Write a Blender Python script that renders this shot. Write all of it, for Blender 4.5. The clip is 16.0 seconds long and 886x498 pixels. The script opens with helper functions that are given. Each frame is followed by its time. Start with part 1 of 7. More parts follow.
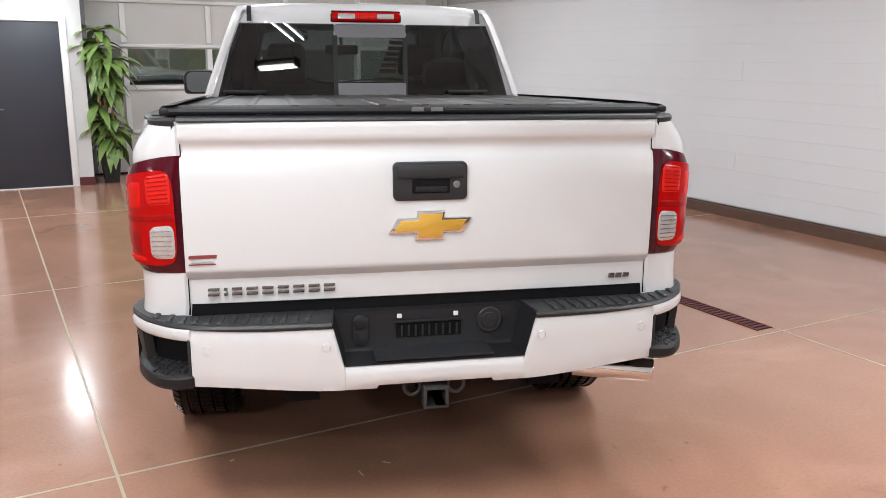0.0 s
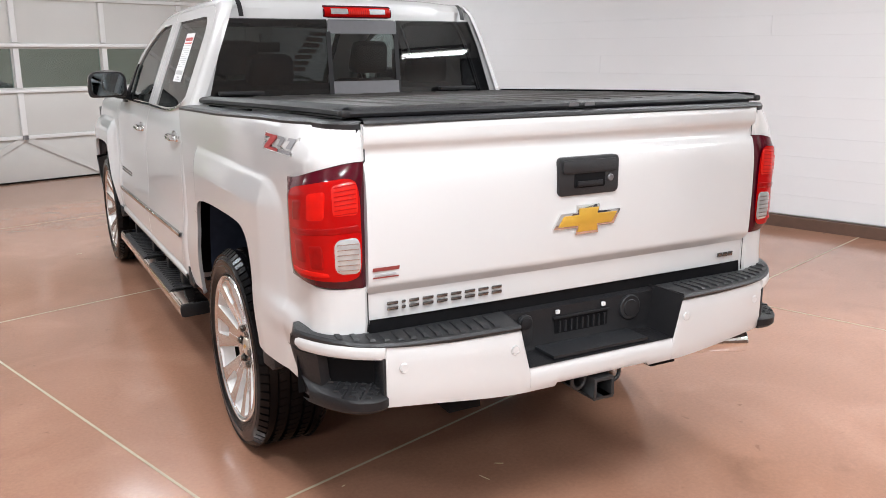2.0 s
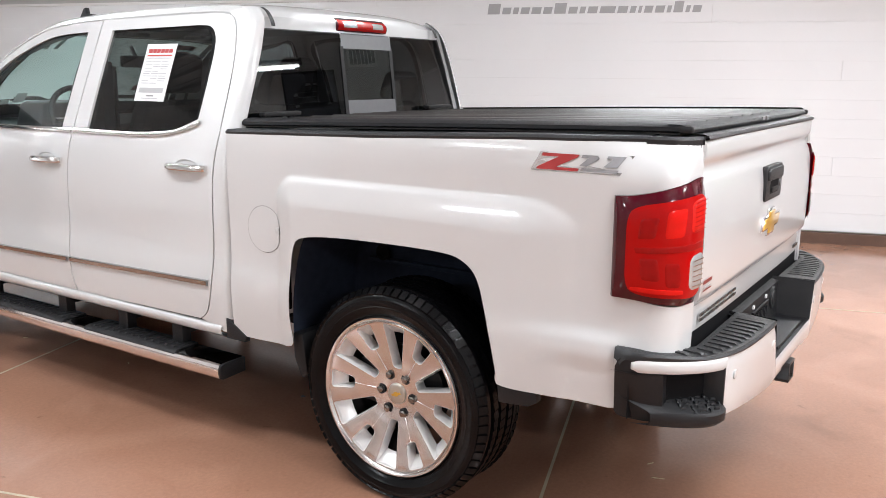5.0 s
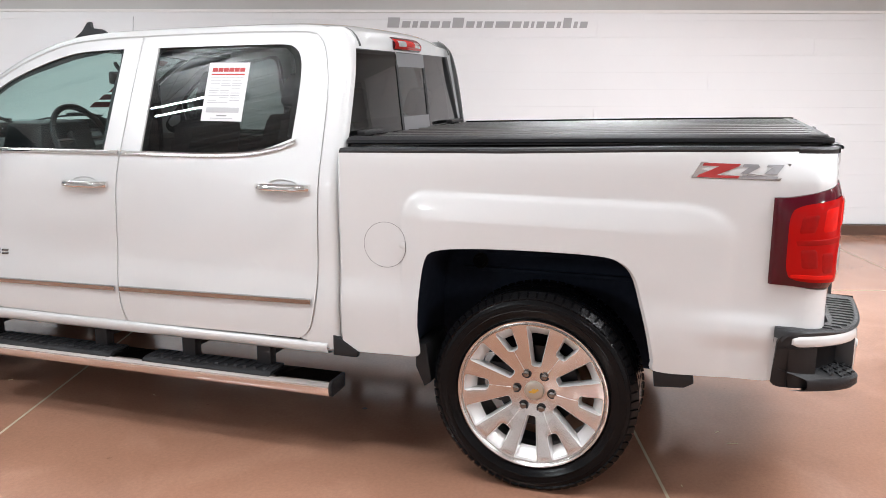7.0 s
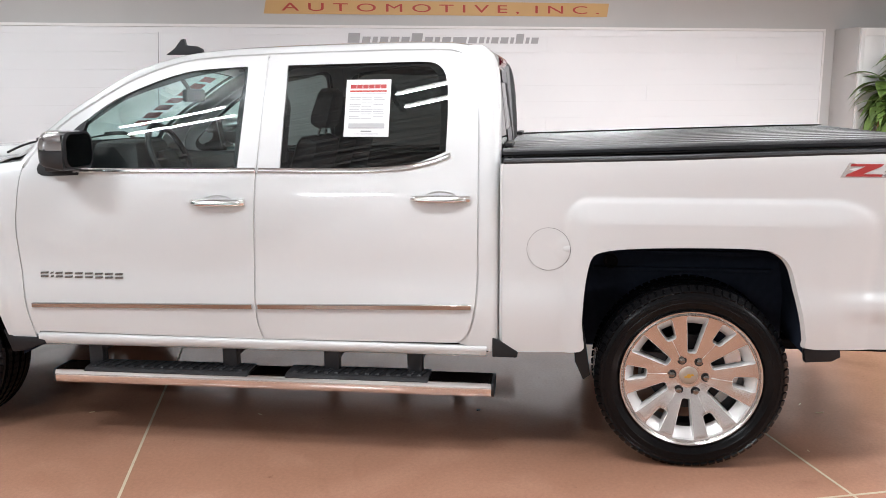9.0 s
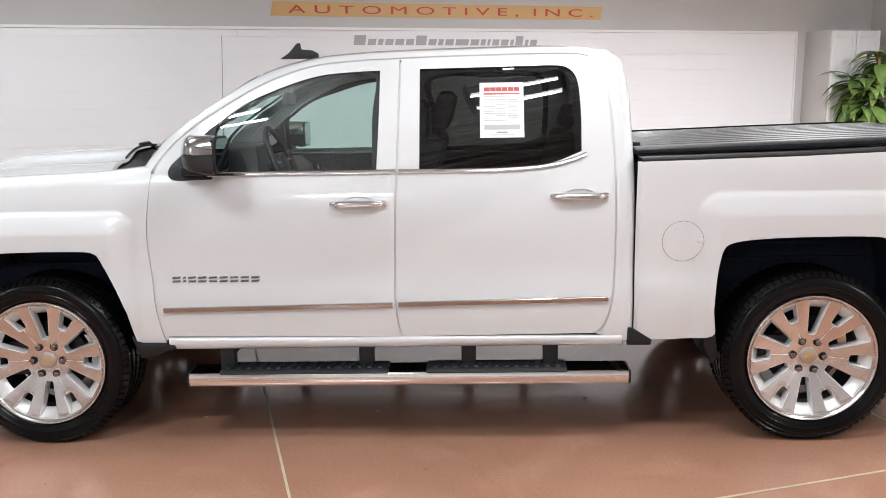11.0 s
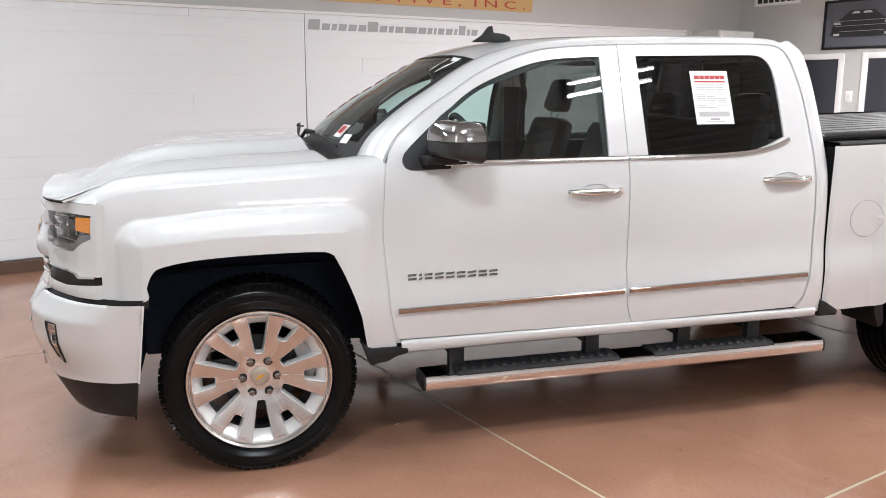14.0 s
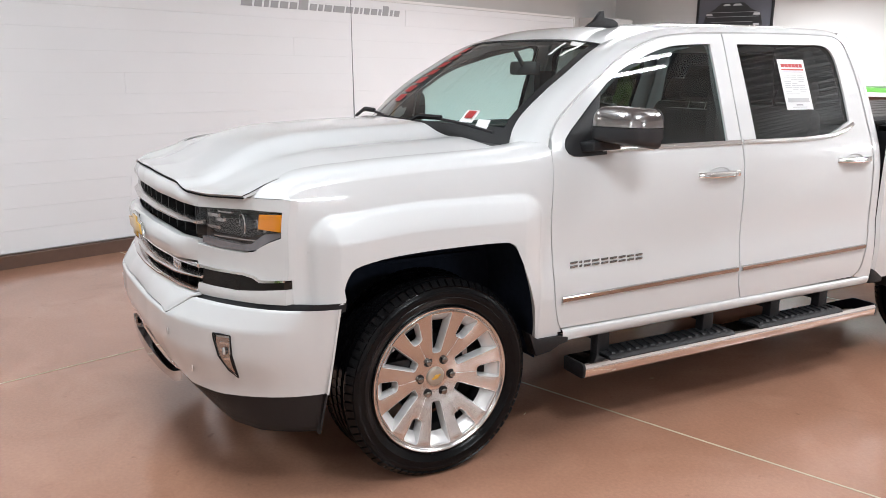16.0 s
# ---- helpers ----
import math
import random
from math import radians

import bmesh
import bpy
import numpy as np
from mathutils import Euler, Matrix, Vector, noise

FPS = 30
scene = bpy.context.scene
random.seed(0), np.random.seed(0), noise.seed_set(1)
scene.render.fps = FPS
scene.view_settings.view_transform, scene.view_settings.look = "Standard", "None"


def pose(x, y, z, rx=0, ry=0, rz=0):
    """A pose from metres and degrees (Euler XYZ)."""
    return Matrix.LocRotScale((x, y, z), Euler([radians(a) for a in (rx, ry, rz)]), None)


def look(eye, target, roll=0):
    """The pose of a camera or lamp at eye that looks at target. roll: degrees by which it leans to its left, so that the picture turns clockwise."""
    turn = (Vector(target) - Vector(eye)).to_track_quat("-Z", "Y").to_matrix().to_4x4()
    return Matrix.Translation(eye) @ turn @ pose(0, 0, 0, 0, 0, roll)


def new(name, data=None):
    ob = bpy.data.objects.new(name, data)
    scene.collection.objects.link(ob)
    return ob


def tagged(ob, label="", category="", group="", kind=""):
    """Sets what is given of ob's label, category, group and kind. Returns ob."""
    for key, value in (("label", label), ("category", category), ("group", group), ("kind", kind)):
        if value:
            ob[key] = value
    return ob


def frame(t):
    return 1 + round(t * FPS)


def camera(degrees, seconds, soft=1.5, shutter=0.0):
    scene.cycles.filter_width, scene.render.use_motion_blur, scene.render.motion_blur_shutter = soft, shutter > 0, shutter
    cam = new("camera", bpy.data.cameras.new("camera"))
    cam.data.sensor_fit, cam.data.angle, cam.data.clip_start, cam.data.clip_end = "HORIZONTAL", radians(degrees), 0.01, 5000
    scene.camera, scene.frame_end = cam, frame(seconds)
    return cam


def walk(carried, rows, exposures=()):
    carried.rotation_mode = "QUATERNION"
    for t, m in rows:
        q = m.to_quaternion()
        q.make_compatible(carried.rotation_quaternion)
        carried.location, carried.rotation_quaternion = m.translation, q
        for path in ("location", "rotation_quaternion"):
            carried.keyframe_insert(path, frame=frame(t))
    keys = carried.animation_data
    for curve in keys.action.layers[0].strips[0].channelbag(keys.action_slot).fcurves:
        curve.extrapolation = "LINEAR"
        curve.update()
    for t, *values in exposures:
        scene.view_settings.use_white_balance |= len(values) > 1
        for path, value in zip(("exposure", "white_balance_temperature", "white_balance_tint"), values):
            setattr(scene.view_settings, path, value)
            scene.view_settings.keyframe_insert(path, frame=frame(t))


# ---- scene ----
cam = camera(56.0, 16.0, soft=0.7)
PATH = [
    (0, (-0.492, -2.557, 1.597), (-0.112, -0.646, 1.145), 0.4),
    (0.5, (-0.813, -2.47, 1.611), (-0.29, -0.591, 1.168), 0.2),
    (1, (-1.172, -2.406, 1.611), (-0.509, -0.571, 1.171), 0.3),
    (1.5, (-1.462, -2.276, 1.595), (-0.675, -0.492, 1.149), -0.0),
    (2, (-1.74, -2.066, 1.591), (-0.818, -0.352, 1.133), -0.2),
    (2.5, (-2.059, -1.85, 1.584), (-0.99, -0.225, 1.116), -0.2),
    (3, (-2.289, -1.594, 1.568), (-1.093, -0.061, 1.097), -0.3),
    (3.5, (-2.486, -1.301, 1.587), (-1.166, 0.128, 1.123), -0.2),
    (4, (-2.77, -1.061, 1.584), (-1.338, 0.258, 1.126), -0.0),
    (4.2, (-2.883, -0.966, 1.574), (-1.408, 0.311, 1.131), 0.1),
    (6.3, (-3.731, 0.184, 1.566), (-1.925, 0.943, 1.162), 0.7),
    (6.5, (-3.803, 0.289, 1.587), (-1.981, 1.01, 1.185), 0.6),
    (7, (-4.021, 0.559, 1.609), (-2.16, 1.181, 1.22), 0.2),
    (7.5, (-4.17, 0.826, 1.609), (-2.282, 1.37, 1.234), -0.3),
    (8, (-4.281, 1.133, 1.613), (-2.371, 1.606, 1.251), -0.6),
    (8.5, (-4.4, 1.448, 1.616), (-2.468, 1.818, 1.255), -0.4),
    (8.7, (-4.45, 1.607, 1.618), (-2.509, 1.927, 1.258), -0.4),
    (10.8, (-4.744, 2.711, 1.629), (-2.779, 2.789, 1.264), -0.6),
    (11, (-4.746, 2.827, 1.639), (-2.78, 2.883, 1.278), -0.8),
    (11.5, (-4.787, 3.196, 1.645), (-2.819, 3.178, 1.291), -0.8),
    (12, (-4.783, 3.542, 1.638), (-2.816, 3.444, 1.291), -0.7),
    (12.5, (-4.708, 3.936, 1.633), (-2.746, 3.756, 1.287), -0.6),
    (13, (-4.669, 4.333, 1.636), (-2.722, 4.039, 1.281), -0.4),
    (13.5, (-4.543, 4.663, 1.615), (-2.619, 4.266, 1.244), -0.2),
    (14, (-4.406, 4.993, 1.628), (-2.512, 4.478, 1.243), -0.0),
    (14.5, (-4.327, 5.372, 1.631), (-2.469, 4.749, 1.233), 0.1),
    (15, (-4.148, 5.73, 1.61), (-2.331, 5.001, 1.205), 0.3),
    (15.5, (-3.942, 6.082, 1.613), (-2.183, 5.226, 1.199), 0.6),
    (16, (-3.707, 6.429, 1.629), (-2.012, 5.456, 1.205), 0.8),
]
walk(cam, [(t, look(eye, target, roll)) for t, eye, target, roll in PATH],
     [(0, -0.22), (1.0, -0.15), (2.0, -0.06), (3.0, -0.02), (4.2, 0.0), (6.3, 0.05), (8.7, 0.06), (10.8, 0.04), (16, 0.02)])

# ---- light ----
ROOM_TURN = 17.7                      # the room's walls against the vehicle's axis, degrees
CEIL = 4.1
RA = radians(ROOM_TURN)


def room(v, u, z=0.0):
    """A place in the room: v across towards the panelled wall, u along it, in metres."""
    return Vector((v * math.cos(RA) - u * math.sin(RA), v * math.sin(RA) + u * math.cos(RA), z))


ROOM = Matrix.Rotation(RA, 4, "Z")
world = bpy.data.worlds.new("world")
scene.world = world
world.use_nodes = True
world.node_tree.nodes["Background"].inputs[0].default_value = (0.02, 0.02, 0.022, 1)
world.node_tree.nodes["Background"].inputs[1].default_value = 1.0
scene.view_settings.exposure = 0.0
LAMP_GAIN = 1.28
# hanging two-tube lamps: v, u, height, length, whether they run along u, watts
# the 3.6 m ones are unseen fill, added to brighten truck and floor
LAMPS = [(-0.92, 2.92, 2.62, 0.62, True, 13), (-0.92, -0.9, 2.62, 1.2, True, 30), (-0.5, 8.2, 2.5, 1.0, True, 16),
         (-5.0, -2.0, 2.75, 1.2, True, 108), (-5.0, 6.0, 2.75, 1.2, True, 104),
         (-2.0, -0.8, 3.6, 1.2, True, 74), (-1.55, 2.6, 3.6, 1.2, True, 36), (-1.55, 5.8, 3.6, 1.2, True, 72),
         (2.5, -1.0, 2.72, 1.4, True, 66), (2.4, 0.9, 3.7, 1.2, True, 66), (3.4, 5.6, 3.5, 1.2, True, 24), (3.15, 7.5, 2.75, 1.2, True, 30), (1.2, 6.2, 3.6, 1.2, True, 46),
         (2.3, -3.2, 2.62, 1.1, False, 56), (-1.6, -2.5, 2.60, 0.6, False, 40)]
for v, u, z, length, along, watts in LAMPS:
    turn = Matrix.Rotation(0 if along else math.pi / 2, 4, "Z")
    for side, dz, share, wide in ((-0.065, -0.046, 0.44, 0.014), (0.065, -0.046, 0.44, 0.014), (0.0, 0.05, 0.72, 0.12)):
        data = bpy.data.lights.new("tube_and_fill_light", "AREA")
        data.shape, data.size, data.size_y, data.energy, data.color = "RECTANGLE", wide, length - 0.06, watts * LAMP_GAIN * share, (0.875, 0.94, 0.99) if u > 3 else (0.93, 0.955, 0.99)
        lamp_ob = new("tube_and_fill_light", data)
        # the tubes shine down; an added panel above the tray shines up for soft bounce
        lamp_ob.matrix_basis = Matrix.Translation(room(v, u, z + dz)) @ ROOM @ turn @ Matrix.Translation((side, 0, 0)) @ Matrix.Rotation(math.pi if dz > 0 else 0, 4, "X")
LAMPS = [row[:5] for row in LAMPS]


# ---- materials ----
def material(name, colour, rough=0.5, metal=0.0, coat=0.0, grain=0.0, scale=40.0, bump=0.0, bump_scale=200.0, rough_var=0.0, emit=0.0, stretch=(1, 1, 1), spec=0.5, coat_rough=0.03):
    """A principled material with noise in colour, roughness and relief, at world size."""
    m = bpy.data.materials.new(name)
    m.use_nodes = True
    nt = m.node_tree
    n, l = nt.nodes, nt.links
    p = n["Principled BSDF"]
    p.inputs["Base Color"].default_value = (*colour, 1)
    p.inputs["Roughness"].default_value = rough
    p.inputs["Metallic"].default_value = metal
    p.inputs["Coat Weight"].default_value = coat
    p.inputs["Coat Roughness"].default_value = coat_rough
    p.inputs["Specular IOR Level"].default_value = spec
    if emit:
        p.inputs["Emission Color"].default_value = (*colour, 1)
        p.inputs["Emission Strength"].default_value = emit
    if grain or bump or rough_var:
        tc = n.new("ShaderNodeTexCoord")
        mp = n.new("ShaderNodeMapping")
        mp.inputs["Scale"].default_value = stretch
        l.new(tc.outputs["Object"], mp.inputs["Vector"])
        big = n.new("ShaderNodeTexNoise")
        big.inputs["Scale"].default_value = scale
        big.inputs["Detail"].default_value = 6
        l.new(mp.outputs["Vector"], big.inputs["Vector"])
        if grain:
            ramp = n.new("ShaderNodeMapRange")
            ramp.inputs["To Min"].default_value = 1 - grain
            ramp.inputs["To Max"].default_value = 1 + grain
            l.new(big.outputs["Fac"], ramp.inputs["Value"])
            mul = n.new("ShaderNodeVectorMath")
            mul.operation = "SCALE"
            mul.inputs[0].default_value = colour
            l.new(ramp.outputs["Result"], mul.inputs["Scale"])
            l.new(mul.outputs["Vector"], p.inputs["Base Color"])
        if rough_var:
            rr = n.new("ShaderNodeMapRange")
            rr.inputs["To Min"].default_value = max(0.02, rough - rough_var)
            rr.inputs["To Max"].default_value = rough + rough_var
            l.new(big.outputs["Fac"], rr.inputs["Value"])
            l.new(rr.outputs["Result"], p.inputs["Roughness"])
        if bump:
            fine = n.new("ShaderNodeTexNoise")
            fine.inputs["Scale"].default_value = bump_scale
            fine.inputs["Detail"].default_value = 4
            l.new(mp.outputs["Vector"], fine.inputs["Vector"])
            b = n.new("ShaderNodeBump")
            b.inputs["Strength"].default_value = bump
            b.inputs["Distance"].default_value = 0.003
            l.new(fine.outputs["Fac"], b.inputs["Height"])
            l.new(b.outputs["Normal"], p.inputs["Normal"])
    return m


def tinted_glass(name, tint, ior=1.5):
    """Thin glass: it lets tinted light through and mirrors by Fresnel."""
    m = bpy.data.materials.new(name)
    m.use_nodes = True
    n, l = m.node_tree.nodes, m.node_tree.links
    n.remove(n["Principled BSDF"])
    out = n["Material Output"]
    tr = n.new("ShaderNodeBsdfTransparent")
    tr.inputs[0].default_value = (*tint, 1)
    gl = n.new("ShaderNodeBsdfGlossy")
    gl.inputs["Roughness"].default_value = 0.0
    lw = n.new("ShaderNodeLayerWeight")
    lw.inputs["Blend"].default_value = 0.5
    up = n.new("ShaderNodeMath")
    up.operation = "POWER"
    up.inputs[1].default_value = 4.6
    l.new(lw.outputs["Facing"], up.inputs[0])
    fr = n.new("ShaderNodeMapRange")
    fr.inputs["To Min"].default_value = ((ior - 1) / (ior + 1)) ** 2 * 1.9
    fr.inputs["To Max"].default_value = 0.95
    l.new(up.outputs[0], fr.inputs["Value"])
    mx = n.new("ShaderNodeMixShader")
    l.new(fr.outputs[0], mx.inputs[0])
    l.new(tr.outputs[0], mx.inputs[1])
    l.new(gl.outputs[0], mx.inputs[2])
    l.new(mx.outputs[0], out.inputs[0])
    return m


def floor_material():
    """Stained, sealed concrete: mottled red-brown with stains and uneven gloss."""
    m = bpy.data.materials.new("sealed_concrete")
    m.use_nodes = True
    n, l = m.node_tree.nodes, m.node_tree.links
    p = n["Principled BSDF"]
    tc = n.new("ShaderNodeTexCoord")

    def noise_tex(scale, detail, distort=0.0):
        t = n.new("ShaderNodeTexNoise")
        t.inputs["Scale"].default_value, t.inputs["Detail"].default_value, t.inputs["Distortion"].default_value = scale, detail, distort
        l.new(tc.outputs["Object"], t.inputs["Vector"])
        return t

    def ramp(src, stops):
        r = n.new("ShaderNodeValToRGB")
        el = r.color_ramp.elements
        for i, (at, c) in enumerate(stops):
            e = el[i] if i < 2 else el.new(at)
            e.position, e.color = at, (*c, 1)
        l.new(src, r.inputs[0])
        return r

    def mixed(a, b, kind, fac):
        x = n.new("ShaderNodeMix")
        x.data_type, x.blend_type = "RGBA", kind
        x.inputs[0].default_value = fac
        l.new(a, x.inputs[6])
        l.new(b, x.inputs[7])
        return x.outputs[2]

    cloud = ramp(noise_tex(0.55, 5, 0.6).outputs["Fac"], [(0.3, (0.296, 0.151, 0.098)), (0.7, (0.406, 0.216, 0.146))])
    speck = ramp(noise_tex(60, 8).outputs["Fac"], [(0.3, (0.93, 0.93, 0.93)), (0.7, (1.06, 1.055, 1.05))])
    fine = ramp(noise_tex(420, 3).outputs["Fac"], [(0.35, (0.92, 0.92, 0.92)), (0.65, (1.06, 1.06, 1.06))])
    stain = ramp(noise_tex(2.3, 7, 1.0).outputs["Fac"], [(0.60, (1, 1, 1)), (0.80, (0.72, 0.70, 0.68))])
    c = mixed(cloud.outputs[0], speck.outputs[0], "MULTIPLY", 1.0)
    c = mixed(c, fine.outputs[0], "MULTIPLY", 1.0)
    c = mixed(c, stain.outputs[0], "MULTIPLY", 0.6)
    dust = ramp(noise_tex(1.1, 9, 1.6).outputs["Fac"], [(0.50, (1, 1, 1)), (0.72, (1.22, 1.26, 1.30))])
    c = mixed(c, dust.outputs[0], "MULTIPLY", 0.7)
    spot = ramp(noise_tex(14, 4, 0.5).outputs["Fac"], [(0.70, (1, 1, 1)), (0.78, (0.62, 0.58, 0.55))])
    c = mixed(c, spot.outputs[0], "MULTIPLY", 0.8)
    l.new(c, p.inputs["Base Color"])
    rr = n.new("ShaderNodeMapRange")
    rr.inputs["To Min"].default_value, rr.inputs["To Max"].default_value = 0.09, 0.23
    l.new(noise_tex(1.3, 8, 0.8).outputs["Fac"], rr.inputs["Value"])
    l.new(rr.outputs[0], p.inputs["Roughness"])
    b = n.new("ShaderNodeBump")
    b.inputs["Strength"].default_value, b.inputs["Distance"].default_value = 0.03, 0.004
    l.new(noise_tex(9, 5).outputs["Fac"], b.inputs["Height"])
    l.new(b.outputs["Normal"], p.inputs["Normal"])
    p.inputs["Specular IOR Level"].default_value = 0.88
    return m


PAINT = material("pearl_white_paint", (0.60, 0.606, 0.608), 0.30, coat=1.0, grain=0.02, scale=900, coat_rough=0.07)
BLACK_PLASTIC = material("black_plastic", (0.009, 0.009, 0.0105), 0.5, grain=0.15, scale=60, bump=0.25, bump_scale=900, spec=0.35)
BLACK_STEEL = material("black_painted_steel", (0.045, 0.046, 0.048), 0.42, metal=0.5, grain=0.2, scale=40)
DARK_PLASTIC = material("charcoal_plastic", (0.014, 0.015, 0.017), 0.42, grain=0.2, scale=40, bump=0.3, bump_scale=700)
DARK = material("dark_underbody", (0.005, 0.005, 0.006), 0.75, grain=0.3, scale=20, spec=0.15)
LINER = material("wheel_liner_felt", (0.022, 0.028, 0.044), 0.8, grain=0.3, scale=30, bump=0.3, bump_scale=300, spec=0.06)
DARK_CHROME = material("smoked_chrome", (0.43, 0.42, 0.42), 0.09, metal=1.0, rough_var=0.03, scale=15)
BRIGHT_TRIM = material("bright_trim", (0.44, 0.42, 0.405), 0.07, metal=1.0, rough_var=0.03, scale=15)
CHROME = material("chrome", (0.82, 0.81, 0.80), 0.08, metal=1.0, rough_var=0.03, scale=15)
SILVER = material("machined_silver", (0.66, 0.64, 0.63), 0.19, metal=0.95, rough_var=0.05, scale=20, grain=0.03)
SILVER_PAINT = material("silver_paint", (0.68, 0.675, 0.67), 0.30, metal=0.35, coat=0.6, grain=0.03, scale=60)
BADGE = material("badge_grey_chrome", (0.22, 0.215, 0.21), 0.22, metal=0.9, rough_var=0.04, scale=30)
GOLD = material("gold_badge", (0.62, 0.36, 0.05), 0.3, metal=0.3, coat=0.6, grain=0.1, scale=300)
WHEEL_FACE = material("brushed_wheel_alloy", (0.67, 0.655, 0.645), 0.20, metal=1.0, rough_var=0.04, scale=20, grain=0.05)
CAP = material("pale_bronze_cap", (0.47, 0.43, 0.37), 0.3, metal=0.7, grain=0.08, scale=60)
RUBBER = material("tyre_rubber", (0.0035, 0.0035, 0.004), 0.20, grain=0.2, scale=40, bump=0.03, bump_scale=250, rough_var=0.06, spec=0.16)
BARREL = material("dark_wheel_barrel", (0.022, 0.022, 0.025), 0.45, metal=0.5, grain=0.15, scale=20)
NUT_STEEL = material("bright_nut_steel", (0.24, 0.225, 0.21), 0.16, metal=0.95, grain=0.1)
STEEL = material("grey_steel", (0.22, 0.22, 0.23), 0.45, metal=0.8, grain=0.15, scale=40, rough_var=0.1)
SOFT_TOP = material("black_vinyl_cover", (0.036, 0.033, 0.032), 0.38, grain=0.2, scale=60, bump=0.15, bump_scale=500, rough_var=0.08)
RED_LENS = material("red_lens", (0.37, 0.0022, 0.002), 0.10, coat=0.0, grain=0.12, scale=8, spec=0.22)
DARK_RED_LENS = material("dark_red_lens", (0.062, 0.001, 0.007), 0.12, coat=0.15, grain=0.1, scale=8, spec=0.4)
DEEP_RED = material("deep_red_reflector", (0.27, 0.002, 0.002), 0.2, grain=0.25, scale=40, spec=0.25)
RED_GLOW = material("rich_red_reflector", (0.58, 0.006, 0.003), 0.2, grain=0.15, scale=30, spec=0.25)
BRIGHT_RED = material("bright_red_reflector", (0.62, 0.009, 0.004), 0.25, coat=0.1, grain=0.15, scale=30)
CLEAR_LENS = material("clear_lens", (0.55, 0.55, 0.55), 0.15, metal=0.5, coat=0.6, grain=0.3, scale=60)
STRIP_LENS = material("grey_strip_lens", (0.30, 0.30, 0.32), 0.16, metal=0.5, coat=0.6, grain=0.25, scale=60)
FOG_REFLECTOR = material("fog_reflector", (0.42, 0.40, 0.39), 0.12, metal=0.9, grain=0.3, scale=50)
SMOKED = material("smoked_lens", (0.012, 0.010, 0.009), 0.2, grain=0.2, scale=30, spec=0.3)
AMBER = material("amber_lens", (0.75, 0.26, 0.015), 0.15, coat=1.0, grain=0.12, scale=40)
PROJECTOR = material("projector_glass", (0.05, 0.055, 0.06), 0.04, metal=0.3, coat=1.0, grain=0.2, scale=30)
LAMP_DARK = material("headlamp_housing", (0.018, 0.019, 0.021), 0.16, coat=0.4, grain=0.2, scale=30)
SEAT = material("charcoal_leather", (0.022, 0.022, 0.024), 0.5, grain=0.2, scale=30, bump=0.3, bump_scale=400)
DASH = material("dash_plastic", (0.02, 0.02, 0.022), 0.55, grain=0.2, scale=30)
HEADLINER = material("grey_headliner", (0.35, 0.35, 0.35), 0.9, grain=0.06, scale=80)
PAPER = material("white_paper", (0.68, 0.68, 0.685), 0.6, grain=0.02, scale=30)
STICKER_RED = material("dull_red_print", (0.22, 0.035, 0.03), 0.5, grain=0.05)
INK = material("grey_print", (0.25, 0.25, 0.26), 0.6, grain=0.05)
INK_LIGHT = material("faint_print", (0.40, 0.40, 0.41), 0.6, grain=0.05)
RED_INK = material("red_print", (0.36, 0.03, 0.03), 0.5, grain=0.05)
GLASS_FRONT = tinted_glass("front_glass", (0.74, 0.90, 0.87), 1.53)
GLASS_REAR = tinted_glass("privacy_glass", (0.19, 0.205, 0.20), 1.42)
HEAD_GLASS = tinted_glass("lamp_cover", (0.92, 0.93, 0.94), 1.45)
GLASS_BACK = tinted_glass("rear_window_glass", (0.085, 0.09, 0.095), 1.45)
GLASS_SLIDER = tinted_glass("rear_slider_glass", (0.26, 0.27, 0.27), 1.45)
FLOOR = floor_material()
JOINT = material("joint_sealant", (0.41, 0.34, 0.235), 0.6, grain=0.2, scale=12)
WALL_PANEL = material("white_wall_panel", (0.775, 0.782, 0.795), 0.42, grain=0.03, scale=1.5, rough_var=0.06)
WALL_GREY = material("grey_wall_paint", (0.50, 0.495, 0.485), 0.75, grain=0.05, scale=2.0, bump=0.1, bump_scale=120)
WALL_WHITE = material("white_wall_paint", (0.60, 0.595, 0.59), 0.7, grain=0.04, scale=2.0, bump=0.1, bump_scale=120)
TRIM_WHITE = material("white_trim_paint", (0.78, 0.77, 0.76), 0.45, grain=0.03, scale=6)
RED_BASE = material("dark_red_cove_base", (0.10, 0.018, 0.018), 0.5, grain=0.15, scale=20)
KERB = material("brown_kerb", (0.105, 0.056, 0.038), 0.6, grain=0.25, scale=14)
DOOR_PANEL = material("painted_door_panel", (0.62, 0.605, 0.58), 0.45, grain=0.03, scale=3)
SLATE = material("slate_door_paint", (0.030, 0.032, 0.042), 0.45, grain=0.12, scale=2.5, rough_var=0.06)
RIB_GREY = material("grey_seam_rib", (0.46, 0.46, 0.46), 0.5, grain=0.05, scale=5)
CEILING = material("grey_metal_deck", (0.42, 0.42, 0.42), 0.5, grain=0.06, scale=3)
GRATE = material("rusty_grate", (0.10, 0.022, 0.020), 0.6, grain=0.3, scale=50)
LEAF = material("plant_leaf", (0.15, 0.235, 0.06), 0.33, grain=0.55, scale=7, spec=0.4)
LEAF_LIGHT = material("young_leaf", (0.19, 0.29, 0.08), 0.4, grain=0.4, scale=9)
CANE = material("plant_cane", (0.36, 0.24, 0.11), 0.7, grain=0.25, scale=25)
POT = material("black_planter", (0.02, 0.021, 0.025), 0.35, grain=0.15, scale=20)
TUBE = material("fluorescent_tube", (1.0, 0.97, 0.94), 0.5, emit=14.0)
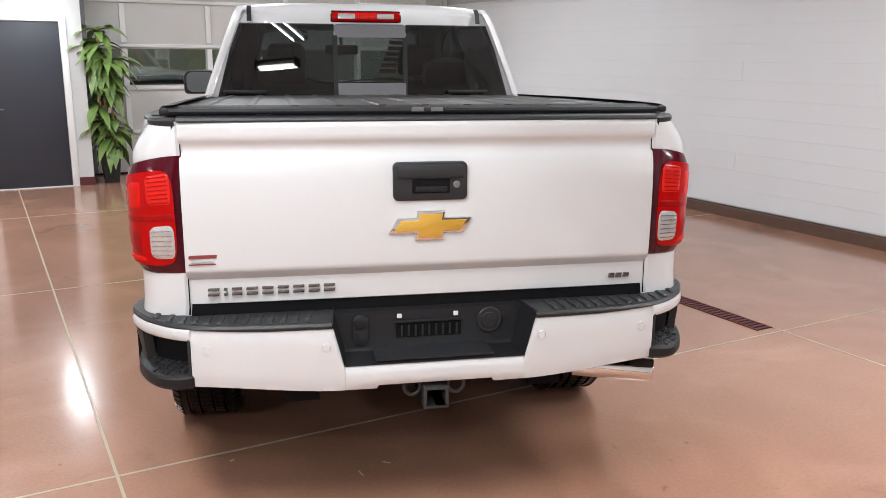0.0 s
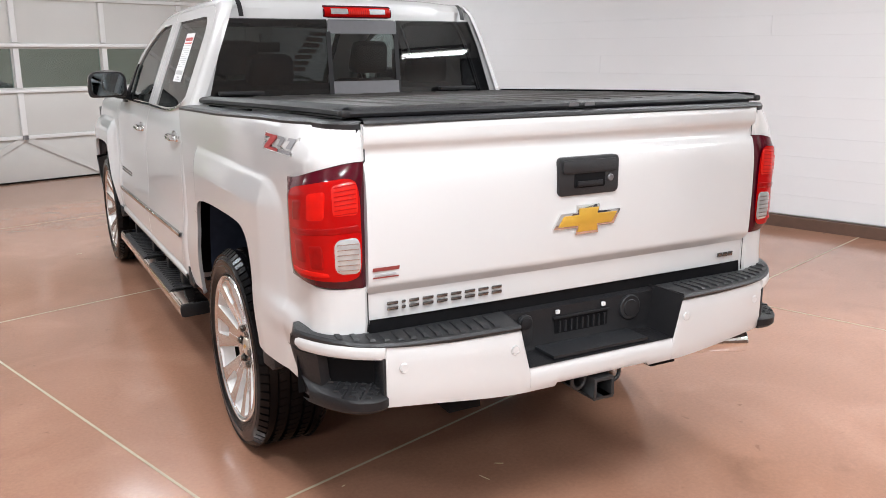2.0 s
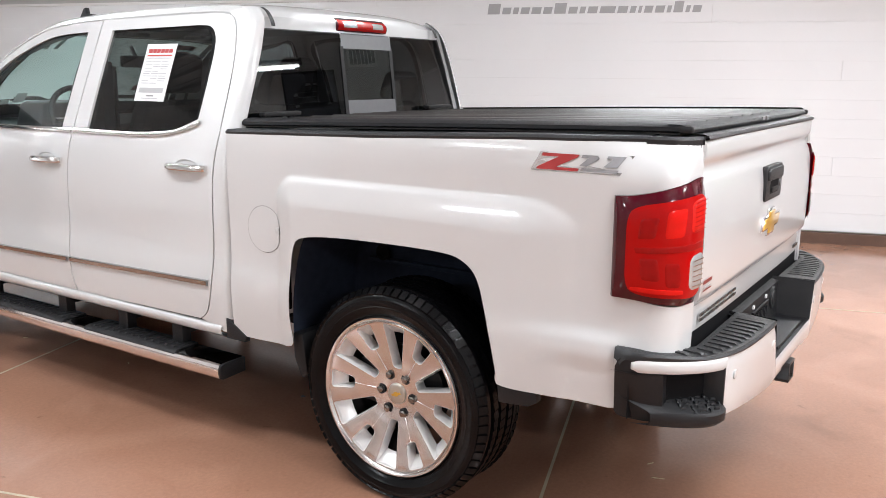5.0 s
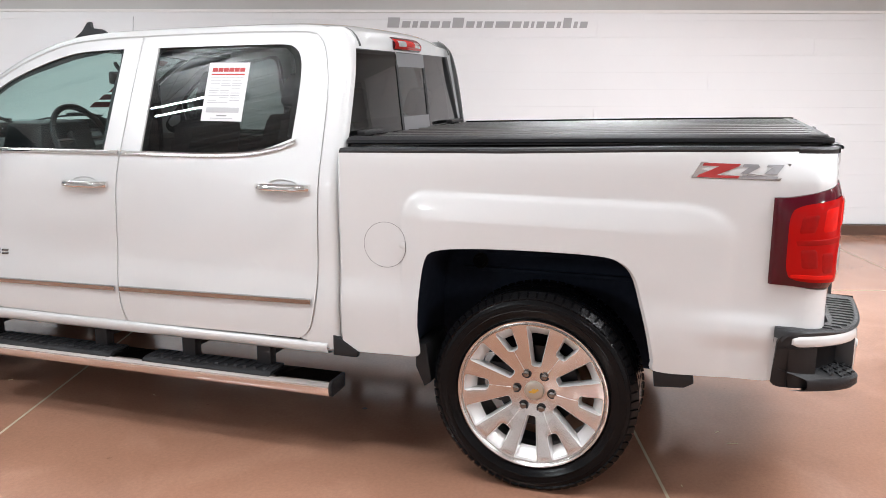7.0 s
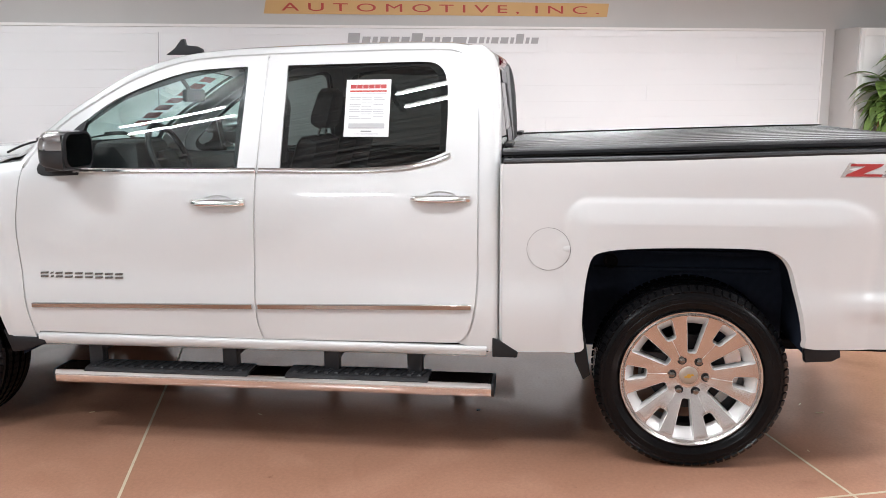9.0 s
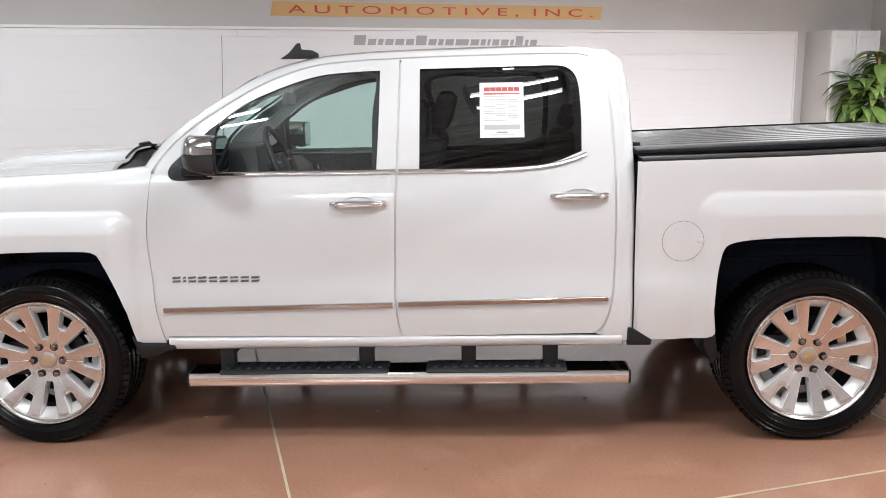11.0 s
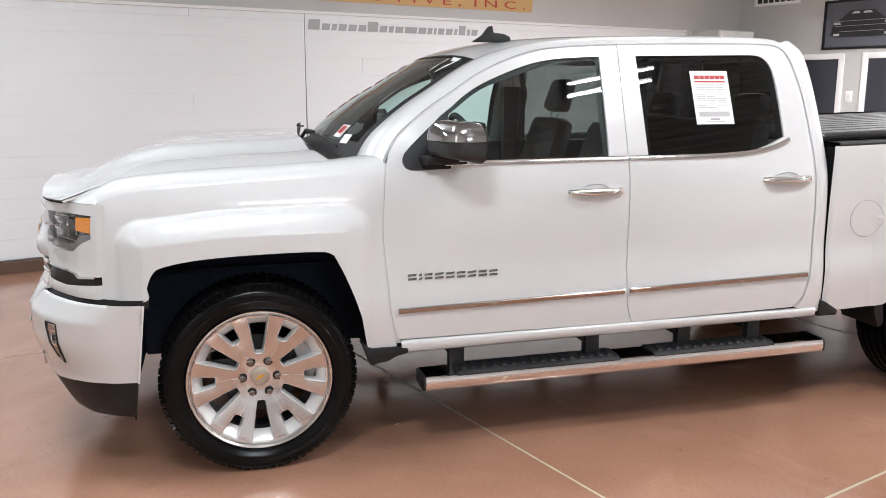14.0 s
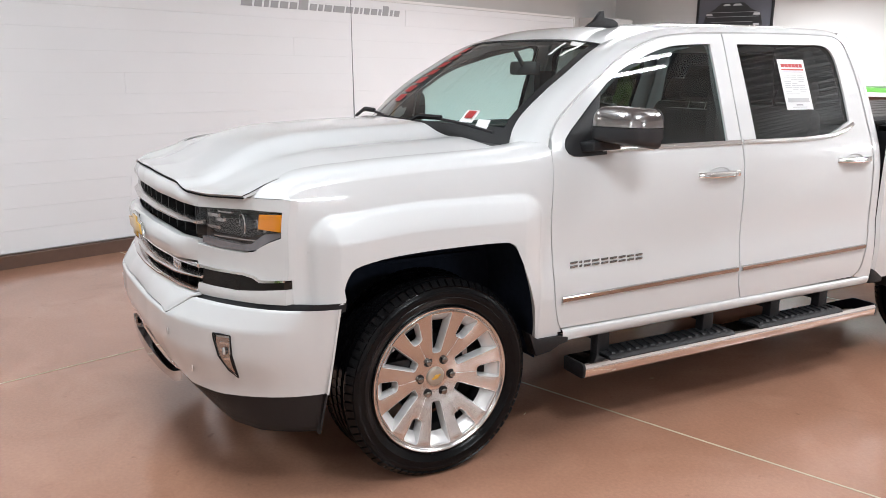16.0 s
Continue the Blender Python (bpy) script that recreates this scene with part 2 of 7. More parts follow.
LAMP_TRAY = material("dark_lamp_tray", (0.03, 0.03, 0.032), 0.5, grain=0.1)
# emission here stands in for light falling on the yard
YARD_GLOW = material("self_lit_yard", (0.17, 0.125, 0.10), 0.9, grain=0.3, scale=1.2, emit=0.8)
PICTURE = material("grey_picture_print", (0.10, 0.105, 0.125), 0.25, grain=0.2, scale=2)
GREEN_CASE = material("green_case", (0.10, 0.32, 0.05), 0.4, grain=0.1, scale=20)
WALL_GREY_LIGHT = material("light_grey_cabinet", (0.50, 0.485, 0.47), 0.6, grain=0.04, scale=3)
WEB_GREY = material("slim_letter_grey", (0.36, 0.36, 0.37), 0.5, grain=0.05)
SIGN_TAN = material("tan_sign_band", (0.58, 0.36, 0.15), 0.55, grain=0.05, scale=4)
SIGN_RED = material("sign_red_letter", (0.42, 0.045, 0.03), 0.5, grain=0.05)
SIGN_DARK = material("dark_sign_letter", (0.05, 0.05, 0.055), 0.5, grain=0.05)


# ---- mesh helpers ----
WORLD_OF = {}


class Build:
    """Collects vertices and faces for one mesh."""

    def __init__(self):
        self.v, self.f = [], []

    def grid(self, rows, wrap=False):
        base, n = len(self.v), len(rows[0])
        for row in rows:
            self.v += [tuple(p) for p in row]
        for i in range(len(rows) - 1):
            for j in range(n if wrap else n - 1):
                k = (j + 1) % n
                self.f.append((base + i * n + j, base + i * n + k, base + (i + 1) * n + k, base + (i + 1) * n + j))
        return self

    def poly(self, pts):
        base = len(self.v)
        self.v += [tuple(p) for p in pts]
        self.f.append(tuple(range(base, base + len(pts))))
        return self

    def box(self, lo, hi, m=None, taper=1.0):
        base = len(self.v)
        cx, cy = (lo[0] + hi[0]) / 2, (lo[1] + hi[1]) / 2
        for z in (lo[2], hi[2]):
            k = taper if z == hi[2] else 1.0
            for x, y in ((lo[0], lo[1]), (hi[0], lo[1]), (hi[0], hi[1]), (lo[0], hi[1])):
                p = Vector((cx + (x - cx) * k, cy + (y - cy) * k, z))
                self.v.append(tuple(m @ p if m else p))
        for q in ((0, 3, 2, 1), (4, 5, 6, 7), (0, 1, 5, 4), (1, 2, 6, 5), (2, 3, 7, 6), (3, 0, 4, 7)):
            self.f.append(tuple(base + k for k in q))
        return self

    def prism(self, outline, way):
        """A flat outline of 3D points, pushed along way."""
        way = Vector(way)
        base, n = len(self.v), len(outline)
        self.v += [tuple(Vector(p)) for p in outline] + [tuple(Vector(p) + way) for p in outline]
        self.f.append(tuple(range(base + n - 1, base - 1, -1)))
        self.f.append(tuple(range(base + n, base + 2 * n)))
        for i in range(n):
            j = (i + 1) % n
            self.f.append((base + i, base + j, base + n + j, base + n + i))
        return self

    def tube(self, path, radius, sides=8, caps=True):
        """A round bar along a path; radius may be a list."""
        path = [Vector(p) for p in path]
        rows = []
        for i, p in enumerate(path):
            way = (path[min(i + 1, len(path) - 1)] - path[max(i - 1, 0)]).normalized()
            a = way.orthogonal().normalized() if i == 0 else (a - way * a.dot(way)).normalized()
            b = way.cross(a)
            r = float(radius[i] if isinstance(radius, (list, tuple)) else radius)
            rows.append([p + r * (math.cos(k * math.tau / sides) * a + math.sin(k * math.tau / sides) * b) for k in range(sides)])
        self.grid(rows, wrap=True)
        if caps:
            self.poly(rows[0][::-1]).poly(rows[-1])
        return self

    def lathe(self, profile, centre, axis="x", n=32, caps=False):
        """Turns a profile of (along, radius) about an axis through centre."""
        c, rows = Vector(centre), []
        for along, r in profile:
            ring = []
            for k in range(n):
                a = k * math.tau / n
                u, w = r * math.cos(a), r * math.sin(a)
                ring.append(c + Vector({"x": (along, u, w), "y": (u, along, w), "z": (u, w, along)}[axis]))
            rows.append(ring)
        self.grid(rows, wrap=True)
        if caps:
            self.poly(rows[0][::-1]).poly(rows[-1])
        return self

    def bm(self, merge=1e-5):
        me = bpy.data.meshes.new("tmp")
        me.from_pydata(self.v, [], self.f)
        out = bmesh.new()
        out.from_mesh(me)
        bpy.data.meshes.remove(me)
        if merge:
            bmesh.ops.remove_doubles(out, verts=out.verts, dist=merge)
        bmesh.ops.recalc_face_normals(out, faces=out.faces)
        return out


def thing(name, at, label, category, group="", kind=""):
    ob = new(name)
    ob.empty_display_size = 0.2
    ob.location = at
    WORLD_OF[ob] = Matrix.Translation(at)
    return tagged(ob, label, category, group, kind)


def part(name, bm, mat, parent=None, label="", smooth=35, bevel=0.0, rim=None):
    """Links a mesh as one object under a thing or a part. rim: the way by which open edges are folded in."""
    if isinstance(bm, Build):
        bm = bm.bm()
    if rim is not None:
        edges = [e for e in bm.edges if e.is_boundary]
        made = bmesh.ops.extrude_edge_only(bm, edges=edges)
        bmesh.ops.translate(bm, verts=[g for g in made["geom"] if isinstance(g, bmesh.types.BMVert)], vec=rim)
        bmesh.ops.recalc_face_normals(bm, faces=bm.faces)
    if bevel:
        sharp = [e for e in bm.edges if len(e.link_faces) == 2 and e.calc_face_angle(0) > radians(50)]
        bmesh.ops.bevel(bm, geom=sharp, offset=bevel, segments=2, affect="EDGES", profile=0.5, clamp_overlap=True)
    me = bpy.data.meshes.new(name)
    bm.to_mesh(me)
    bm.free()
    for mm in mat if isinstance(mat, (list, tuple)) else [mat]:
        me.materials.append(mm)
    me.shade_smooth()
    me.set_sharp_from_angle(angle=radians(smooth))
    ob = new(name, me)
    WORLD_OF[ob] = Matrix.Identity(4)
    if parent:
        ob.parent = parent
        ob.matrix_parent_inverse = WORLD_OF[parent].inverted()
    if label:
        ob["label"] = label
    return ob


def curve_through(pts, n, smooth=True):
    """n + 1 points at even steps of length along a curve through pts."""
    p = [np.array(q, float) for q in pts]
    if smooth and len(p) > 2:
        dense = []
        for i in range(len(p) - 1):
            a, b, c, d = p[max(i - 1, 0)], p[i], p[i + 1], p[min(i + 2, len(p) - 1)]
            for k in range(12):
                t = k / 12
                dense.append(0.5 * (2 * b + (c - a) * t + (2 * a - 5 * b + 4 * c - d) * t**2 + (3 * b - a - 3 * c + d) * t**3))
        p = dense + [p[-1]]
    s = np.r_[0, np.cumsum([np.linalg.norm(b - a) for a, b in zip(p, p[1:])])]
    at = np.linspace(0, s[-1], n + 1)
    q = np.array(p)
    return np.stack([np.interp(at, s, q[:, k]) for k in range(q.shape[1])], 1)


def coons(bottom, top, left, right, nu, nv, smooth=True):
    """A grid between four curves. bottom and top run from left to right, left and right from bottom to top."""
    b, t = curve_through(bottom, nu, smooth), curve_through(top, nu, smooth)
    l, r = curve_through(left, nv, smooth), curve_through(right, nv, smooth)
    out = []
    for i in range(nu + 1):
        u, row = i / nu, []
        for j in range(nv + 1):
            w = j / nv
            row.append((1 - w) * b[i] + w * t[i] + (1 - u) * l[j] + u * r[j] - ((1 - u) * (1 - w) * b[0] + u * (1 - w) * b[-1] + (1 - u) * w * t[0] + u * w * t[-1]))
        out.append(row)
    return out


def between(pairs, nv):
    """Strips between pairs of curves, laid end to end: rows along them, nv steps across."""
    rows = []
    for outer, inner, n in pairs:
        a, b = curve_through(outer, n), curve_through(inner, n)
        part_rows = [[a[i] + (b[i] - a[i]) * j / nv for j in range(nv + 1)] for i in range(n + 1)]
        rows += part_rows if not rows else part_rows[1:]
    return rows


def ease(a, b, x):
    t = min(1.0, max(0.0, (x - a) / (b - a)))
    return t * t * (3 - 2 * t)

# ---- the room ----
V_WALL, U_FRONT, U_DOOR, U_BACK, V_LEFT = 5.45, 9.7, 8.85, -4.3, -7.5
PANEL_TOP, PANEL_LOW = 2.345, 0.115


def rbox(b, v0, v1, u0, u1, z0, z1):
    return b.box((v0, u0, z0), (v1, u1, z1), ROOM)


floor = part("floor", rbox(Build(), V_LEFT, V_WALL + 0.4, U_BACK - 0.3, U_FRONT + 0.3, -0.2, 0.0), FLOOR)
tagged(floor, "glossy red-brown stained concrete floor with sealed joints", "floor", kind="structure")
joints = Build()
for v in (-0.92, 2.85, -4.7):
    rbox(joints, v - 0.006, v + 0.006, U_BACK + 0.01, U_DOOR - 0.01, -0.002, 0.0015)
for u in (0.90, 3.87, 6.85, -2.1):
    rbox(joints, V_LEFT + 0.01, V_WALL - 0.01, u - 0.006, u + 0.006, -0.002, 0.0012)
part("joint", joints, JOINT, floor, "pale filled joints")

ceiling = Build()
rows = []
k, v = 0, V_LEFT
while v < V_WALL + 0.3:
    dz = (0, 0, 0.06, 0.06)[k % 4]
    rows.append([room(v, U_BACK - 0.2, CEIL + dz), room(v, U_FRONT + 0.2, CEIL + dz)])
    v += (0.12, 0.02, 0.05, 0.02)[k % 4]
    k += 1
ceiling.grid(rows)
battens = Build()
for k in range(118):
    v = V_LEFT + 0.1 + 0.109 * k
    rbox(battens, v, v + 0.018, U_BACK, U_FRONT, CEIL - 0.02, CEIL - 0.001)
tagged(part("ceiling", ceiling, CEILING, smooth=10), "grey ribbed metal deck ceiling", "ceiling", kind="structure")
part("seam_rib", battens, RIB_GREY, bpy.data.objects["ceiling"])["kind"] = "stuff"

wall = part("wall_east", rbox(Build(), V_WALL + 0.02, V_WALL + 0.25, U_BACK - 0.2, U_FRONT + 0.3, 0.0, CEIL + 0.1), WALL_GREY)
tagged(wall, "grey painted upper wall over white boards", "wall", kind="structure")
z, k = PANEL_LOW, 0
while z < PANEL_TOP - 0.05:
    top = min(z + 0.18, PANEL_TOP)
    cut = -3.14 + (1.1, 3.4, 6.83, 2.2, 5.0)[k % 5]
    for u0, u1 in ((-3.14, cut), (cut, U_FRONT)):
        bm = rbox(Build(), V_WALL, V_WALL + 0.019, u0 + 0.001, u1 - 0.001, z + 0.0005, top - 0.0005).bm()
        part("board", bm, WALL_PANEL, wall, bevel=0.0)
    z += 0.18
    k += 1
part("top_trim", rbox(Build(), V_WALL - 0.012, V_WALL + 0.02, -3.16, U_FRONT, PANEL_TOP + 0.002, PANEL_TOP + 0.03), TRIM_WHITE, wall)
part("end_trim", rbox(Build(), V_WALL - 0.008, V_WALL + 0.02, -3.165, -3.141, PANEL_LOW, PANEL_TOP), TRIM_WHITE, wall)
part("kerb", rbox(Build(), V_WALL - 0.06, V_WALL + 0.019, -3.16, U_FRONT, 0.0, PANEL_LOW - 0.012), KERB, wall, "brown kerb under the boards")

tagged(part("wall_west", rbox(Build(), V_LEFT - 0.2, V_LEFT, U_BACK - 0.2, U_FRONT + 0.3, 0, CEIL + 0.1), WALL_WHITE), "plain white wall", "wall", kind="structure")
tagged(part("wall_south", rbox(Build(), V_LEFT, V_WALL + 0.02, U_BACK - 0.2, U_BACK, 0, CEIL + 0.1), WALL_GREY), "grey painted wall", "wall", kind="structure")
tagged(part("wall_north", rbox(Build(), V_LEFT, -0.06, U_DOOR, U_DOOR + 0.2, 0, CEIL + 0.1), WALL_WHITE), "white painted wall with a slate door", "wall", kind="structure")
tagged(part("wall_return", rbox(Build(), -0.25, -0.06, U_DOOR + 0.2, U_FRONT + 0.05, 0, CEIL + 0.1), WALL_WHITE), "white painted return wall", "wall", kind="structure")
tagged(part("wall_north_far", rbox(Build(), -0.06, V_WALL + 0.02, U_FRONT + 0.06, U_FRONT + 0.25, 3.0, CEIL + 0.1), WALL_WHITE), "white painted wall over the overhead door", "wall", kind="structure")

# ---- the pickup ----
truck = thing("pickup_truck", (0, 2.92, 0), "pearl white four-door pickup with chrome trim and black bed cover", "pickup truck")
REAR_AXLE, FRONT_AXLE, TYRE_R = 1.213, 4.858, 0.408

PROFILE = [(0.40, 0.925), (0.48, 0.945), (0.54, 0.953), (0.62, 0.957), (0.70, 0.957), (0.76, 0.951), (0.82, 0.943), (0.90, 0.941), (1.0, 0.941), (1.1, 0.937),
           (1.17, 0.930), (1.23, 0.918), (1.28, 0.902), (1.31, 0.890), (1.36, 0.872), (1.5, 0.820), (1.65, 0.762), (1.77, 0.715), (1.82, 0.694), (1.87, 0.67)]
BED_PROFILE = [(0.40, 0.935), (0.55, 0.950), (0.66, 0.957), (0.74, 0.955), (0.82, 0.945), (0.95, 0.945), (1.1, 0.948), (1.22, 0.950), (1.30, 0.952), (1.36, 0.948), (1.39, 0.938), (1.42, 0.92)]


def table(rows, x):
    xs = [r[0] for r in rows]
    return float(np.interp(x, xs, [r[1] for r in rows]))


def soft_table(rows, x, w=0.035):
    return sum(table(rows, x + d * w) * k for d, k in ((-1, 0.15), (-0.5, 0.22), (0, 0.26), (0.5, 0.22), (1, 0.15)))


def fillet_min(a, b):
    """The lesser of two scaled distances, with a rounded corner between their edges."""
    return 1 - math.hypot(1 - a, 1 - b) if a < 1 and b < 1 else min(a, b)


def flare(y, z, y0, y1, top, high, wide0, wide1, tall):
    """The squared bulge over a wheel: a crisp edge, a sloping shoulder and a flat lip."""
    a = fillet_min(fillet_min((y - y0) / wide0, (top - z) / tall), fillet_min((y1 - y) / wide1, (top - z) / tall))
    x = min(1.0, max(0.0, a))
    return high * (0.14 * ease(0, 0.25, x) + 0.86 * (1 - (1 - x) ** 1.3)) * (0.75 + 0.25 * ease(0.5, 0.9, z))


def half_width(y, z):
    """Half the body's width at y along and z up, for cab and front."""
    w = soft_table(PROFILE, z)
    w += flare(y, z, 4.37, 5.40, 1.178 - 0.03 * ease(4.9, 5.4, y), 0.052, 0.12, 0.105, 0.15)
    w += 0.010 * ease(0.5, 0.7, z) * (1 - ease(1.10, 1.28, z)) * ease(4.28, 4.42, y)
    w -= 0.055 * ease(4.0, 4.45, y) * ease(1.25, 1.42, z)
    w -= 0.028 * ease(5.20, 5.55, y)
    return w


def bed_point(s, z, sgn):
    """The bed's skin: s runs along the side and, below 0.30, round the rear corner."""
    w = soft_table(BED_PROFILE, z) + flare(s, z, 0.49, 1.765, 1.243, 0.031, 0.20, 0.10, 0.160) + 0.014 * (1 - ease(0.765, 0.815, z)) * ease(0.66, 0.74, z) * ease(0.26, 0.42, s) * (1 - ease(0.44, 0.70, s))
    w -= 0.05 * ease(1.27, 1.41, z) * (1 - ease(0.25, 0.5, s))
    r, c0 = 0.085, 0.262
    if s >= c0:
        return Vector((sgn * w, s, z))
    arc = c0 - s
    turn = arc / r
    if turn < radians(82):
        return Vector((sgn * max(0.8055, w - r * (1 - math.cos(turn))), c0 - r * math.sin(turn), z))
    rest = arc - r * radians(82)
    a = radians(82)
    return Vector((sgn * max(0.8055, w - r * (1 - math.cos(a)) - rest * math.sin(a)), c0 - r * math.sin(a) - rest * math.cos(a), z))


def outward(d, sgn):
    n = Vector((d.y, -d.x, 0))
    return n if n.dot(Vector((sgn, -1, 0))) > 0 else -n


S_END = 0.262 - 0.085 * radians(82) - 0.071


def skin(rows, sgn, off=0.0):
    return [[Vector((sgn * (half_width(p[0], p[1]) + off), p[0], p[1])) for p in row] for row in rows]


SHOULDER = {}
for sgn in (-1, 1):
    rim = (-sgn * 0.022, 0, 0)
    # front fender: the side with its wheel opening, and the shoulder up to the bonnet
    arch = [(5.29, 0.785), (5.285, 0.83), (5.265, 0.885), (5.225, 0.918), (5.08, 0.942), (4.86, 0.952), (4.62, 0.952), (4.55, 0.94), (4.50, 0.89), (4.465, 0.80), (4.44, 0.72), (4.40, 0.57), (4.385, 0.495)]
    low = [(5.455, 0.785)] + arch + [(4.262, 0.495)]
    b = Build()
    rows = coons(low, [(5.455, 1.175), (5.38, 1.205), (5.2, 1.225), (4.95, 1.24), (4.7, 1.25), (4.5, 1.262), (4.299, 1.285)], [(5.455, 0.785), (5.455, 1.175)], [(4.262, 0.495), (4.28, 0.57), (4.298, 0.66), (4.308, 0.80), (4.321, 0.96), (4.320, 1.06), (4.306, 1.20), (4.299, 1.285)], 120, 84)
    pts = skin(rows, sgn)
    over = [(0.0, 0.0), (-0.018, 0.026), (-0.045, 0.042), (-0.085, 0.050), (-0.118, 0.052)]
    for row in pts:
        e = row[-1].copy()
        k = 1.0
        row += [e + Vector((sgn * dx * (0.6 + 0.4 * k), 0, dz * k)) for dx, dz in over[1:]]
    SHOULDER[sgn] = [p.copy() for p in pts[0][-5:]]
    b.grid(pts)
    fender = part("front_fender", b, PAINT, truck, rim=rim)
    # doors
    f_low = coons([(4.25, 0.53), (3.132, 0.525)], [(4.292, 1.295), (3.152, 1.295)], [(4.25, 0.53), (4.270, 0.57), (4.288, 0.66), (4.299, 0.80), (4.314, 0.96), (4.314, 1.06), (4.299, 1.25), (4.292, 1.295)],
                  [(3.132, 0.525), (3.155, 0.60), (3.163, 0.70), (3.165, 0.79), (3.159, 1.05), (3.152, 1.295)], 24, 34)
    door = part("front_door", Build().grid(skin(f_low, sgn)), PAINT, truck, rim=rim)
    ring = between([([(4.289, 1.288), (4.270, 1.345)], [(4.03, 1.288), (4.03, 1.485)], 5),
                    ([(4.270, 1.345), (4.205, 1.425), (4.083, 1.521), (3.983, 1.584), (3.79, 1.697), (3.568, 1.776), (3.36, 1.803), (3.136, 1.813)], [(4.03, 1.485), (3.985, 1.532), (3.852, 1.622), (3.657, 1.702), (3.53, 1.738), (3.449, 1.750), (3.33, 1.758), (3.228, 1.762)], 34),
                    ([(3.136, 1.813), (3.144, 1.57), (3.152, 1.288)], [(3.228, 1.762), (3.232, 1.55), (3.242, 1.288)], 12)], 5)
    part("door_frame", Build().grid(skin(ring, sgn, -0.0008)), PAINT, door, rim=rim)
    r_low = coons([(3.122, 0.525), (2.235, 0.535)], [(3.144, 1.295), (2.143, 1.295)], [(3.122, 0.525), (3.147, 0.60), (3.155, 0.70), (3.157, 0.79), (3.151, 1.05), (3.144, 1.295)],
                  [(2.235, 0.535), (2.185, 0.58), (2.155, 0.70), (2.145, 0.83), (2.143, 1.04), (2.143, 1.295)], 22, 34)
    door2 = part("rear_door", Build().grid(skin(r_low, sgn)), PAINT, truck, rim=rim)
    win2 = [(2.29, 1.380), (2.287, 1.55), (2.298, 1.70), (2.345, 1.765), (2.43, 1.776)]
    ring = between([([(2.143, 1.288), (2.144, 1.33), (2.145, 1.37)], [(2.85, 1.288), (2.48, 1.318), (2.29, 1.380)], 10),
                    ([(2.145, 1.37), (2.152, 1.55), (2.172, 1.68), (2.21, 1.785), (2.27, 1.820), (2.43, 1.826)], win2, 20),
                    ([(2.43, 1.826), (3.127, 1.815)], [(2.43, 1.776), (3.04, 1.766)], 14),
                    ([(3.127, 1.815), (3.144, 1.288)], [(3.04, 1.766), (3.042, 1.288)], 12)], 5)
    part("door_frame", Build().grid(skin(ring, sgn, -0.0008)), PAINT, door2, rim=rim)
    # glass
    g1 = coons([(4.032, 1.28), (3.24, 1.28)], [(4.032, 1.490), (3.985, 1.538), (3.852, 1.628), (3.657, 1.708), (3.53, 1.744), (3.37, 1.762), (3.226, 1.767)], [(4.032, 1.28), (4.032, 1.490)], [(3.24, 1.28), (3.226, 1.765)], 20, 10)
    pane = part("window_glass", Build().grid(skin(g1, sgn, -0.012)), GLASS_FRONT, door, "clear green-tinted glass")
    pane.visible_shadow = False
    g2 = coons([(3.045, 1.28), (2.283, 1.28)], [(3.045, 1.77), (2.43, 1.78), (2.34, 1.77), (2.293, 1.70)], [(3.045, 1.28), (3.045, 1.77)], [(2.283, 1.28), (2.283, 1.55), (2.293, 1.70)], 20, 10)
    pane = part("window_glass", Build().grid(skin(g2, sgn, -0.012)), GLASS_REAR, door2, "dark privacy glass")
    pane.visible_shadow = False
    for owner, pts in ((door, [(4.020, 1.30), (4.020, 1.475), (3.975, 1.524), (3.847, 1.614), (3.654, 1.695), (3.53, 1.731), (3.37, 1.751), (3.232, 1.757), (3.240, 1.55), (3.246, 1.30)]), (door2, [(2.30, 1.375), (2.297, 1.55), (2.308, 1.69), (2.35, 1.755), (2.43, 1.768), (3.035, 1.758), (3.036, 1.55), (3.036, 1.30)])):
        c = curve_through(pts, 60)
        mid = c.mean(0)
        g = []
        for y, z in c:
            d = np.array([mid[0] - y, mid[1] - z]) / math.hypot(mid[0] - y, mid[1] - z)
            g.append([Vector((sgn * (half_width(y + d[0] * k, z + d[1] * k) - 0.015), y + d[0] * k, z + d[1] * k)) for k in (-0.012, 0.024)])
        part("window_seal", Build().grid(g), BLACK_PLASTIC, owner)
    g = [[Vector((sgn * (half_width(y, z) - 0.008), y, z + dz)) for dz in (-0.013, 0.013)] for y, z in curve_through([(4.294, 1.31), (4.276, 1.345), (4.209, 1.428), (4.087, 1.525), (3.987, 1.588), (3.793, 1.701), (3.571, 1.781), (3.36, 1.808), (3.13, 1.818), (2.45, 1.830), (2.27, 1.825)], 50)]
    part("door_jamb", Build().grid(g), PAINT, truck)
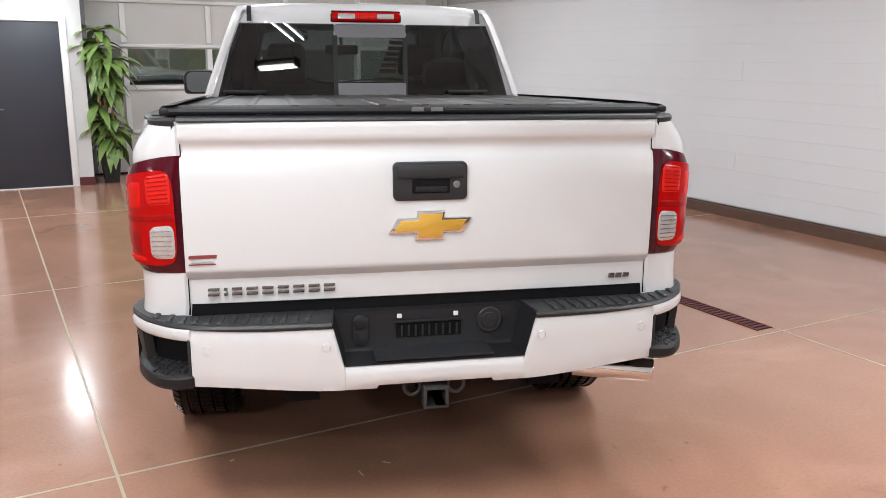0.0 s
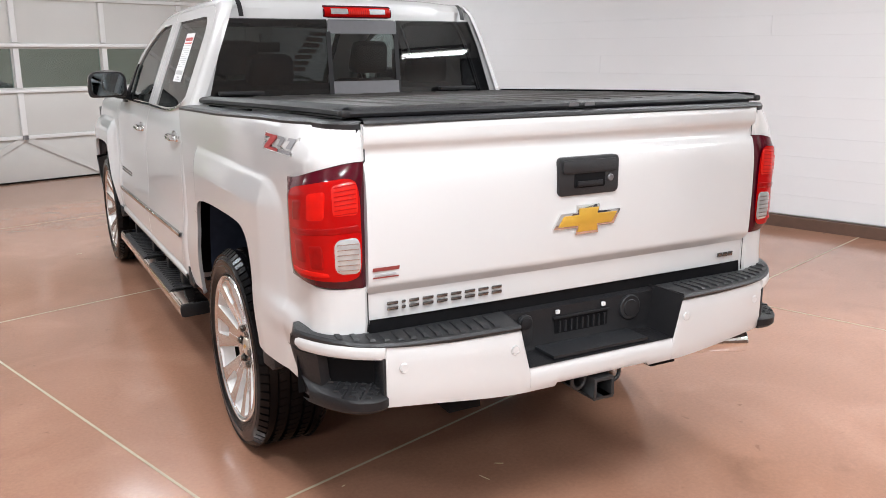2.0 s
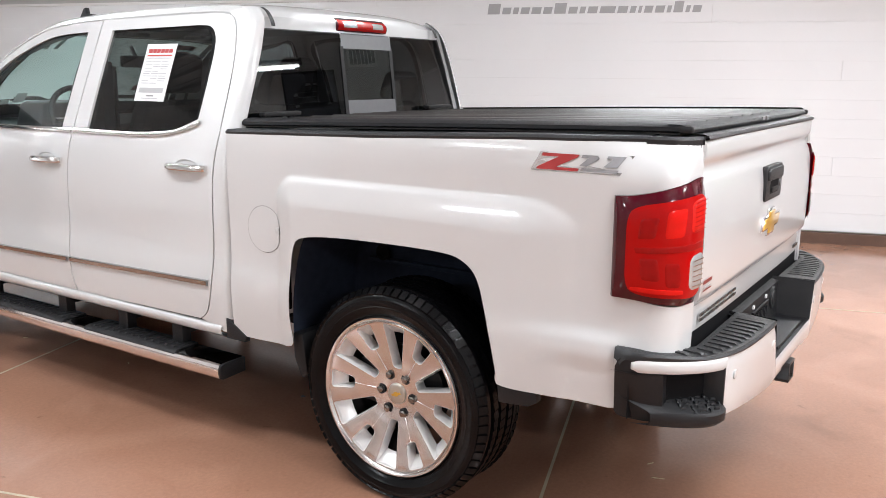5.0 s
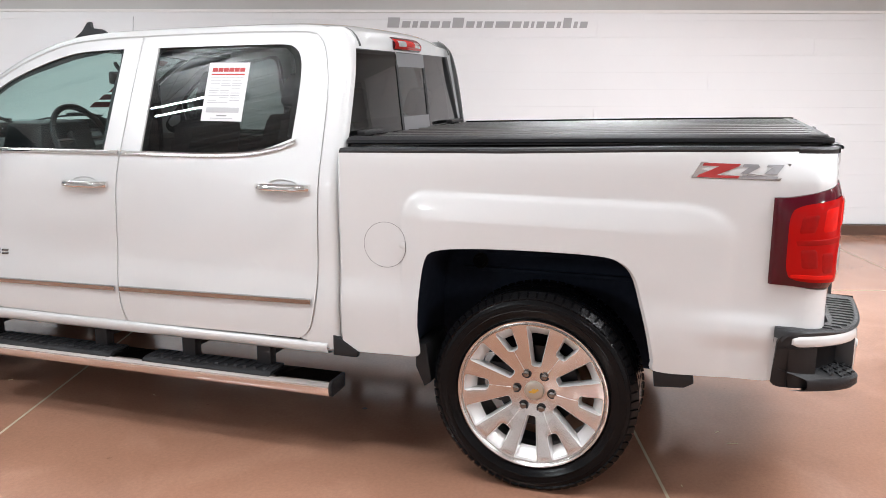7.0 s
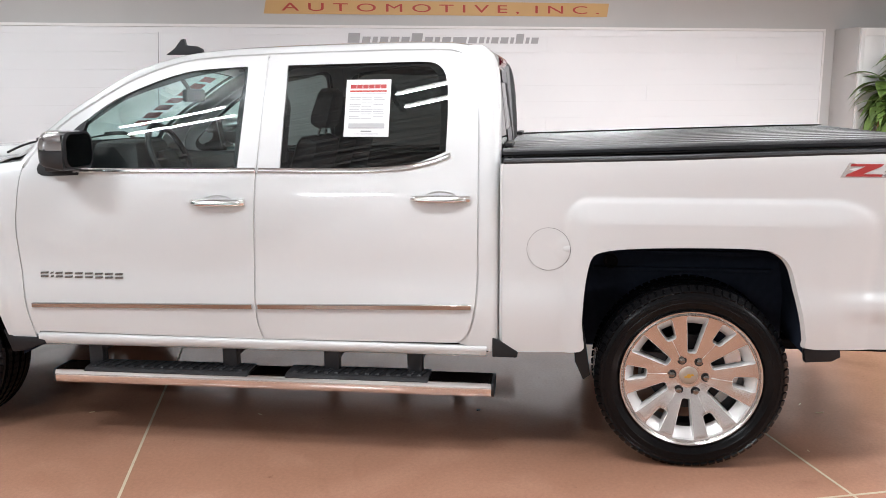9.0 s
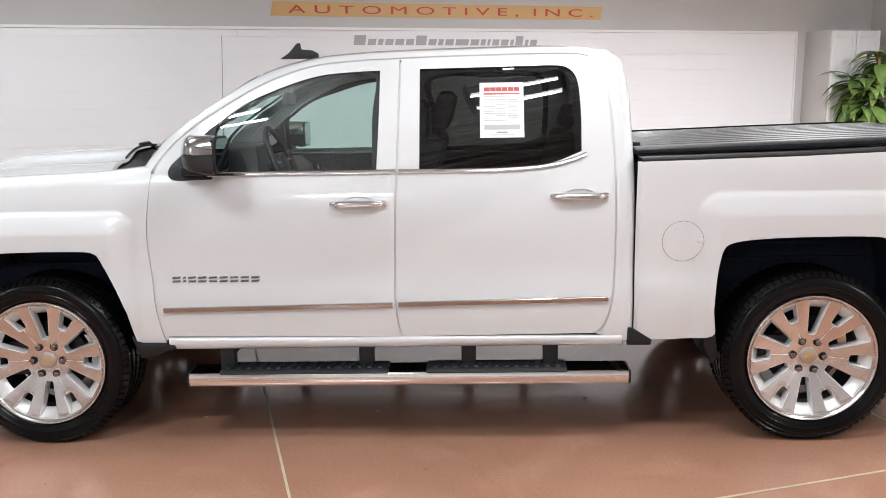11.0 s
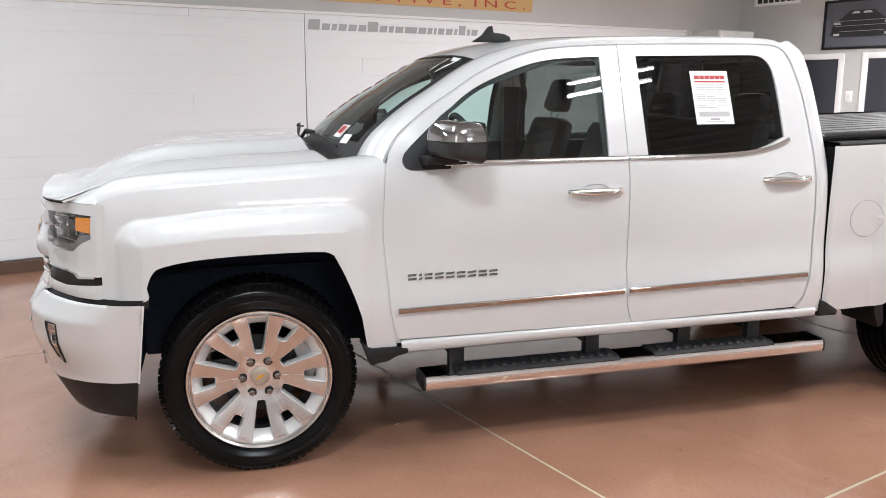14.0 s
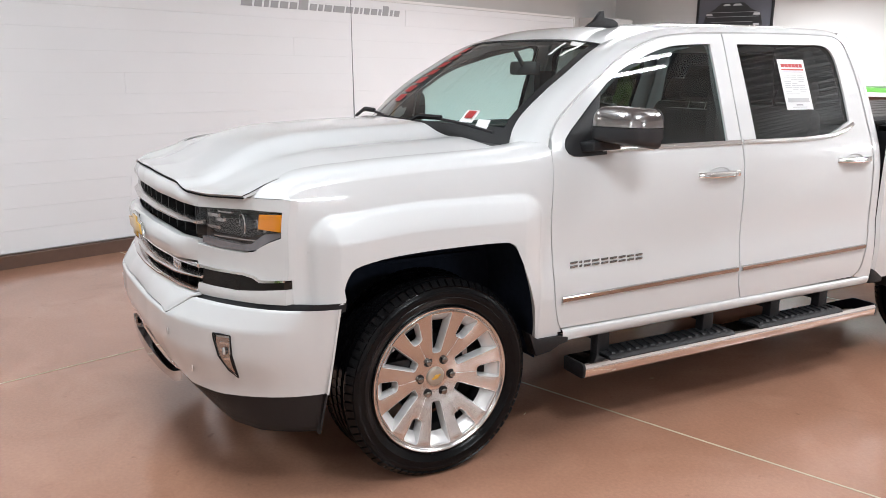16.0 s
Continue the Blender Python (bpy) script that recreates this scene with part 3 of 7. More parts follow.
    # jambs behind the shut lines
    for line_pts in ([(4.256, 0.51), (4.275, 0.57), (4.293, 0.66), (4.3035, 0.80), (4.3185, 0.96), (4.3185, 1.06), (4.3035, 1.25), (4.2955, 1.30)],
                     [(3.127, 0.525), (3.151, 0.60), (3.159, 0.70), (3.161, 0.79), (3.155, 1.05), (3.148, 1.295), (3.143, 1.55), (3.132, 1.80)],
                     [(2.231, 0.535), (2.181, 0.58), (2.151, 0.70), (2.141, 0.83), (2.139, 1.04), (2.139, 1.295), (2.141, 1.37), (2.148, 1.55), (2.168, 1.68), (2.206, 1.785), (2.26, 1.818)]):
        g = [[Vector((sgn * (half_width(y, z) - 0.007), y + dy, z)) for dy in (-0.014, 0.014)] for y, z in curve_through(line_pts, 30)]
        part("door_jamb", Build().grid(g), PAINT, truck)
    # rocker
    g = []
    for y in np.linspace(4.245, 2.10, 24):
        drop = 0.012 * (4.245 - y) / 2.145
        w = half_width(min(y, 4.2), 0.52)
        g.append([Vector((sgn * (w + dx), y - (0.03 if dz > 0.05 and y > 4.2 else 0), 0.5245 - dz + drop * min(1, dz / 0.03))) for dx, dz in ((-0.016, 0.0), (-0.002, 0.001), (0.007, 0.006), (0.011, 0.015), (0.010, 0.032), (0.004, 0.050), (-0.008, 0.060), (-0.05, 0.064))])
    part("rocker_panel", Build().grid(g), PAINT, truck, smooth=50)
    # pillar behind the rear door, round to the back of the cab
    rows = []
    edge = [(2.227, 0.535), (2.177, 0.58), (2.147, 0.70), (2.137, 0.83), (2.135, 1.04), (2.135, 1.30), (2.137, 1.37), (2.144, 1.55), (2.164, 1.68), (2.202, 1.79), (2.27, 1.828)]
    back = [(2.09, 0.50), (2.09, 0.60), (2.09, 0.75), (2.09, 0.83), (2.09, 1.04), (2.09, 1.30), (2.091, 1.37), (2.096, 1.55), (2.105, 1.68), (2.13, 1.795), (2.19, 1.848)]
    ea, ba = curve_through(edge, 40), curve_through(back, 40)
    for a, c in zip(ea, ba):
        wa, wc = half_width(a[0], a[1]), half_width(c[0], c[1])
        row = [Vector((sgn * wa, a[0], a[1])), Vector((sgn * (wa + wc) / 2, (a[0] + c[0]) / 2, (a[1] + c[1]) / 2)), Vector((sgn * wc, c[0], c[1]))]
        for t in (25, 50, 75, 90):
            row.append(Vector((sgn * (wc - 0.045 * (1 - math.cos(radians(t)))), c[0] - 0.045 * math.sin(radians(t)), c[1])))
        rows.append(row)
    part("cab_corner", Build().grid(rows), PAINT, truck, smooth=60)
    # bed side
    arch = [(1.685, 0.52), (1.685, 0.60), (1.683, 0.70), (1.675, 0.83), (1.655, 0.92), (1.615, 0.96), (1.47, 0.980), (1.20, 0.988), (0.97, 0.985), (0.888, 0.965), (0.836, 0.915), (0.802, 0.81), (0.772, 0.70), (0.753, 0.60), (0.748, 0.565)]
    low = [(2.030, 0.50), (1.85, 0.503)] + arch + [(0.60, 0.562), (0.37, 0.565)]
    rows = coons(low, [(2.030, 1.335), (1.32, 1.352), (0.71, 1.375), (0.37, 1.383)], [(2.030, 0.50), (2.032, 1.04), (2.030, 1.335)], [(0.37, 0.565), (0.37, 1.383)], 130, 96)
    b = Build().grid([[bed_point(p[0], p[1], sgn) for p in row] for row in rows])
    last = rows[-1]
    NS = 16
    k_lo, k_hi = 42, 78            # the lamp's rows on the side
    for lo, hi, end_lo, end_hi in ((0, k_lo, 0.742, 0.905), (k_hi, 96, 1.285, 1.392)):
        grid = []
        for i in range(NS + 1):
            t = i / NS
            s = 0.37 + (S_END - 0.37) * t
            row = []
            for j in range(lo, hi + 1):
                q = (j - lo) / (hi - lo)
                z = last[j][1] * (1 - ease(0, 1, t) * 1.0) + (end_lo + (end_hi - end_lo) * q) * ease(0, 1, t) if lo else last[j][1] + (end_lo + (end_hi - end_lo) * q - last[j][1]) * ease(0, 0.75, t)
                row.append(bed_point(s, z, sgn))
            grid.append(row)
        b.grid(grid)
    part("bed_side", b, PAINT, truck, rim=(-sgn * 0.018, 0.014, 0))
    part("bed_front_wall", Build().box((min(sgn * 0.60, sgn * 0.932), 2.0330, 0.53), (max(sgn * 0.60, sgn * 0.932), 2.038, 1.325)), DARK, truck)
    part("gate_seal", Build().grid([[Vector((sgn * x, 0.1755, z)) for x in (0.792, 0.818)] for z in (0.76, 1.38)]), DARK, truck)
    Z_LO, Z_HI = last[k_lo][1], last[k_hi][1]
    # tail lamp: a dark red shell with its reflectors
    grid = []
    for i in range(NS + 1):
        t = i / NS
        s = 0.3695 + (S_END + 0.001 - 0.3695) * t
        lo, hi = Z_LO + 0.001 + (0.9055 - Z_LO) * ease(0, 1, t), Z_HI - 0.001 + (1.2845 - Z_HI) * ease(0, 1, t)
        row = []
        for j in range(13):
            q = j / 12
            out = 0.004 + 0.012 * (1 - ease(0.0, 0.6, t)) + 0.018 * (1 - abs(2 * q - 1) ** 6) * (1 - abs(2 * t - 1) ** 8) - 0.010 * math.exp(-((q - 0.46) / 0.05) ** 2) * math.exp(-((t - 0.62) / 0.2) ** 2)
            p, w = bed_point(s, lo + (hi - lo) * q, sgn), bed_point(s - 0.01, lo + (hi - lo) * q, sgn)
            d = (w - p).normalized()
            row.append(p + out * outward(d, sgn))
        grid.append(row)
    lamp = part("tail_lamp", Build().grid(grid), DARK_RED_LENS, truck, "red and clear tail lamp", rim=(-sgn * 0.014, 0.010, 0))

    def on_lamp(t, q, out):
        s = 0.3695 + (S_END + 0.001 - 0.3695) * t
        lo, hi = Z_LO + 0.001 + (0.9055 - Z_LO) * ease(0, 1, t), Z_HI - 0.001 + (1.2845 - Z_HI) * ease(0, 1, t)
        p, w = bed_point(s, lo + (hi - lo) * q, sgn), bed_point(s - 0.01, lo + (hi - lo) * q, sgn)
        d = (w - p).normalized()
        return p + (out + 0.012 * (1 - ease(0.0, 0.6, t))) * outward(d, sgn)

    def lamp_patch(name, t0, t1, q0, q1, out, mat, nt=14, nq=10, skew=0.0, soft=0.0):
        g = []
        for i in range(nt + 1):
            t = t0 + (t1 - t0) * i / nt
            a = 2 * i / nt - 1
            g.append([on_lamp(t + skew * j / nq - soft * a * (2 * j / nq - 1) ** 6 * (t1 - t0) / 2, q0 + (q1 - q0) * (0.5 + (j / nq - 0.5) * (1 - soft * a ** 6)), out + 0.004 * (1 - abs(2 * i / nt - 1) ** 8) * (1 - abs(2 * j / nq - 1) ** 8)) for j in range(nq + 1)])
        return part(name, Build().grid(g), mat, lamp)

    lamp_patch("red_lens", 0.14, 0.960, 0.070, 0.905, 0.0215, RED_LENS, 24, 18, soft=0.10)
    lamp_patch("brake_reflector", 0.69, 0.935, 0.60, 0.865, 0.0245, BRIGHT_RED, soft=0.10)
    lamp_patch("side_reflector", 0.24, 0.42, 0.58, 0.80, 0.0225, DEEP_RED, skew=0.03, soft=0.12)
    lamp_patch("side_reflector", 0.46, 0.64, 0.57, 0.84, 0.0228, RED_GLOW, skew=0.02, soft=0.12)
    lamp_patch("side_reflector", 0.30, 0.47, 0.20, 0.44, 0.0228, DEEP_RED, skew=-0.03, soft=0.16)
    lamp_patch("side_reflector", 0.49, 0.63, 0.15, 0.40, 0.0225, DEEP_RED, skew=-0.02, soft=0.2)
    lamp_patch("light_guide", 0.20, 0.66, 0.100, 0.150, 0.0232, RED_GLOW, soft=0.2)
    lamp_patch("divider", 0.22, 0.950, 0.462, 0.525, 0.0236, DEEP_RED, skew=-0.02)
    lamp_patch("reverse_lens", 0.695, 0.940, 0.135, 0.425, 0.0250, CLEAR_LENS, soft=0.14)
    b = Build()
    for k in range(6):
        q = 0.165 + k * 0.042
        b.grid([[on_lamp(t, q + dq, 0.0318) for dq in (0, 0.008)] for t in np.linspace(0.715, 0.92, 6)])
    part("lens_rib", b, SILVER, lamp)
    b = Build()
    for k in range(7):
        q = 0.62 + k * 0.037
        b.grid([[on_lamp(t, q + dq, 0.0310) for dq in (0, 0.008)] for t in np.linspace(0.71, 0.915, 6)])
    part("lens_rib", b, RED_LENS, lamp)

# roof, screens and bonnet
D_LINE = [(4.300, 1.312), (4.280, 1.348), (4.213, 1.431), (4.091, 1.529), (3.991, 1.592), (3.797, 1.705), (3.574, 1.785), (3.36, 1.812), (3.13, 1.822), (2.80, 1.830), (2.45, 1.834), (2.27, 1.828), (2.20, 1.80)]
D = curve_through(D_LINE, 80)


def roof_edge(p):
    """The inner edge of the roof rail and the windscreen pillar."""
    pillar = ease(3.42, 3.78, p[0])
    base = ease(3.75, 4.29, p[0])
    back = 1 - ease(2.20, 2.34, p[0])
    return (half_width(p[0], p[1]) - 0.075 - 0.068 * pillar - 0.010 * base, p[0] + 0.038 * pillar + 0.056 * base - 0.035 * back, p[1] + 0.028 + 0.004 * pillar - 0.038 * base)


for sgn in (-1, 1):
    rows = []
    for p in D:
        w = half_width(p[0], p[1])
        e = roof_edge(p)
        a, c = Vector((sgn * w, p[0], p[1])), Vector((sgn * e[0], e[1], e[2]))
        row = []
        for j in range(7):
            t = j / 6
            q = a.lerp(c, t)
            row.append(q + Vector((sgn * 0.5, 0, 0.8)) * (0.016 + 0.010 * ease(3.5, 3.9, p[0])) * math.sin(math.pi * t))
        rows.append(row)
    part("roof_rail", Build().grid(rows), PAINT, truck, rim=(-sgn * 0.01, 0, -0.012))

E_ROW = [roof_edge(p) for p in D]
cut = min(range(len(E_ROW)), key=lambda i: abs(E_ROW[i][1] - 3.80))
rows = []
for i in range(cut, len(E_ROW)):
    w, y, z = E_ROW[i]
    rows.append([Vector((w * t, y + 0.075 * (1 - t * t) * ease(3.3, 3.80, y) - 0.03 * (1 - t * t) * (1 - ease(2.2, 2.5, y)), z + 0.028 * (1 - t**4) * (0.6 + 0.4 * ease(2.2, 2.5, y)))) for t in np.linspace(-1, 1, 25)])
roof_rear = rows[-1]
roof = part("roof", Build().grid(rows), PAINT, truck)
rows = []
for i in range(0, cut + 1):
    w, y, z = E_ROW[i]
    rows.append([Vector(((w - 0.004) * t, y + (0.075 + 0.075 * ease(0, 1, 1 - i / cut)) * (1 - t * t), z - 0.004 + 0.028 * (1 - t**4) * (i / cut))) for t in np.linspace(-1, 1, 25)])
screen_rows = rows
screen = part("windscreen", Build().grid(rows), GLASS_FRONT, truck, "clear sloping windscreen with painted writing")
screen.visible_shadow = False
# black band round the screen
b = Build()
b.grid([[p + Vector((0, 0.002, 0.003)) for p in rows[0]], [p + Vector((0, 0.002, 0.003)) for p in rows[3]]])
b.grid([[p + Vector((0, 0.002, 0.003)) for p in rows[cut]], [p.lerp(q, 0.4) + Vector((0, 0.002, 0.003)) for p, q in zip(rows[cut], rows[cut - 1])]])
for side in (0, -1):
    k = 1 if side == 0 else -2
    b.grid([[r[side] + Vector((0, 0.002, 0.003)), r[side].lerp(r[k], 0.7) + Vector((0, 0.002, 0.003))] for r in rows])
part("screen_border", b, BLACK_PLASTIC, screen)

# back of the cab: panel round the rear window
def cab_back(x, z):
    return 2.046 + 0.055 * min(1.0, max(0.0, (z - 1.3) / 0.5)) + 0.02 * (x / 0.8) ** 2


b = Build()
zs = np.linspace(0.50, 1.80, 40)
outer = [(half_width(2.09, z) - 0.044, z) for z in zs]
# sides of the window and the band under it
left = [(0.80 - 0.118 * ease(1.35, 1.755, z) ** 1.0, z) for z in zs]
for sgn in (-1, 1):
    g = []
    for (xo, z) in outer:
        xi = 0.80 - (z - 1.35) * 0.29 if z > 1.33 else 0.806
        xi = min(xi, xo - 0.01)
        g.append([Vector((sgn * (xo + (xi - xo) * t), cab_back(xo, z) + (2.045 - cab_back(xo, z)) * (1 - t) * (1 if z < 1.3 else 0.3), z)) for t in (0, 0.33, 0.66, 1)])
    b.grid(g)
b.grid([[Vector((x, cab_back(x, z), z)) for x in np.linspace(-0.806, 0.806, 9)] for z in (0.5, 1.34)])
top = [Vector((x, cab_back(x, 1.755), 1.755)) for x in np.linspace(-0.70, 0.70, 25)]
mid = [a.lerp(c, 0.5) + Vector((0, -0.018, 0.014)) for a, c in zip(top, roof_rear)]
b.grid([top, mid, roof_rear])
part("cab_back_panel", b, PAINT, truck, smooth=50)
for x0, x1, mat, lab in ((-0.80, -0.175, GLASS_BACK, ""), (-0.165, 0.205, GLASS_SLIDER, ""), (0.215, 0.80, GLASS_BACK, "")):
    g = []
    for z in np.linspace(1.335, 1.76, 8):
        lim = 0.80 - max(0, z - 1.35) * 0.29
        lo, hi = max(x0, -lim) if x0 < -0.5 else x0, min(x1, lim) if x1 > 0.5 else x1
        g.append([Vector((x, cab_back(x, z) - 0.004, z)) for x in np.linspace(lo, hi, 9)])
    pane = part("rear_window_pane", Build().grid(g), mat, truck, "dark tinted rear window pane")
    pane.visible_shadow = False
for x in (-0.17, 0.21):
    g = [[Vector((x + dx, cab_back(x, z) - 0.008, z)) for dx in (-0.012, 0.012)] for z in (1.335, 1.45, 1.58, 1.70)]
    part("slider_frame", Build().grid(g), BLACK_PLASTIC, truck)
for z0, z1 in ((1.335, 1.45), (1.69, 1.755)):
    b = Build().grid([[Vector((x, cab_back(0, z) - 0.007, z)) for x in np.linspace(-0.172, 0.212, 5)] for z in (z0, z1)])
    part("slider_rail", b, material("slider_rail_grey", (0.15, 0.15, 0.16), 0.35, grain=0.1), truck)

# bonnet
def hood_edge_z(y):
    return table([(4.25, 1.335), (4.5, 1.314), (4.7, 1.302), (4.95, 1.292), (5.2, 1.277), (5.38, 1.250), (5.46, 1.225), (5.55, 1.192), (5.62, 1.170)], y)


def hood_front(x):
    a = abs(x)
    return 5.755 - 0.03 * (a / 0.48) ** 2 if a < 0.48 else 5.725 - 0.125 * ((a - 0.48) / 0.31) ** 1.4


def hood_rear(x):
    return 4.522 + 0.085 * (1 - (x / 0.8) ** 2)


def hood_lip_z(x):
    return table([(0, 1.203), (0.40, 1.192), (0.48, 1.170), (0.62, 1.168), (0.80, 1.180)], abs(x))


def hood_base(x, y):
    a = abs(x)
    crown = 0.060 * (1 - (a / 0.792) ** 2.4) * (1 - 0.6 * ease(5.2, 5.78, y))
    bulge = 0.022 * (1 - ease(0.30, 0.43, a)) * (1 - 0.5 * ease(5.25, 5.78, y))
    valley = -0.012 * math.exp(-((a - 0.50) / 0.07) ** 2) * (1 - ease(5.2, 5.6, y))
    return hood_edge_z(min(y, 5.62)) + crown + bulge + valley


rows = []
for i in range(41):
    t = i / 40
    row = []
    for j in range(61):
        x = -0.792 + 1.584 * j / 60
        y0, y1 = hood_rear(x), hood_front(x)
        y = y0 + (y1 - y0) * t
        row.append(Vector((x * (1 + 0.045 * ease(0.90, 1.0, t) * abs(x) / 0.792), y, hood_base(x, y) + (hood_lip_z(x) - hood_base(x, y1)) * ease(0.60, 1.0, t) ** 1.3)))
    rows.append(row)
hood_lip = rows[-1]
part("bonnet", Build().grid(rows), PAINT, truck, rim=(0, -0.012, -0.010))
part("bonnet_seam", Build().tube([p + Vector((0, -0.006, -0.010)) for p in hood_lip], 0.0030, 6), DARK, truck)
for k in (0, -1):
    part("bonnet_seam", Build().tube([r[k] + Vector((math.copysign(0.003, r[k].x), 0, -0.002)) for r in rows[26:]], 0.0018, 6), DARK, truck)
cowl = Build()
cowl_x = np.linspace(-0.79, 0.79, 25)
cowl.grid([[Vector((x, 4.335 + 0.15 * (1 - (x / 0.79) ** 2), 1.300)) for x in cowl_x],
           [Vector((x, 4.40 + 0.15 * (1 - (x / 0.79) ** 2), 1.304 + 0.030 * (1 - (x / 0.79) ** 2))) for x in cowl_x],
           [Vector((x, hood_rear(x) - 0.012, hood_base(x, hood_rear(x)) - 0.022)) for x in cowl_x],
           [Vector((x, hood_rear(x) + 0.04, hood_base(x, hood_rear(x)) - 0.030)) for x in cowl_x]])
part("cowl", cowl, BLACK_PLASTIC, truck)

# dark inner shells that close the body
b = Build()
for nm, lo, hi in (("floor_pan", (-0.86, 2.10, 0.47), (0.86, 4.27, 0.60)), ("engine_block", (-0.50, 4.35, 0.50), (0.50, 5.41, 1.20)), ("bulkhead", (-0.86, 4.28, 0.55), (0.86, 4.34, 1.28)),
                   ("bed_floor", (-0.51, 0.24, 0.62), (0.51, 2.03, 1.30)), ("chassis_rail", (-0.50, 0.20, 0.42), (-0.38, 5.40, 0.465)), ("chassis_rail", (0.38, 0.20, 0.42), (0.50, 5.40, 0.465)), ("cab_rear_wall", (-0.84, 2.10, 0.605), (0.84, 2.13, 1.28))):
    part(nm, Build().box(lo, hi), DARK, truck)
for sgn in (-1, 1):
    # inner door skins, with the sill of each window
    b = Build()
    for y0, y1 in ((3.17, 4.28), (2.15, 3.13)):
        b.box((sgn * 0.80 if sgn > 0 else -0.90, y0, 0.55), (0.90 if sgn > 0 else -0.80, y1, 1.27))
    part("door_card", b, DASH, truck)
    for axle, y0, y1 in ((FRONT_AXLE, 4.36, 5.34), (REAR_AXLE, 0.74, 1.72)):
        rows = []
        prof = [(y1, 0.45 if axle == FRONT_AXLE else 0.50), (y1 + 0.0, 0.70), (y1 - 0.05, 0.92), (y1 - 0.14, 1.0), (axle, 1.03), (y0 + 0.14, 1.0), (y0 + 0.05, 0.92), (y0, 0.70), (y0, 0.40 if axle == FRONT_AXLE else 0.52)]
        for y, z in curve_through(prof, 30):
            rows.append([Vector((sgn * x, y, z)) for x in (0.915, 0.75, 0.52)])
        b = Build().grid(rows)
        b.grid([[Vector((sgn * 0.53, y, z)) for z in (0.42, 0.7, 1.02)] for y in (y0, axle, y1)])
        liner = part("wheel_liner", b, LINER, truck)
        for z in (0.80, 0.88):
            part("liner_rib", Build().box((min(sgn * 0.535, sgn * 0.56), y0 + 0.06, z), (max(sgn * 0.535, sgn * 0.56), y1 - 0.10, z + 0.018)), LINER, liner, bevel=0.004)
        part("liner_plug", Build().lathe([(0.0, 0.034), (sgn * 0.012, 0.034), (sgn * 0.012, 0.022), (sgn * 0.004, 0.020), (sgn * 0.004, 0.0)], (sgn * 0.555, y1 - 0.18, 0.845), "x", 20), DARK, liner)

# wheels

def rounded_wedge(x, y, y0, y1, h0, h1, rad):
    """Distance to a wedge with rounded corners, from y0 to y1 along y, of half widths h0 and h1: negative inside."""
    k = (h1 - h0) / (y1 - y0)
    dx = (abs(x) - h0 - k * (y - y0)) / math.hypot(1, k) + rad
    dy = max(y - y1, y0 - y) + rad
    return math.hypot(max(dx, 0), max(dy, 0)) + min(max(dx, dy), 0) - rad


def rim_cut(y, z):
    """Distance to the openings of the wheel's face: six long ones and six short ones between them."""
    r, deg = math.hypot(y, z), math.degrees(math.atan2(y, z))
    a, c = radians((deg + 30) % 60 - 30), radians(deg % 60 - 30)
    return min(rounded_wedge(r * math.sin(a), r * math.cos(a), 0.103, 0.279, 0.0190, 0.0480, 0.010),
               rounded_wedge(r * math.sin(c), r * math.cos(c), 0.182, 0.279, 0.0220, 0.0375, 0.014))


def rim_face(r):
    """The dished face: the hub lies deeper than the lip."""
    return -0.079 - 0.051 * (max(0.0, r - 0.055) / 0.229) ** 1.1


def rim_slope(y, z):
    e = 0.0005
    g = Vector((rim_cut(y + e, z) - rim_cut(y - e, z), rim_cut(y, z + e) - rim_cut(y, z - e)))
    return g.normalized() if g.length > 1e-9 else Vector((0, 1))


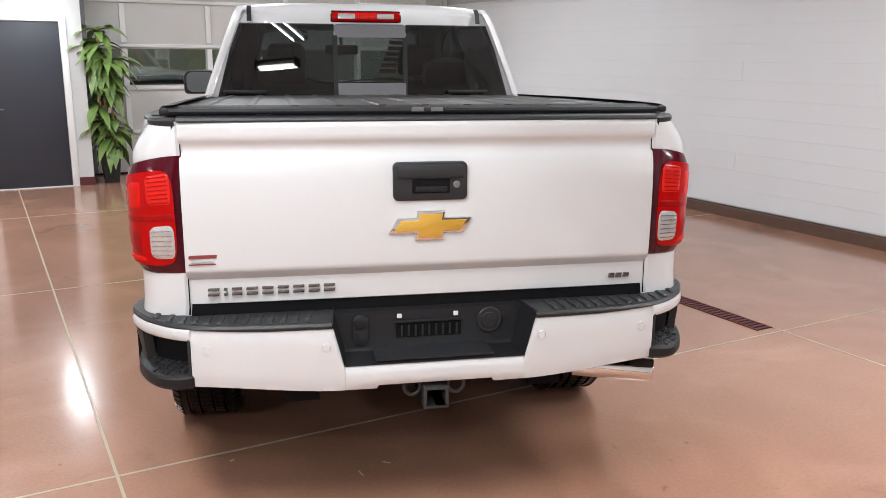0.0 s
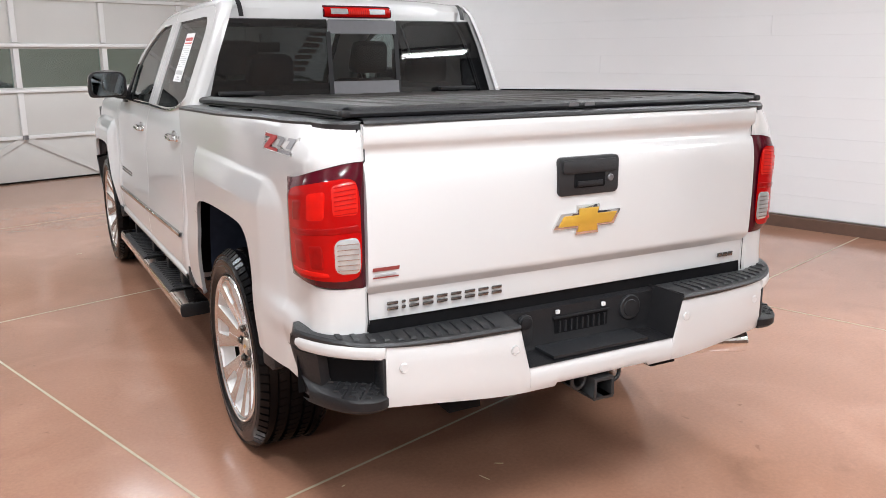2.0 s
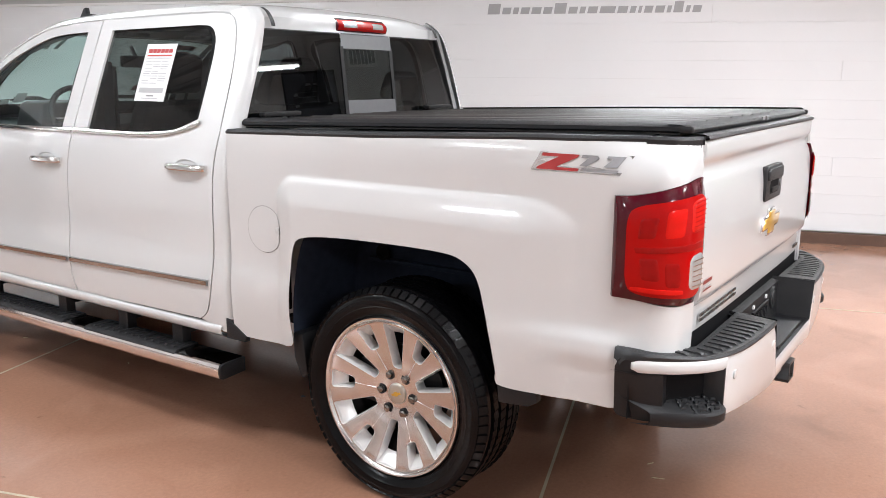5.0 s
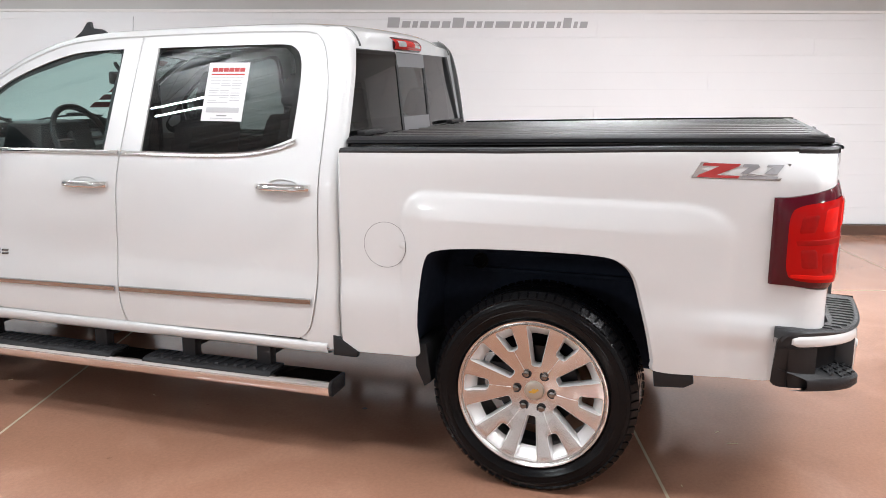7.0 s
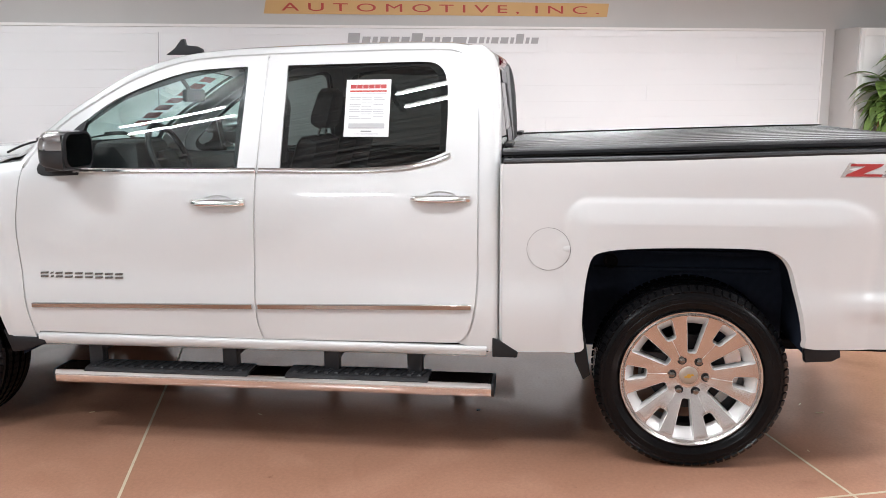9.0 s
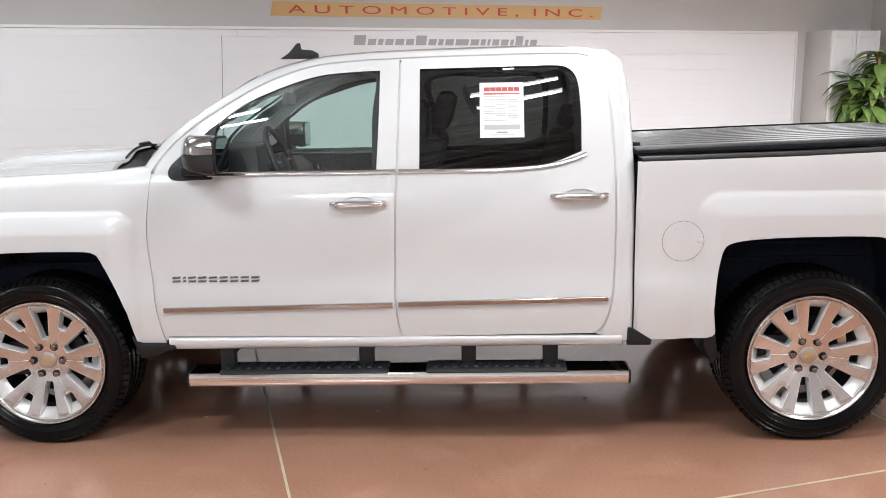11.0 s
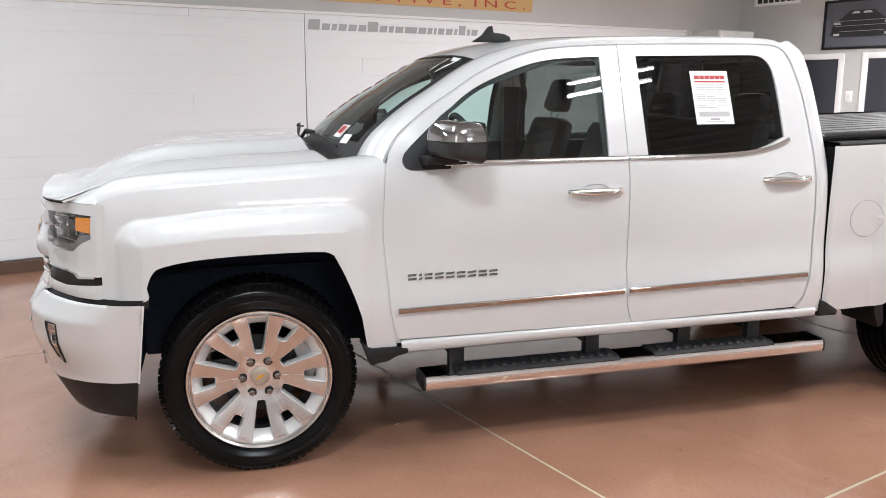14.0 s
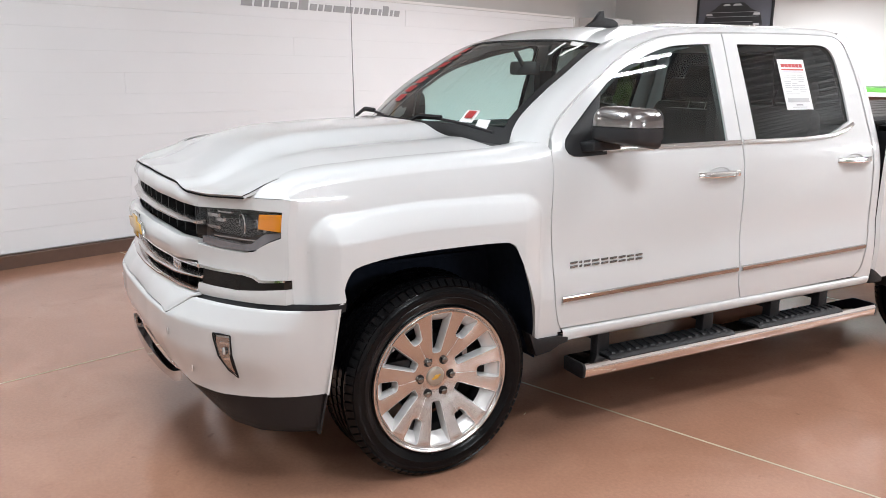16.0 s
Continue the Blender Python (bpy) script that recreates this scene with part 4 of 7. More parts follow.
def rim_meshes():
    """A wheel of six split spokes, turned about x, its face towards -x: the machined face, and the painted pockets."""
    face, pocket = Build(), Build()
    n = 288
    radii = [0.040 + 0.0049 * i for i in range(51)]
    flat = [[(r * math.sin(k * math.tau / n), r * math.cos(k * math.tau / n)) for k in range(n)] for r in radii]
    dist = [[rim_cut(*p) for p in row] for row in flat]
    rings = len(radii)

    def corners(i, k):
        return ((i, k), (i, (k + 1) % n), (i + 1, (k + 1) % n), (i + 1, k))

    solid = [[sum(dist[a][c] for a, c in corners(i, k)) > 0 for k in range(n)] for i in range(rings - 1)]
    edges = []
    for i in range(rings - 1):
        for k in range(n):
            if solid[i][k] != solid[i][(k + 1) % n]:
                edges.append(((i, (k + 1) % n), (i + 1, (k + 1) % n)))
            if i + 1 < rings - 1 and solid[i][k] != solid[i + 1][k]:
                edges.append(((i + 1, k), (i + 1, (k + 1) % n)))
    at = {}
    for v in {v for e in edges for v in e}:
        y, z = flat[v[0]][v[1]]
        for _ in range(3):
            g, d = rim_slope(y, z), rim_cut(y, z)
            y, z = y - g.x * d, z - g.y * d
        at[v] = (y, z)

    def place(v, inward=0.0, deep=0.0):
        y, z = at.get(v, flat[v[0]][v[1]])
        r = math.hypot(y, z)
        x = rim_face(r) + deep
        if v not in at:
            # each spoke is crowned across its width
            x -= 0.0014 * (1 - math.exp(-max(0.0, dist[v[0]][v[1]]) / 0.010)) * ease(0.100, 0.135, r) * (1 - ease(0.262, 0.282, r))
        if inward:
            g = rim_slope(y, z)
            y, z = y - g.x * inward, z - g.y * inward
        return Vector((x, y, z))

    for i in range(rings - 1):
        for k in range(n):
            if solid[i][k]:
                face.poly([place(v) for v in corners(i, k)])
    for a, c in edges:
        for (w0, d0), (w1, d1) in (((0, 0), (0.0018, 0.0010)), ((0.0018, 0.0010), (0.0048, 0.012)), ((0.0048, 0.012), (0.0066, 0.044))):
            pocket.poly([place(a, w0, d0), place(c, w0, d0), place(c, w1, d1), place(a, w1, d1)])
    # the floor of each opening slopes up to the lip
    steps = np.linspace(0.238, 0.283, 7)
    for i in range(6):
        for k in range(n):
            quad = [(steps[i], k), (steps[i], k + 1), (steps[i + 1], k + 1), (steps[i + 1], k)]
            pts = [(r * math.sin(q * math.tau / n), r * math.cos(q * math.tau / n), r) for r, q in quad]
            if min(rim_cut(y, z) for y, z, r in pts) < 0.001:
                pocket.poly([Vector((rim_face(r) + 0.044 - 0.041 * ((r - 0.238) / 0.045) ** 0.75, y, z)) for y, z, r in pts])
    # a fine raised line from each nut to the short opening
    for k in range(6):
        m = Matrix.Rotation(-radians(30 + 60 * k), 4, "X")
        pocket.grid([[m @ Vector((rim_face(r) - h, w, r)) for w, h in ((-0.0016, 0.0), (0, 0.0018), (0.0016, 0.0))] for r in np.linspace(0.094, 0.182, 6)])
    face.lathe([(-0.120, 0.2835), (-0.129, 0.2855), (-0.133, 0.289), (-0.130, 0.2915), (-0.136, 0.297), (-0.137, 0.302), (-0.130, 0.306), (-0.10, 0.300)], (0, 0, 0), "x", 96)
    return face, pocket


def tyre_mesh():
    b = Build()
    half, r = 0.142, TYRE_R
    prof = [(-0.115, 0.300), (-0.128, 0.308), (-0.1315, 0.312), (-0.1305, 0.3145), (-0.1375, 0.326), (-0.1410, 0.338), (-0.1432, 0.341), (-0.1435, 0.344), (-0.1420, 0.346), (-0.1430, 0.358), (-0.1418, 0.366), (-0.1428, 0.3675), (-0.1425, 0.370), (-0.1405, 0.3715), (-0.137, 0.382), (-0.130, 0.391), (-0.118, 0.398)]
    grooves = [-0.075, -0.028, 0.028, 0.075]
    tread = []
    for g in grooves:
        tread += [(g - 0.007, r - 0.002), (g - 0.005, r - 0.011), (g + 0.005, r - 0.011), (g + 0.007, r - 0.002)]
    prof = prof + [(-0.105, r - 0.001)] + tread + [(0.105, r - 0.001)] + [(-a, q) for a, q in prof[::-1]]
    return b.lathe(prof, (0, 0, 0), "x", 96)


def wheel_at(y, sgn):
    m = Matrix.Translation((sgn * (0.826 if y < 3 else 0.842), y, TYRE_R - 0.002)) @ (Matrix.Rotation(math.pi, 4, "Z") if sgn > 0 else Matrix.Identity(4)) @ Matrix.Rotation(radians(4 if y < 3 else 0), 4, "X")
    return m


PROTO = []


def proto(name, b, mat, bevel=0.0, smooth=35):
    ob = part(name, b, mat, None, bevel=bevel, smooth=smooth)
    me = ob.data
    bpy.data.objects.remove(ob)
    PROTO.append((name, me))


proto("tyre", tyre_mesh(), RUBBER, smooth=30)
for nm, fm, mat in zip(("rim", "rim_pocket"), rim_meshes(), (WHEEL_FACE, SILVER_PAINT)):
    proto(nm, fm, mat, smooth=30)
b = Build()
for k in range(72):
    a = k * math.tau / 72
    for s in (-1, 1):
        m = Matrix.Rotation(a, 4, "X") @ Matrix.Translation((s * 0.120, 0, 0.3978)) @ Matrix.Rotation(s * radians(38), 4, "Y")
        b.box((-0.020, -0.0142, -0.006), (0.019, 0.0142, 0.0062), m, taper=0.93)
proto("shoulder_tread", b, RUBBER)
b = Build()
for k in range(72):
    a = (k + 0.5) * math.tau / 72
    for x0, x1, d in ((-0.066, -0.037, 0.012), (-0.019, 0.019, 0.0), (0.037, 0.066, -0.012)):
        m = Matrix.Rotation(a + d / 0.4, 4, "X") @ Matrix.Rotation(0.2, 4, "Z")
        b.box((x0, -0.0158, 0.399), (x1, 0.0158, TYRE_R + 0.001), m)
proto("centre_tread", b, RUBBER)
proto("centre_cap", Build().lathe([(-0.0885, 0.0), (-0.0880, 0.020), (-0.0870, 0.034), (-0.0850, 0.038), (-0.0815, 0.0405), (-0.072, 0.041)], (0, 0, 0), "x", 32), CAP)
b = Build()
bow = [(-0.030, -0.006), (-0.010, -0.006), (-0.010, -0.012), (0.010, -0.012), (0.010, -0.006), (0.026, -0.006), (0.030, 0.006), (0.010, 0.006), (0.010, 0.012), (-0.010, 0.012), (-0.010, 0.006), (-0.026, 0.006)]
b.prism([Matrix.Rotation(radians(-24), 3, "X") @ Vector((-0.0878, p[0] * 0.72, p[1] * 0.72)) for p in bow], (-0.002, 0, 0))
proto("cap_badge", b, GOLD)
proto("barrel", Build().lathe([(-0.085, 0.262), (-0.06, 0.262), (0.03, 0.268), (0.10, 0.285), (0.11, 0.300)], (0, 0, 0), "x", 64), BARREL)
b = Build()
b.lathe([(-0.02, 0.02), (-0.02, 0.17), (0.01, 0.175), (0.01, 0.02)], (0, 0, 0), "x", 40)
b.lathe([(0.02, 0.26), (0.10, 0.26)], (0, 0, 0), "x", 40)
b.box((-0.05, 0.10, -0.08), (0.06, 0.20, 0.08))
proto("brake_disc", b, BARREL)
NUT = part("lug_nut", Build().lathe([(-0.013, 0.0), (-0.013, 0.007), (-0.0105, 0.0125), (-0.001, 0.0135), (0.002, 0.0135)], (0, 0, 0), "x", 12), NUT_STEEL).data
bpy.data.objects.remove(bpy.data.objects["lug_nut"])
NUT_PLACES = [Matrix.Translation((-0.0838, 0.073 * math.sin(a), 0.078 * math.cos(a))) for a in [radians(30 + 60 * k) for k in range(6)]]
SEAT_RING = part("nut_seat", Build().lathe([(-0.0005, 0.0200), (0.0005, 0.0)], (0, 0, 0), "x", 20), BARREL).data
bpy.data.objects.remove(bpy.data.objects["nut_seat"])
for y in (REAR_AXLE, FRONT_AXLE):
    for sgn in (-1, 1):
        m = wheel_at(y, sgn)
        hub = thing("wheel", (0, 0, 0), "", "")
        for key in ("label", "category"):
            if key in hub:
                del hub[key]
        hub.matrix_basis = m
        hub.parent = truck
        hub.matrix_parent_inverse = WORLD_OF[truck].inverted()
        for name, me in PROTO:
            o = new(name, me)
            o.parent = hub
            if name.endswith("tread"):
                o["kind"] = "stuff"
        for q in NUT_PLACES:
            for nm, me in (("lug_nut", NUT), ("nut_seat", SEAT_RING)):
                o = new(nm, me)
                o.parent = hub
                o.matrix_basis = q

# ---- rear end ----
GATE = [(0.795, 0.180), (0.800, 0.172), (0.84, 0.171), (0.878, 0.171), (0.884, 0.169), (0.910, 0.149), (0.918, 0.146), (0.96, 0.144), (1.05, 0.143), (1.15, 0.144), (1.22, 0.148), (1.265, 0.157), (1.290, 0.168), (1.305, 0.172), (1.322, 0.168), (1.336, 0.158), (1.352, 0.155), (1.384, 0.156), (1.392, 0.162)]


rows = [[Vector((x, y + 0.010 * (x / 0.8) ** 4, z - 0.004)) for x in np.linspace(-0.7985, 0.7985, 41)] for z, y in curve_through(GATE, 60)]
gate = part("tailgate", Build().grid(rows), PAINT, truck, "pearl white tailgate with a stepped lower edge", rim=(0, 0.03, 0))
b = Build().grid([[Vector((x, y, z)) for x in np.linspace(-0.80, 0.80, 21)] for y, z in ((0.162, 1.3885), (0.156, 1.394), (0.160, 1.402), (0.178, 1.407), (0.24, 1.407))])
part("gate_cap", b, DARK_PLASTIC, gate)


def rounded(x0, x1, z0, z1, r, n=5):
    pts = []
    for cx, cz, a0 in ((x1 - r, z1 - r, 0), (x0 + r, z1 - r, 90), (x0 + r, z0 + r, 180), (x1 - r, z0 + r, 270)):
        pts += [(cx + r * math.cos(radians(a0 + 90 * k / n)), cz + r * math.sin(radians(a0 + 90 * k / n))) for k in range(n + 1)]
    return pts


def plate_y(outline, y, depth):
    return Build().prism([Vector((x, y, z)) for x, z in outline], (0, depth, 0))


part("gate_sill", Build().box((-0.803, 0.182, 0.66), (0.803, 0.215, 0.81)), DARK, truck)
# handle: bezel, grip and keyhole
bez = part("handle_bezel", plate_y(rounded(-0.125, 0.125, 1.128, 1.256, 0.018), 0.157, -0.022), DARK_PLASTIC, gate, bevel=0.003)
part("grip", plate_y(rounded(-0.112, 0.112, 1.203, 1.246, 0.010), 0.137, -0.010), DARK_PLASTIC, bez, bevel=0.003)
part("grip_pocket", plate_y(rounded(-0.062, 0.066, 1.152, 1.200, 0.006), 0.1365, -0.0025), DARK, bez)
part("grip_pocket_lip", plate_y(rounded(-0.050, 0.055, 1.157, 1.175, 0.004), 0.135, -0.006), BLACK_PLASTIC, bez, bevel=0.002)
part("keyhole", Build().lathe([(0.136, 0.012), (0.131, 0.012), (0.129, 0.009), (0.1295, 0.0)], (0.088, 0, 1.180), "y", 20), STEEL, bez)


def cross_badge(w, h, wa, ha, lean):
    """A broad cross with slanted ends."""
    return [(-w, -ha), (-wa, -ha), (-wa - lean * 0.2, -h), (wa, -h), (wa, -ha), (w - lean, -ha), (w, ha), (wa, ha), (wa + lean * 0.2, h), (-wa, h), (-wa, ha), (-w + lean, ha)]


badge = part("emblem", plate_y([(x, z + 1.043) for x, z in cross_badge(0.142, 0.050, 0.046, 0.026, 0.030)], 0.146, -0.012), CHROME, gate, "gold cross-shaped badge with a chrome edge", bevel=0.003)
part("emblem_face", plate_y([(x, z + 1.043) for x, z in cross_badge(0.124, 0.040, 0.038, 0.018, 0.024)], 0.135, -0.005), GOLD, badge, bevel=0.002)


def letter_bars(x0, x1, z0, z1, widths, gap):
    """Plain slanted bars in place of raised letters: rows of (x0, x1, z0, z1)."""
    total = sum(widths) + gap * (len(widths) - 1)
    k, x, out = (x1 - x0) / total, x0, []
    for w in widths:
        out.append((x, x + w * k))
        x += (w + gap) * k
    return out


for x0, x1 in letter_bars(-0.735, -0.32, 0, 0, [1, 0.35, 0.9, 1, 1, 1, 1, 1, 1], 0.30):
    for z0 in (0.823, 0.840):
        part("nameplate_bar", plate_y([(x0, z0), (x1 - 0.002, z0), (x1, z0 + 0.0095), (x0 + 0.002, z0 + 0.0095)], 0.170, -0.006), BADGE, gate, bevel=0.0015)
for x0, x1 in letter_bars(0.655, 0.735, 0, 0, [1, 1, 1], 0.12):
    part("trim_badge_bar", plate_y([(x0, 0.825), (x1 - 0.002, 0.825), (x1, 0.841), (x0 + 0.003, 0.841)], 0.171, -0.005), BADGE, gate, bevel=0.001)
b = plate_y([(-0.788, 0.955), (-0.70, 0.955), (-0.697, 0.966), (-0.785, 0.966)], 0.1490, -0.001)
part("sticker_bar", b, STICKER_RED, gate, "small red dealer sticker, unreadable")
part("sticker_bar", plate_y([(-0.78, 0.941), (-0.71, 0.941), (-0.71, 0.946), (-0.78, 0.946)], 0.1490, -0.001), INK_LIGHT, gate)
part("sticker_bar", plate_y([(-0.787, 0.933), (-0.702, 0.933), (-0.702, 0.937), (-0.787, 0.937)], 0.1490, -0.001), STICKER_RED, gate)


# rear bumper
BUMP = curve_through([(0, 0.010), (0.35, 0.014), (0.60, 0.026), (0.76, 0.052), (0.86, 0.098), (0.930, 0.160), (0.972, 0.230), (0.990, 0.280), (0.997, 0.322)], 120)


def bump_y(x):
    """The bumper's face, round to its ends."""
    return float(np.interp(abs(x), BUMP[:, 0], BUMP[:, 1]))


bumper = part("rear_bumper", Build().box((-0.78, 0.165, 0.53), (0.78, 0.20, 0.72)), DARK, truck, "white rear bumper with black step pads")


for s in (-1, 1):
    # face from the recess to the step, in columns
    g = []
    for x in (0.303, 0.310, 0.317, 0.324, 0.331, 0.337, *np.linspace(0.348, 0.788, 30)):
        lo = 0.522 + 0.03 * ease(0.3, 0.76, x)
        hi = 0.603 + 0.132 * min(1, (x - 0.303) / 0.034)
        hi += 0.010 * ease(0.55, 0.8, x)
        g.append([Vector((s * x, bump_y(x) + 0.008 * abs(2 * t - 1) ** 4, lo + (hi - lo) * t)) for t in np.linspace(0, 1, 9)])
    part("bumper_skin", Build().grid(g), PAINT, bumper, rim=(0, 0.03, 0))
    ends = [p for p in BUMP if p[0] > 0.783 and p[1] < 0.292]
    g = []
    for k, (x, y) in enumerate(ends):
        tip = 1 - ease(0.93, 1.0, k / (len(ends) - 1)) * 0.45
        g.append([Vector((s * (x + 0.004 * (1 - abs(2 * t - 1) ** 3)), y - 0.003 * (1 - abs(2 * t - 1) ** 3), 0.726 + 0.004 * ease(0.8, 0.95, x) + 0.019 * tip * (2 * t - 1))) for t in np.linspace(0, 1, 7)])
    part("bumper_strip", Build().grid(g), PAINT, bumper, rim=(-s * 0.012, 0.012, 0.0))
    # top pad with ribs
    g = []
    for x, y in [p for p in BUMP if p[0] > 0.339]:
        y -= 0.002
        inner = max(0.155 + 0.19 * ease(0.80, 0.965, x), y + 0.012)
        zt = 0.757 + 0.012 * ease(0.84, 0.97, x) - 0.034 * (max(0.0, y - 0.280) / 0.040) ** 2
        g.append([Vector((s * x, y + 0.004, min(zt - 0.010, 0.740 + 0.006 * ease(0.6, 0.9, x)))), Vector((s * x, y, zt - 0.008)), Vector((s * (x - 0.003), y + 0.006, zt)), Vector((s * (x - 0.010), (y + inner) / 2 + 0.004, zt + 0.004)), Vector((s * (x - 0.016), inner, zt + 0.005)), Vector((s * (x - 0.018), inner + 0.002, zt - 0.02))])
    pad = part("step_pad", Build().grid(g), DARK_PLASTIC, bumper, "ribbed black step pad")
    for k in range(13):
        x = 0.420 + 0.040 * k
        y0 = bump_y(x) + 0.016
        y1 = 0.140 + 0.19 * ease(0.80, 0.965, x)
        m = Matrix.Translation((s * (x - 0.008), (y0 + y1) / 2, 0.7635 + 0.012 * ease(0.84, 0.97, x))) @ Matrix.Rotation(s * 0.12, 4, "Z")
        part("pad_rib", Build().box((-0.009, -(y1 - y0) / 2, -0.004), (0.009, (y1 - y0) / 2, 0.0015), m, taper=0.82), DARK_PLASTIC, pad)
    # corner step: a black pocket with a foot plate
    g = [[Vector((s * (x - 0.012), min(y + 0.052, 0.295), z)) for z in (0.556, 0.64, 0.745)] for x, y in BUMP if x > 0.76]
    part("step_pocket", Build().grid(g), DARK, bumper)
    g = []
    for q in np.linspace(0, 1, 15):
        row = []
        turn = 0.034 * (1 - math.sqrt(1 - (max(0.0, q - 0.75) / 0.25) ** 2))
        for z in np.linspace(0.552 + 0.4 * turn, 0.753 - turn, 9):
            low = 1 - ease(0.545, 0.74, z)
            y = 0.200 + (0.136 + 0.010 * low) * q
            x = float(np.interp(y, BUMP[:, 1], BUMP[:, 0])) - 0.003 - 0.036 * low * (0.4 + 0.6 * q)
            row.append(Vector((s * x, y, z)))
        g.append(row)
    part("step_cheek", Build().grid(g), BLACK_PLASTIC, bumper, rim=(-s * 0.03, 0.0, 0), smooth=60)
    y0 = bump_y(0.789)
    part("step_side", Build().box((s * 0.794 - 0.0045, y0 - 0.001, 0.547), (s * 0.794 + 0.0045, y0 + 0.09, 0.712)), DARK_PLASTIC, bumper, bevel=0.002)
    part("pocket_roof", Build().grid([[Vector((s * x, y + o, 0.7065)) for o in (0.002, 0.06)] for x, y in BUMP if x > 0.79 and y < 0.30]), BLACK_PLASTIC, bumper)
    foot = []
    for x in np.linspace(0.782, 0.974, 22):
        y = bump_y(x) + 0.002
        bulge = 0.050 * math.sin(math.pi * min(1, max(0, (x - 0.782) / 0.202))) ** 0.8
        foot.append([Vector((s * x, max(y, 0.19) + 0.05, 0.545)), Vector((s * x, y - bulge + 0.012, 0.548)), Vector((s * x, y - bulge, 0.560)), Vector((s * x, y - bulge, 0.585)), Vector((s * x, y - bulge + 0.008, 0.593)), Vector((s * x, y + 0.09, 0.622))])
    plate = part("foot_step", Build().grid(foot), BLACK_PLASTIC, bumper, "black corner step with raised treads")
    for i in range(6):
        for j in range(5):
            x = 0.803 + 0.021 * i + 0.008 * (j % 2)
            y = bump_y(x) - 0.024 + 0.024 * j
            if y < bump_y(x) - 0.048 * math.sin(math.pi * (x - 0.782) / 0.18) + 0.014:
                continue
            m = Matrix.Translation((s * x, y, 0.6045 + 0.23 * (y - bump_y(x)))) @ Matrix.Rotation((0.7 if (i + j) % 2 else -0.7), 4, "Z")
            part("tread_bar", Build().box((-0.010, -0.0028, -0.003), (0.010, 0.0028, 0.003), m, taper=0.7), DARK_PLASTIC, plate)
    for x in (0.362, 0.735):
        c = (s * x, bump_y(x) - 0.0005, 0.677)
        sensor = part("parking_sensor", Build().lathe([(0.004, 0.016), (-0.001, 0.016), (-0.002, 0.0145), (-0.0005, 0.013), (-0.0005, 0.0125), (-0.002, 0.0115), (-0.0025, 0.0)], c, "y", 24), PAINT, bumper)
    # cover strip inside
g = [[Vector((x, 0.012 + 0.010 * abs(2 * t - 1) ** 4, lo + (hi - lo) * t)) for t in np.linspace(0, 1, 6)] for x, lo, hi in ((-0.3025, 0.522, 0.603), (-0.20, 0.521, 0.603), (-0.192, 0.532, 0.603), (0.192, 0.532, 0.603), (0.20, 0.521, 0.603), (0.3025, 0.522, 0.603))]
part("bumper_skin", Build().grid(g), PAINT, bumper, rim=(0, 0.03, 0))
# licence recess
b = Build()
b.grid([[Vector((x, y, z)) for x in np.linspace(-w, w, 3)] for y, z, w in ((0.016, 0.6065, 0.302), (0.14, 0.612, 0.300), (0.146, 0.625, 0.31), (0.152, 0.745, 0.34), (0.18, 0.752, 0.34))])
for s in (-1, 1):
    b.grid([[Vector((s * (0.3035 + 0.034 * (z - 0.603) / 0.132 - 0.10 * (y - 0.015)), y, z)) for z in (0.604, 0.65, 0.70, 0.737, 0.762)] for y in (0.015, 0.06, 0.113, 0.180)])
recess = part("plate_recess", b, BLACK_PLASTIC, bumper, "black number plate recess without a plate")
part("plate_slot", plate_y(rounded(-0.118, 0.112, 0.650, 0.705, 0.006), 0.150, -0.003), DARK, recess)
part("plate_slot_rim", plate_y(rounded(-0.125, 0.119, 0.704, 0.712, 0.003), 0.149, -0.010), BLACK_PLASTIC, recess, bevel=0.002)
for k in range(9):
    part("slot_fin", Build().box((-0.10 + 0.024 * k, 0.140, 0.655), (-0.094 + 0.024 * k, 0.148, 0.695)), DARK_PLASTIC, recess)
part("ledge", Build().box((-0.20, 0.03, 0.612), (0.20, 0.14, 0.622)), DARK_PLASTIC, recess)
for x in (-0.105, 0.092):
    part("plate_lamp", plate_y(rounded(x - 0.008, x + 0.008, 0.721, 0.735, 0.003), 0.150, -0.006), material("lamp_white", (0.75, 0.75, 0.75), 0.3, grain=0.05), recess, "small white plate lamp")
part("tow_socket", plate_y(rounded(-0.268, -0.212, 0.630, 0.738, 0.026), 0.152, -0.014), DARK_PLASTIC, recess, bevel=0.004)
part("socket_lid", plate_y(rounded(-0.262, -0.218, 0.690, 0.730, 0.018), 0.139, -0.006), BLACK_PLASTIC, recess, bevel=0.003)
part("spare_lock_cover", Build().lathe([(0.152, 0.046), (0.144, 0.046), (0.141, 0.043), (0.142, 0.030), (0.139, 0.028), (0.139, 0.0)], (0.212, 0, 0.698), "y", 32), DARK_PLASTIC, recess)
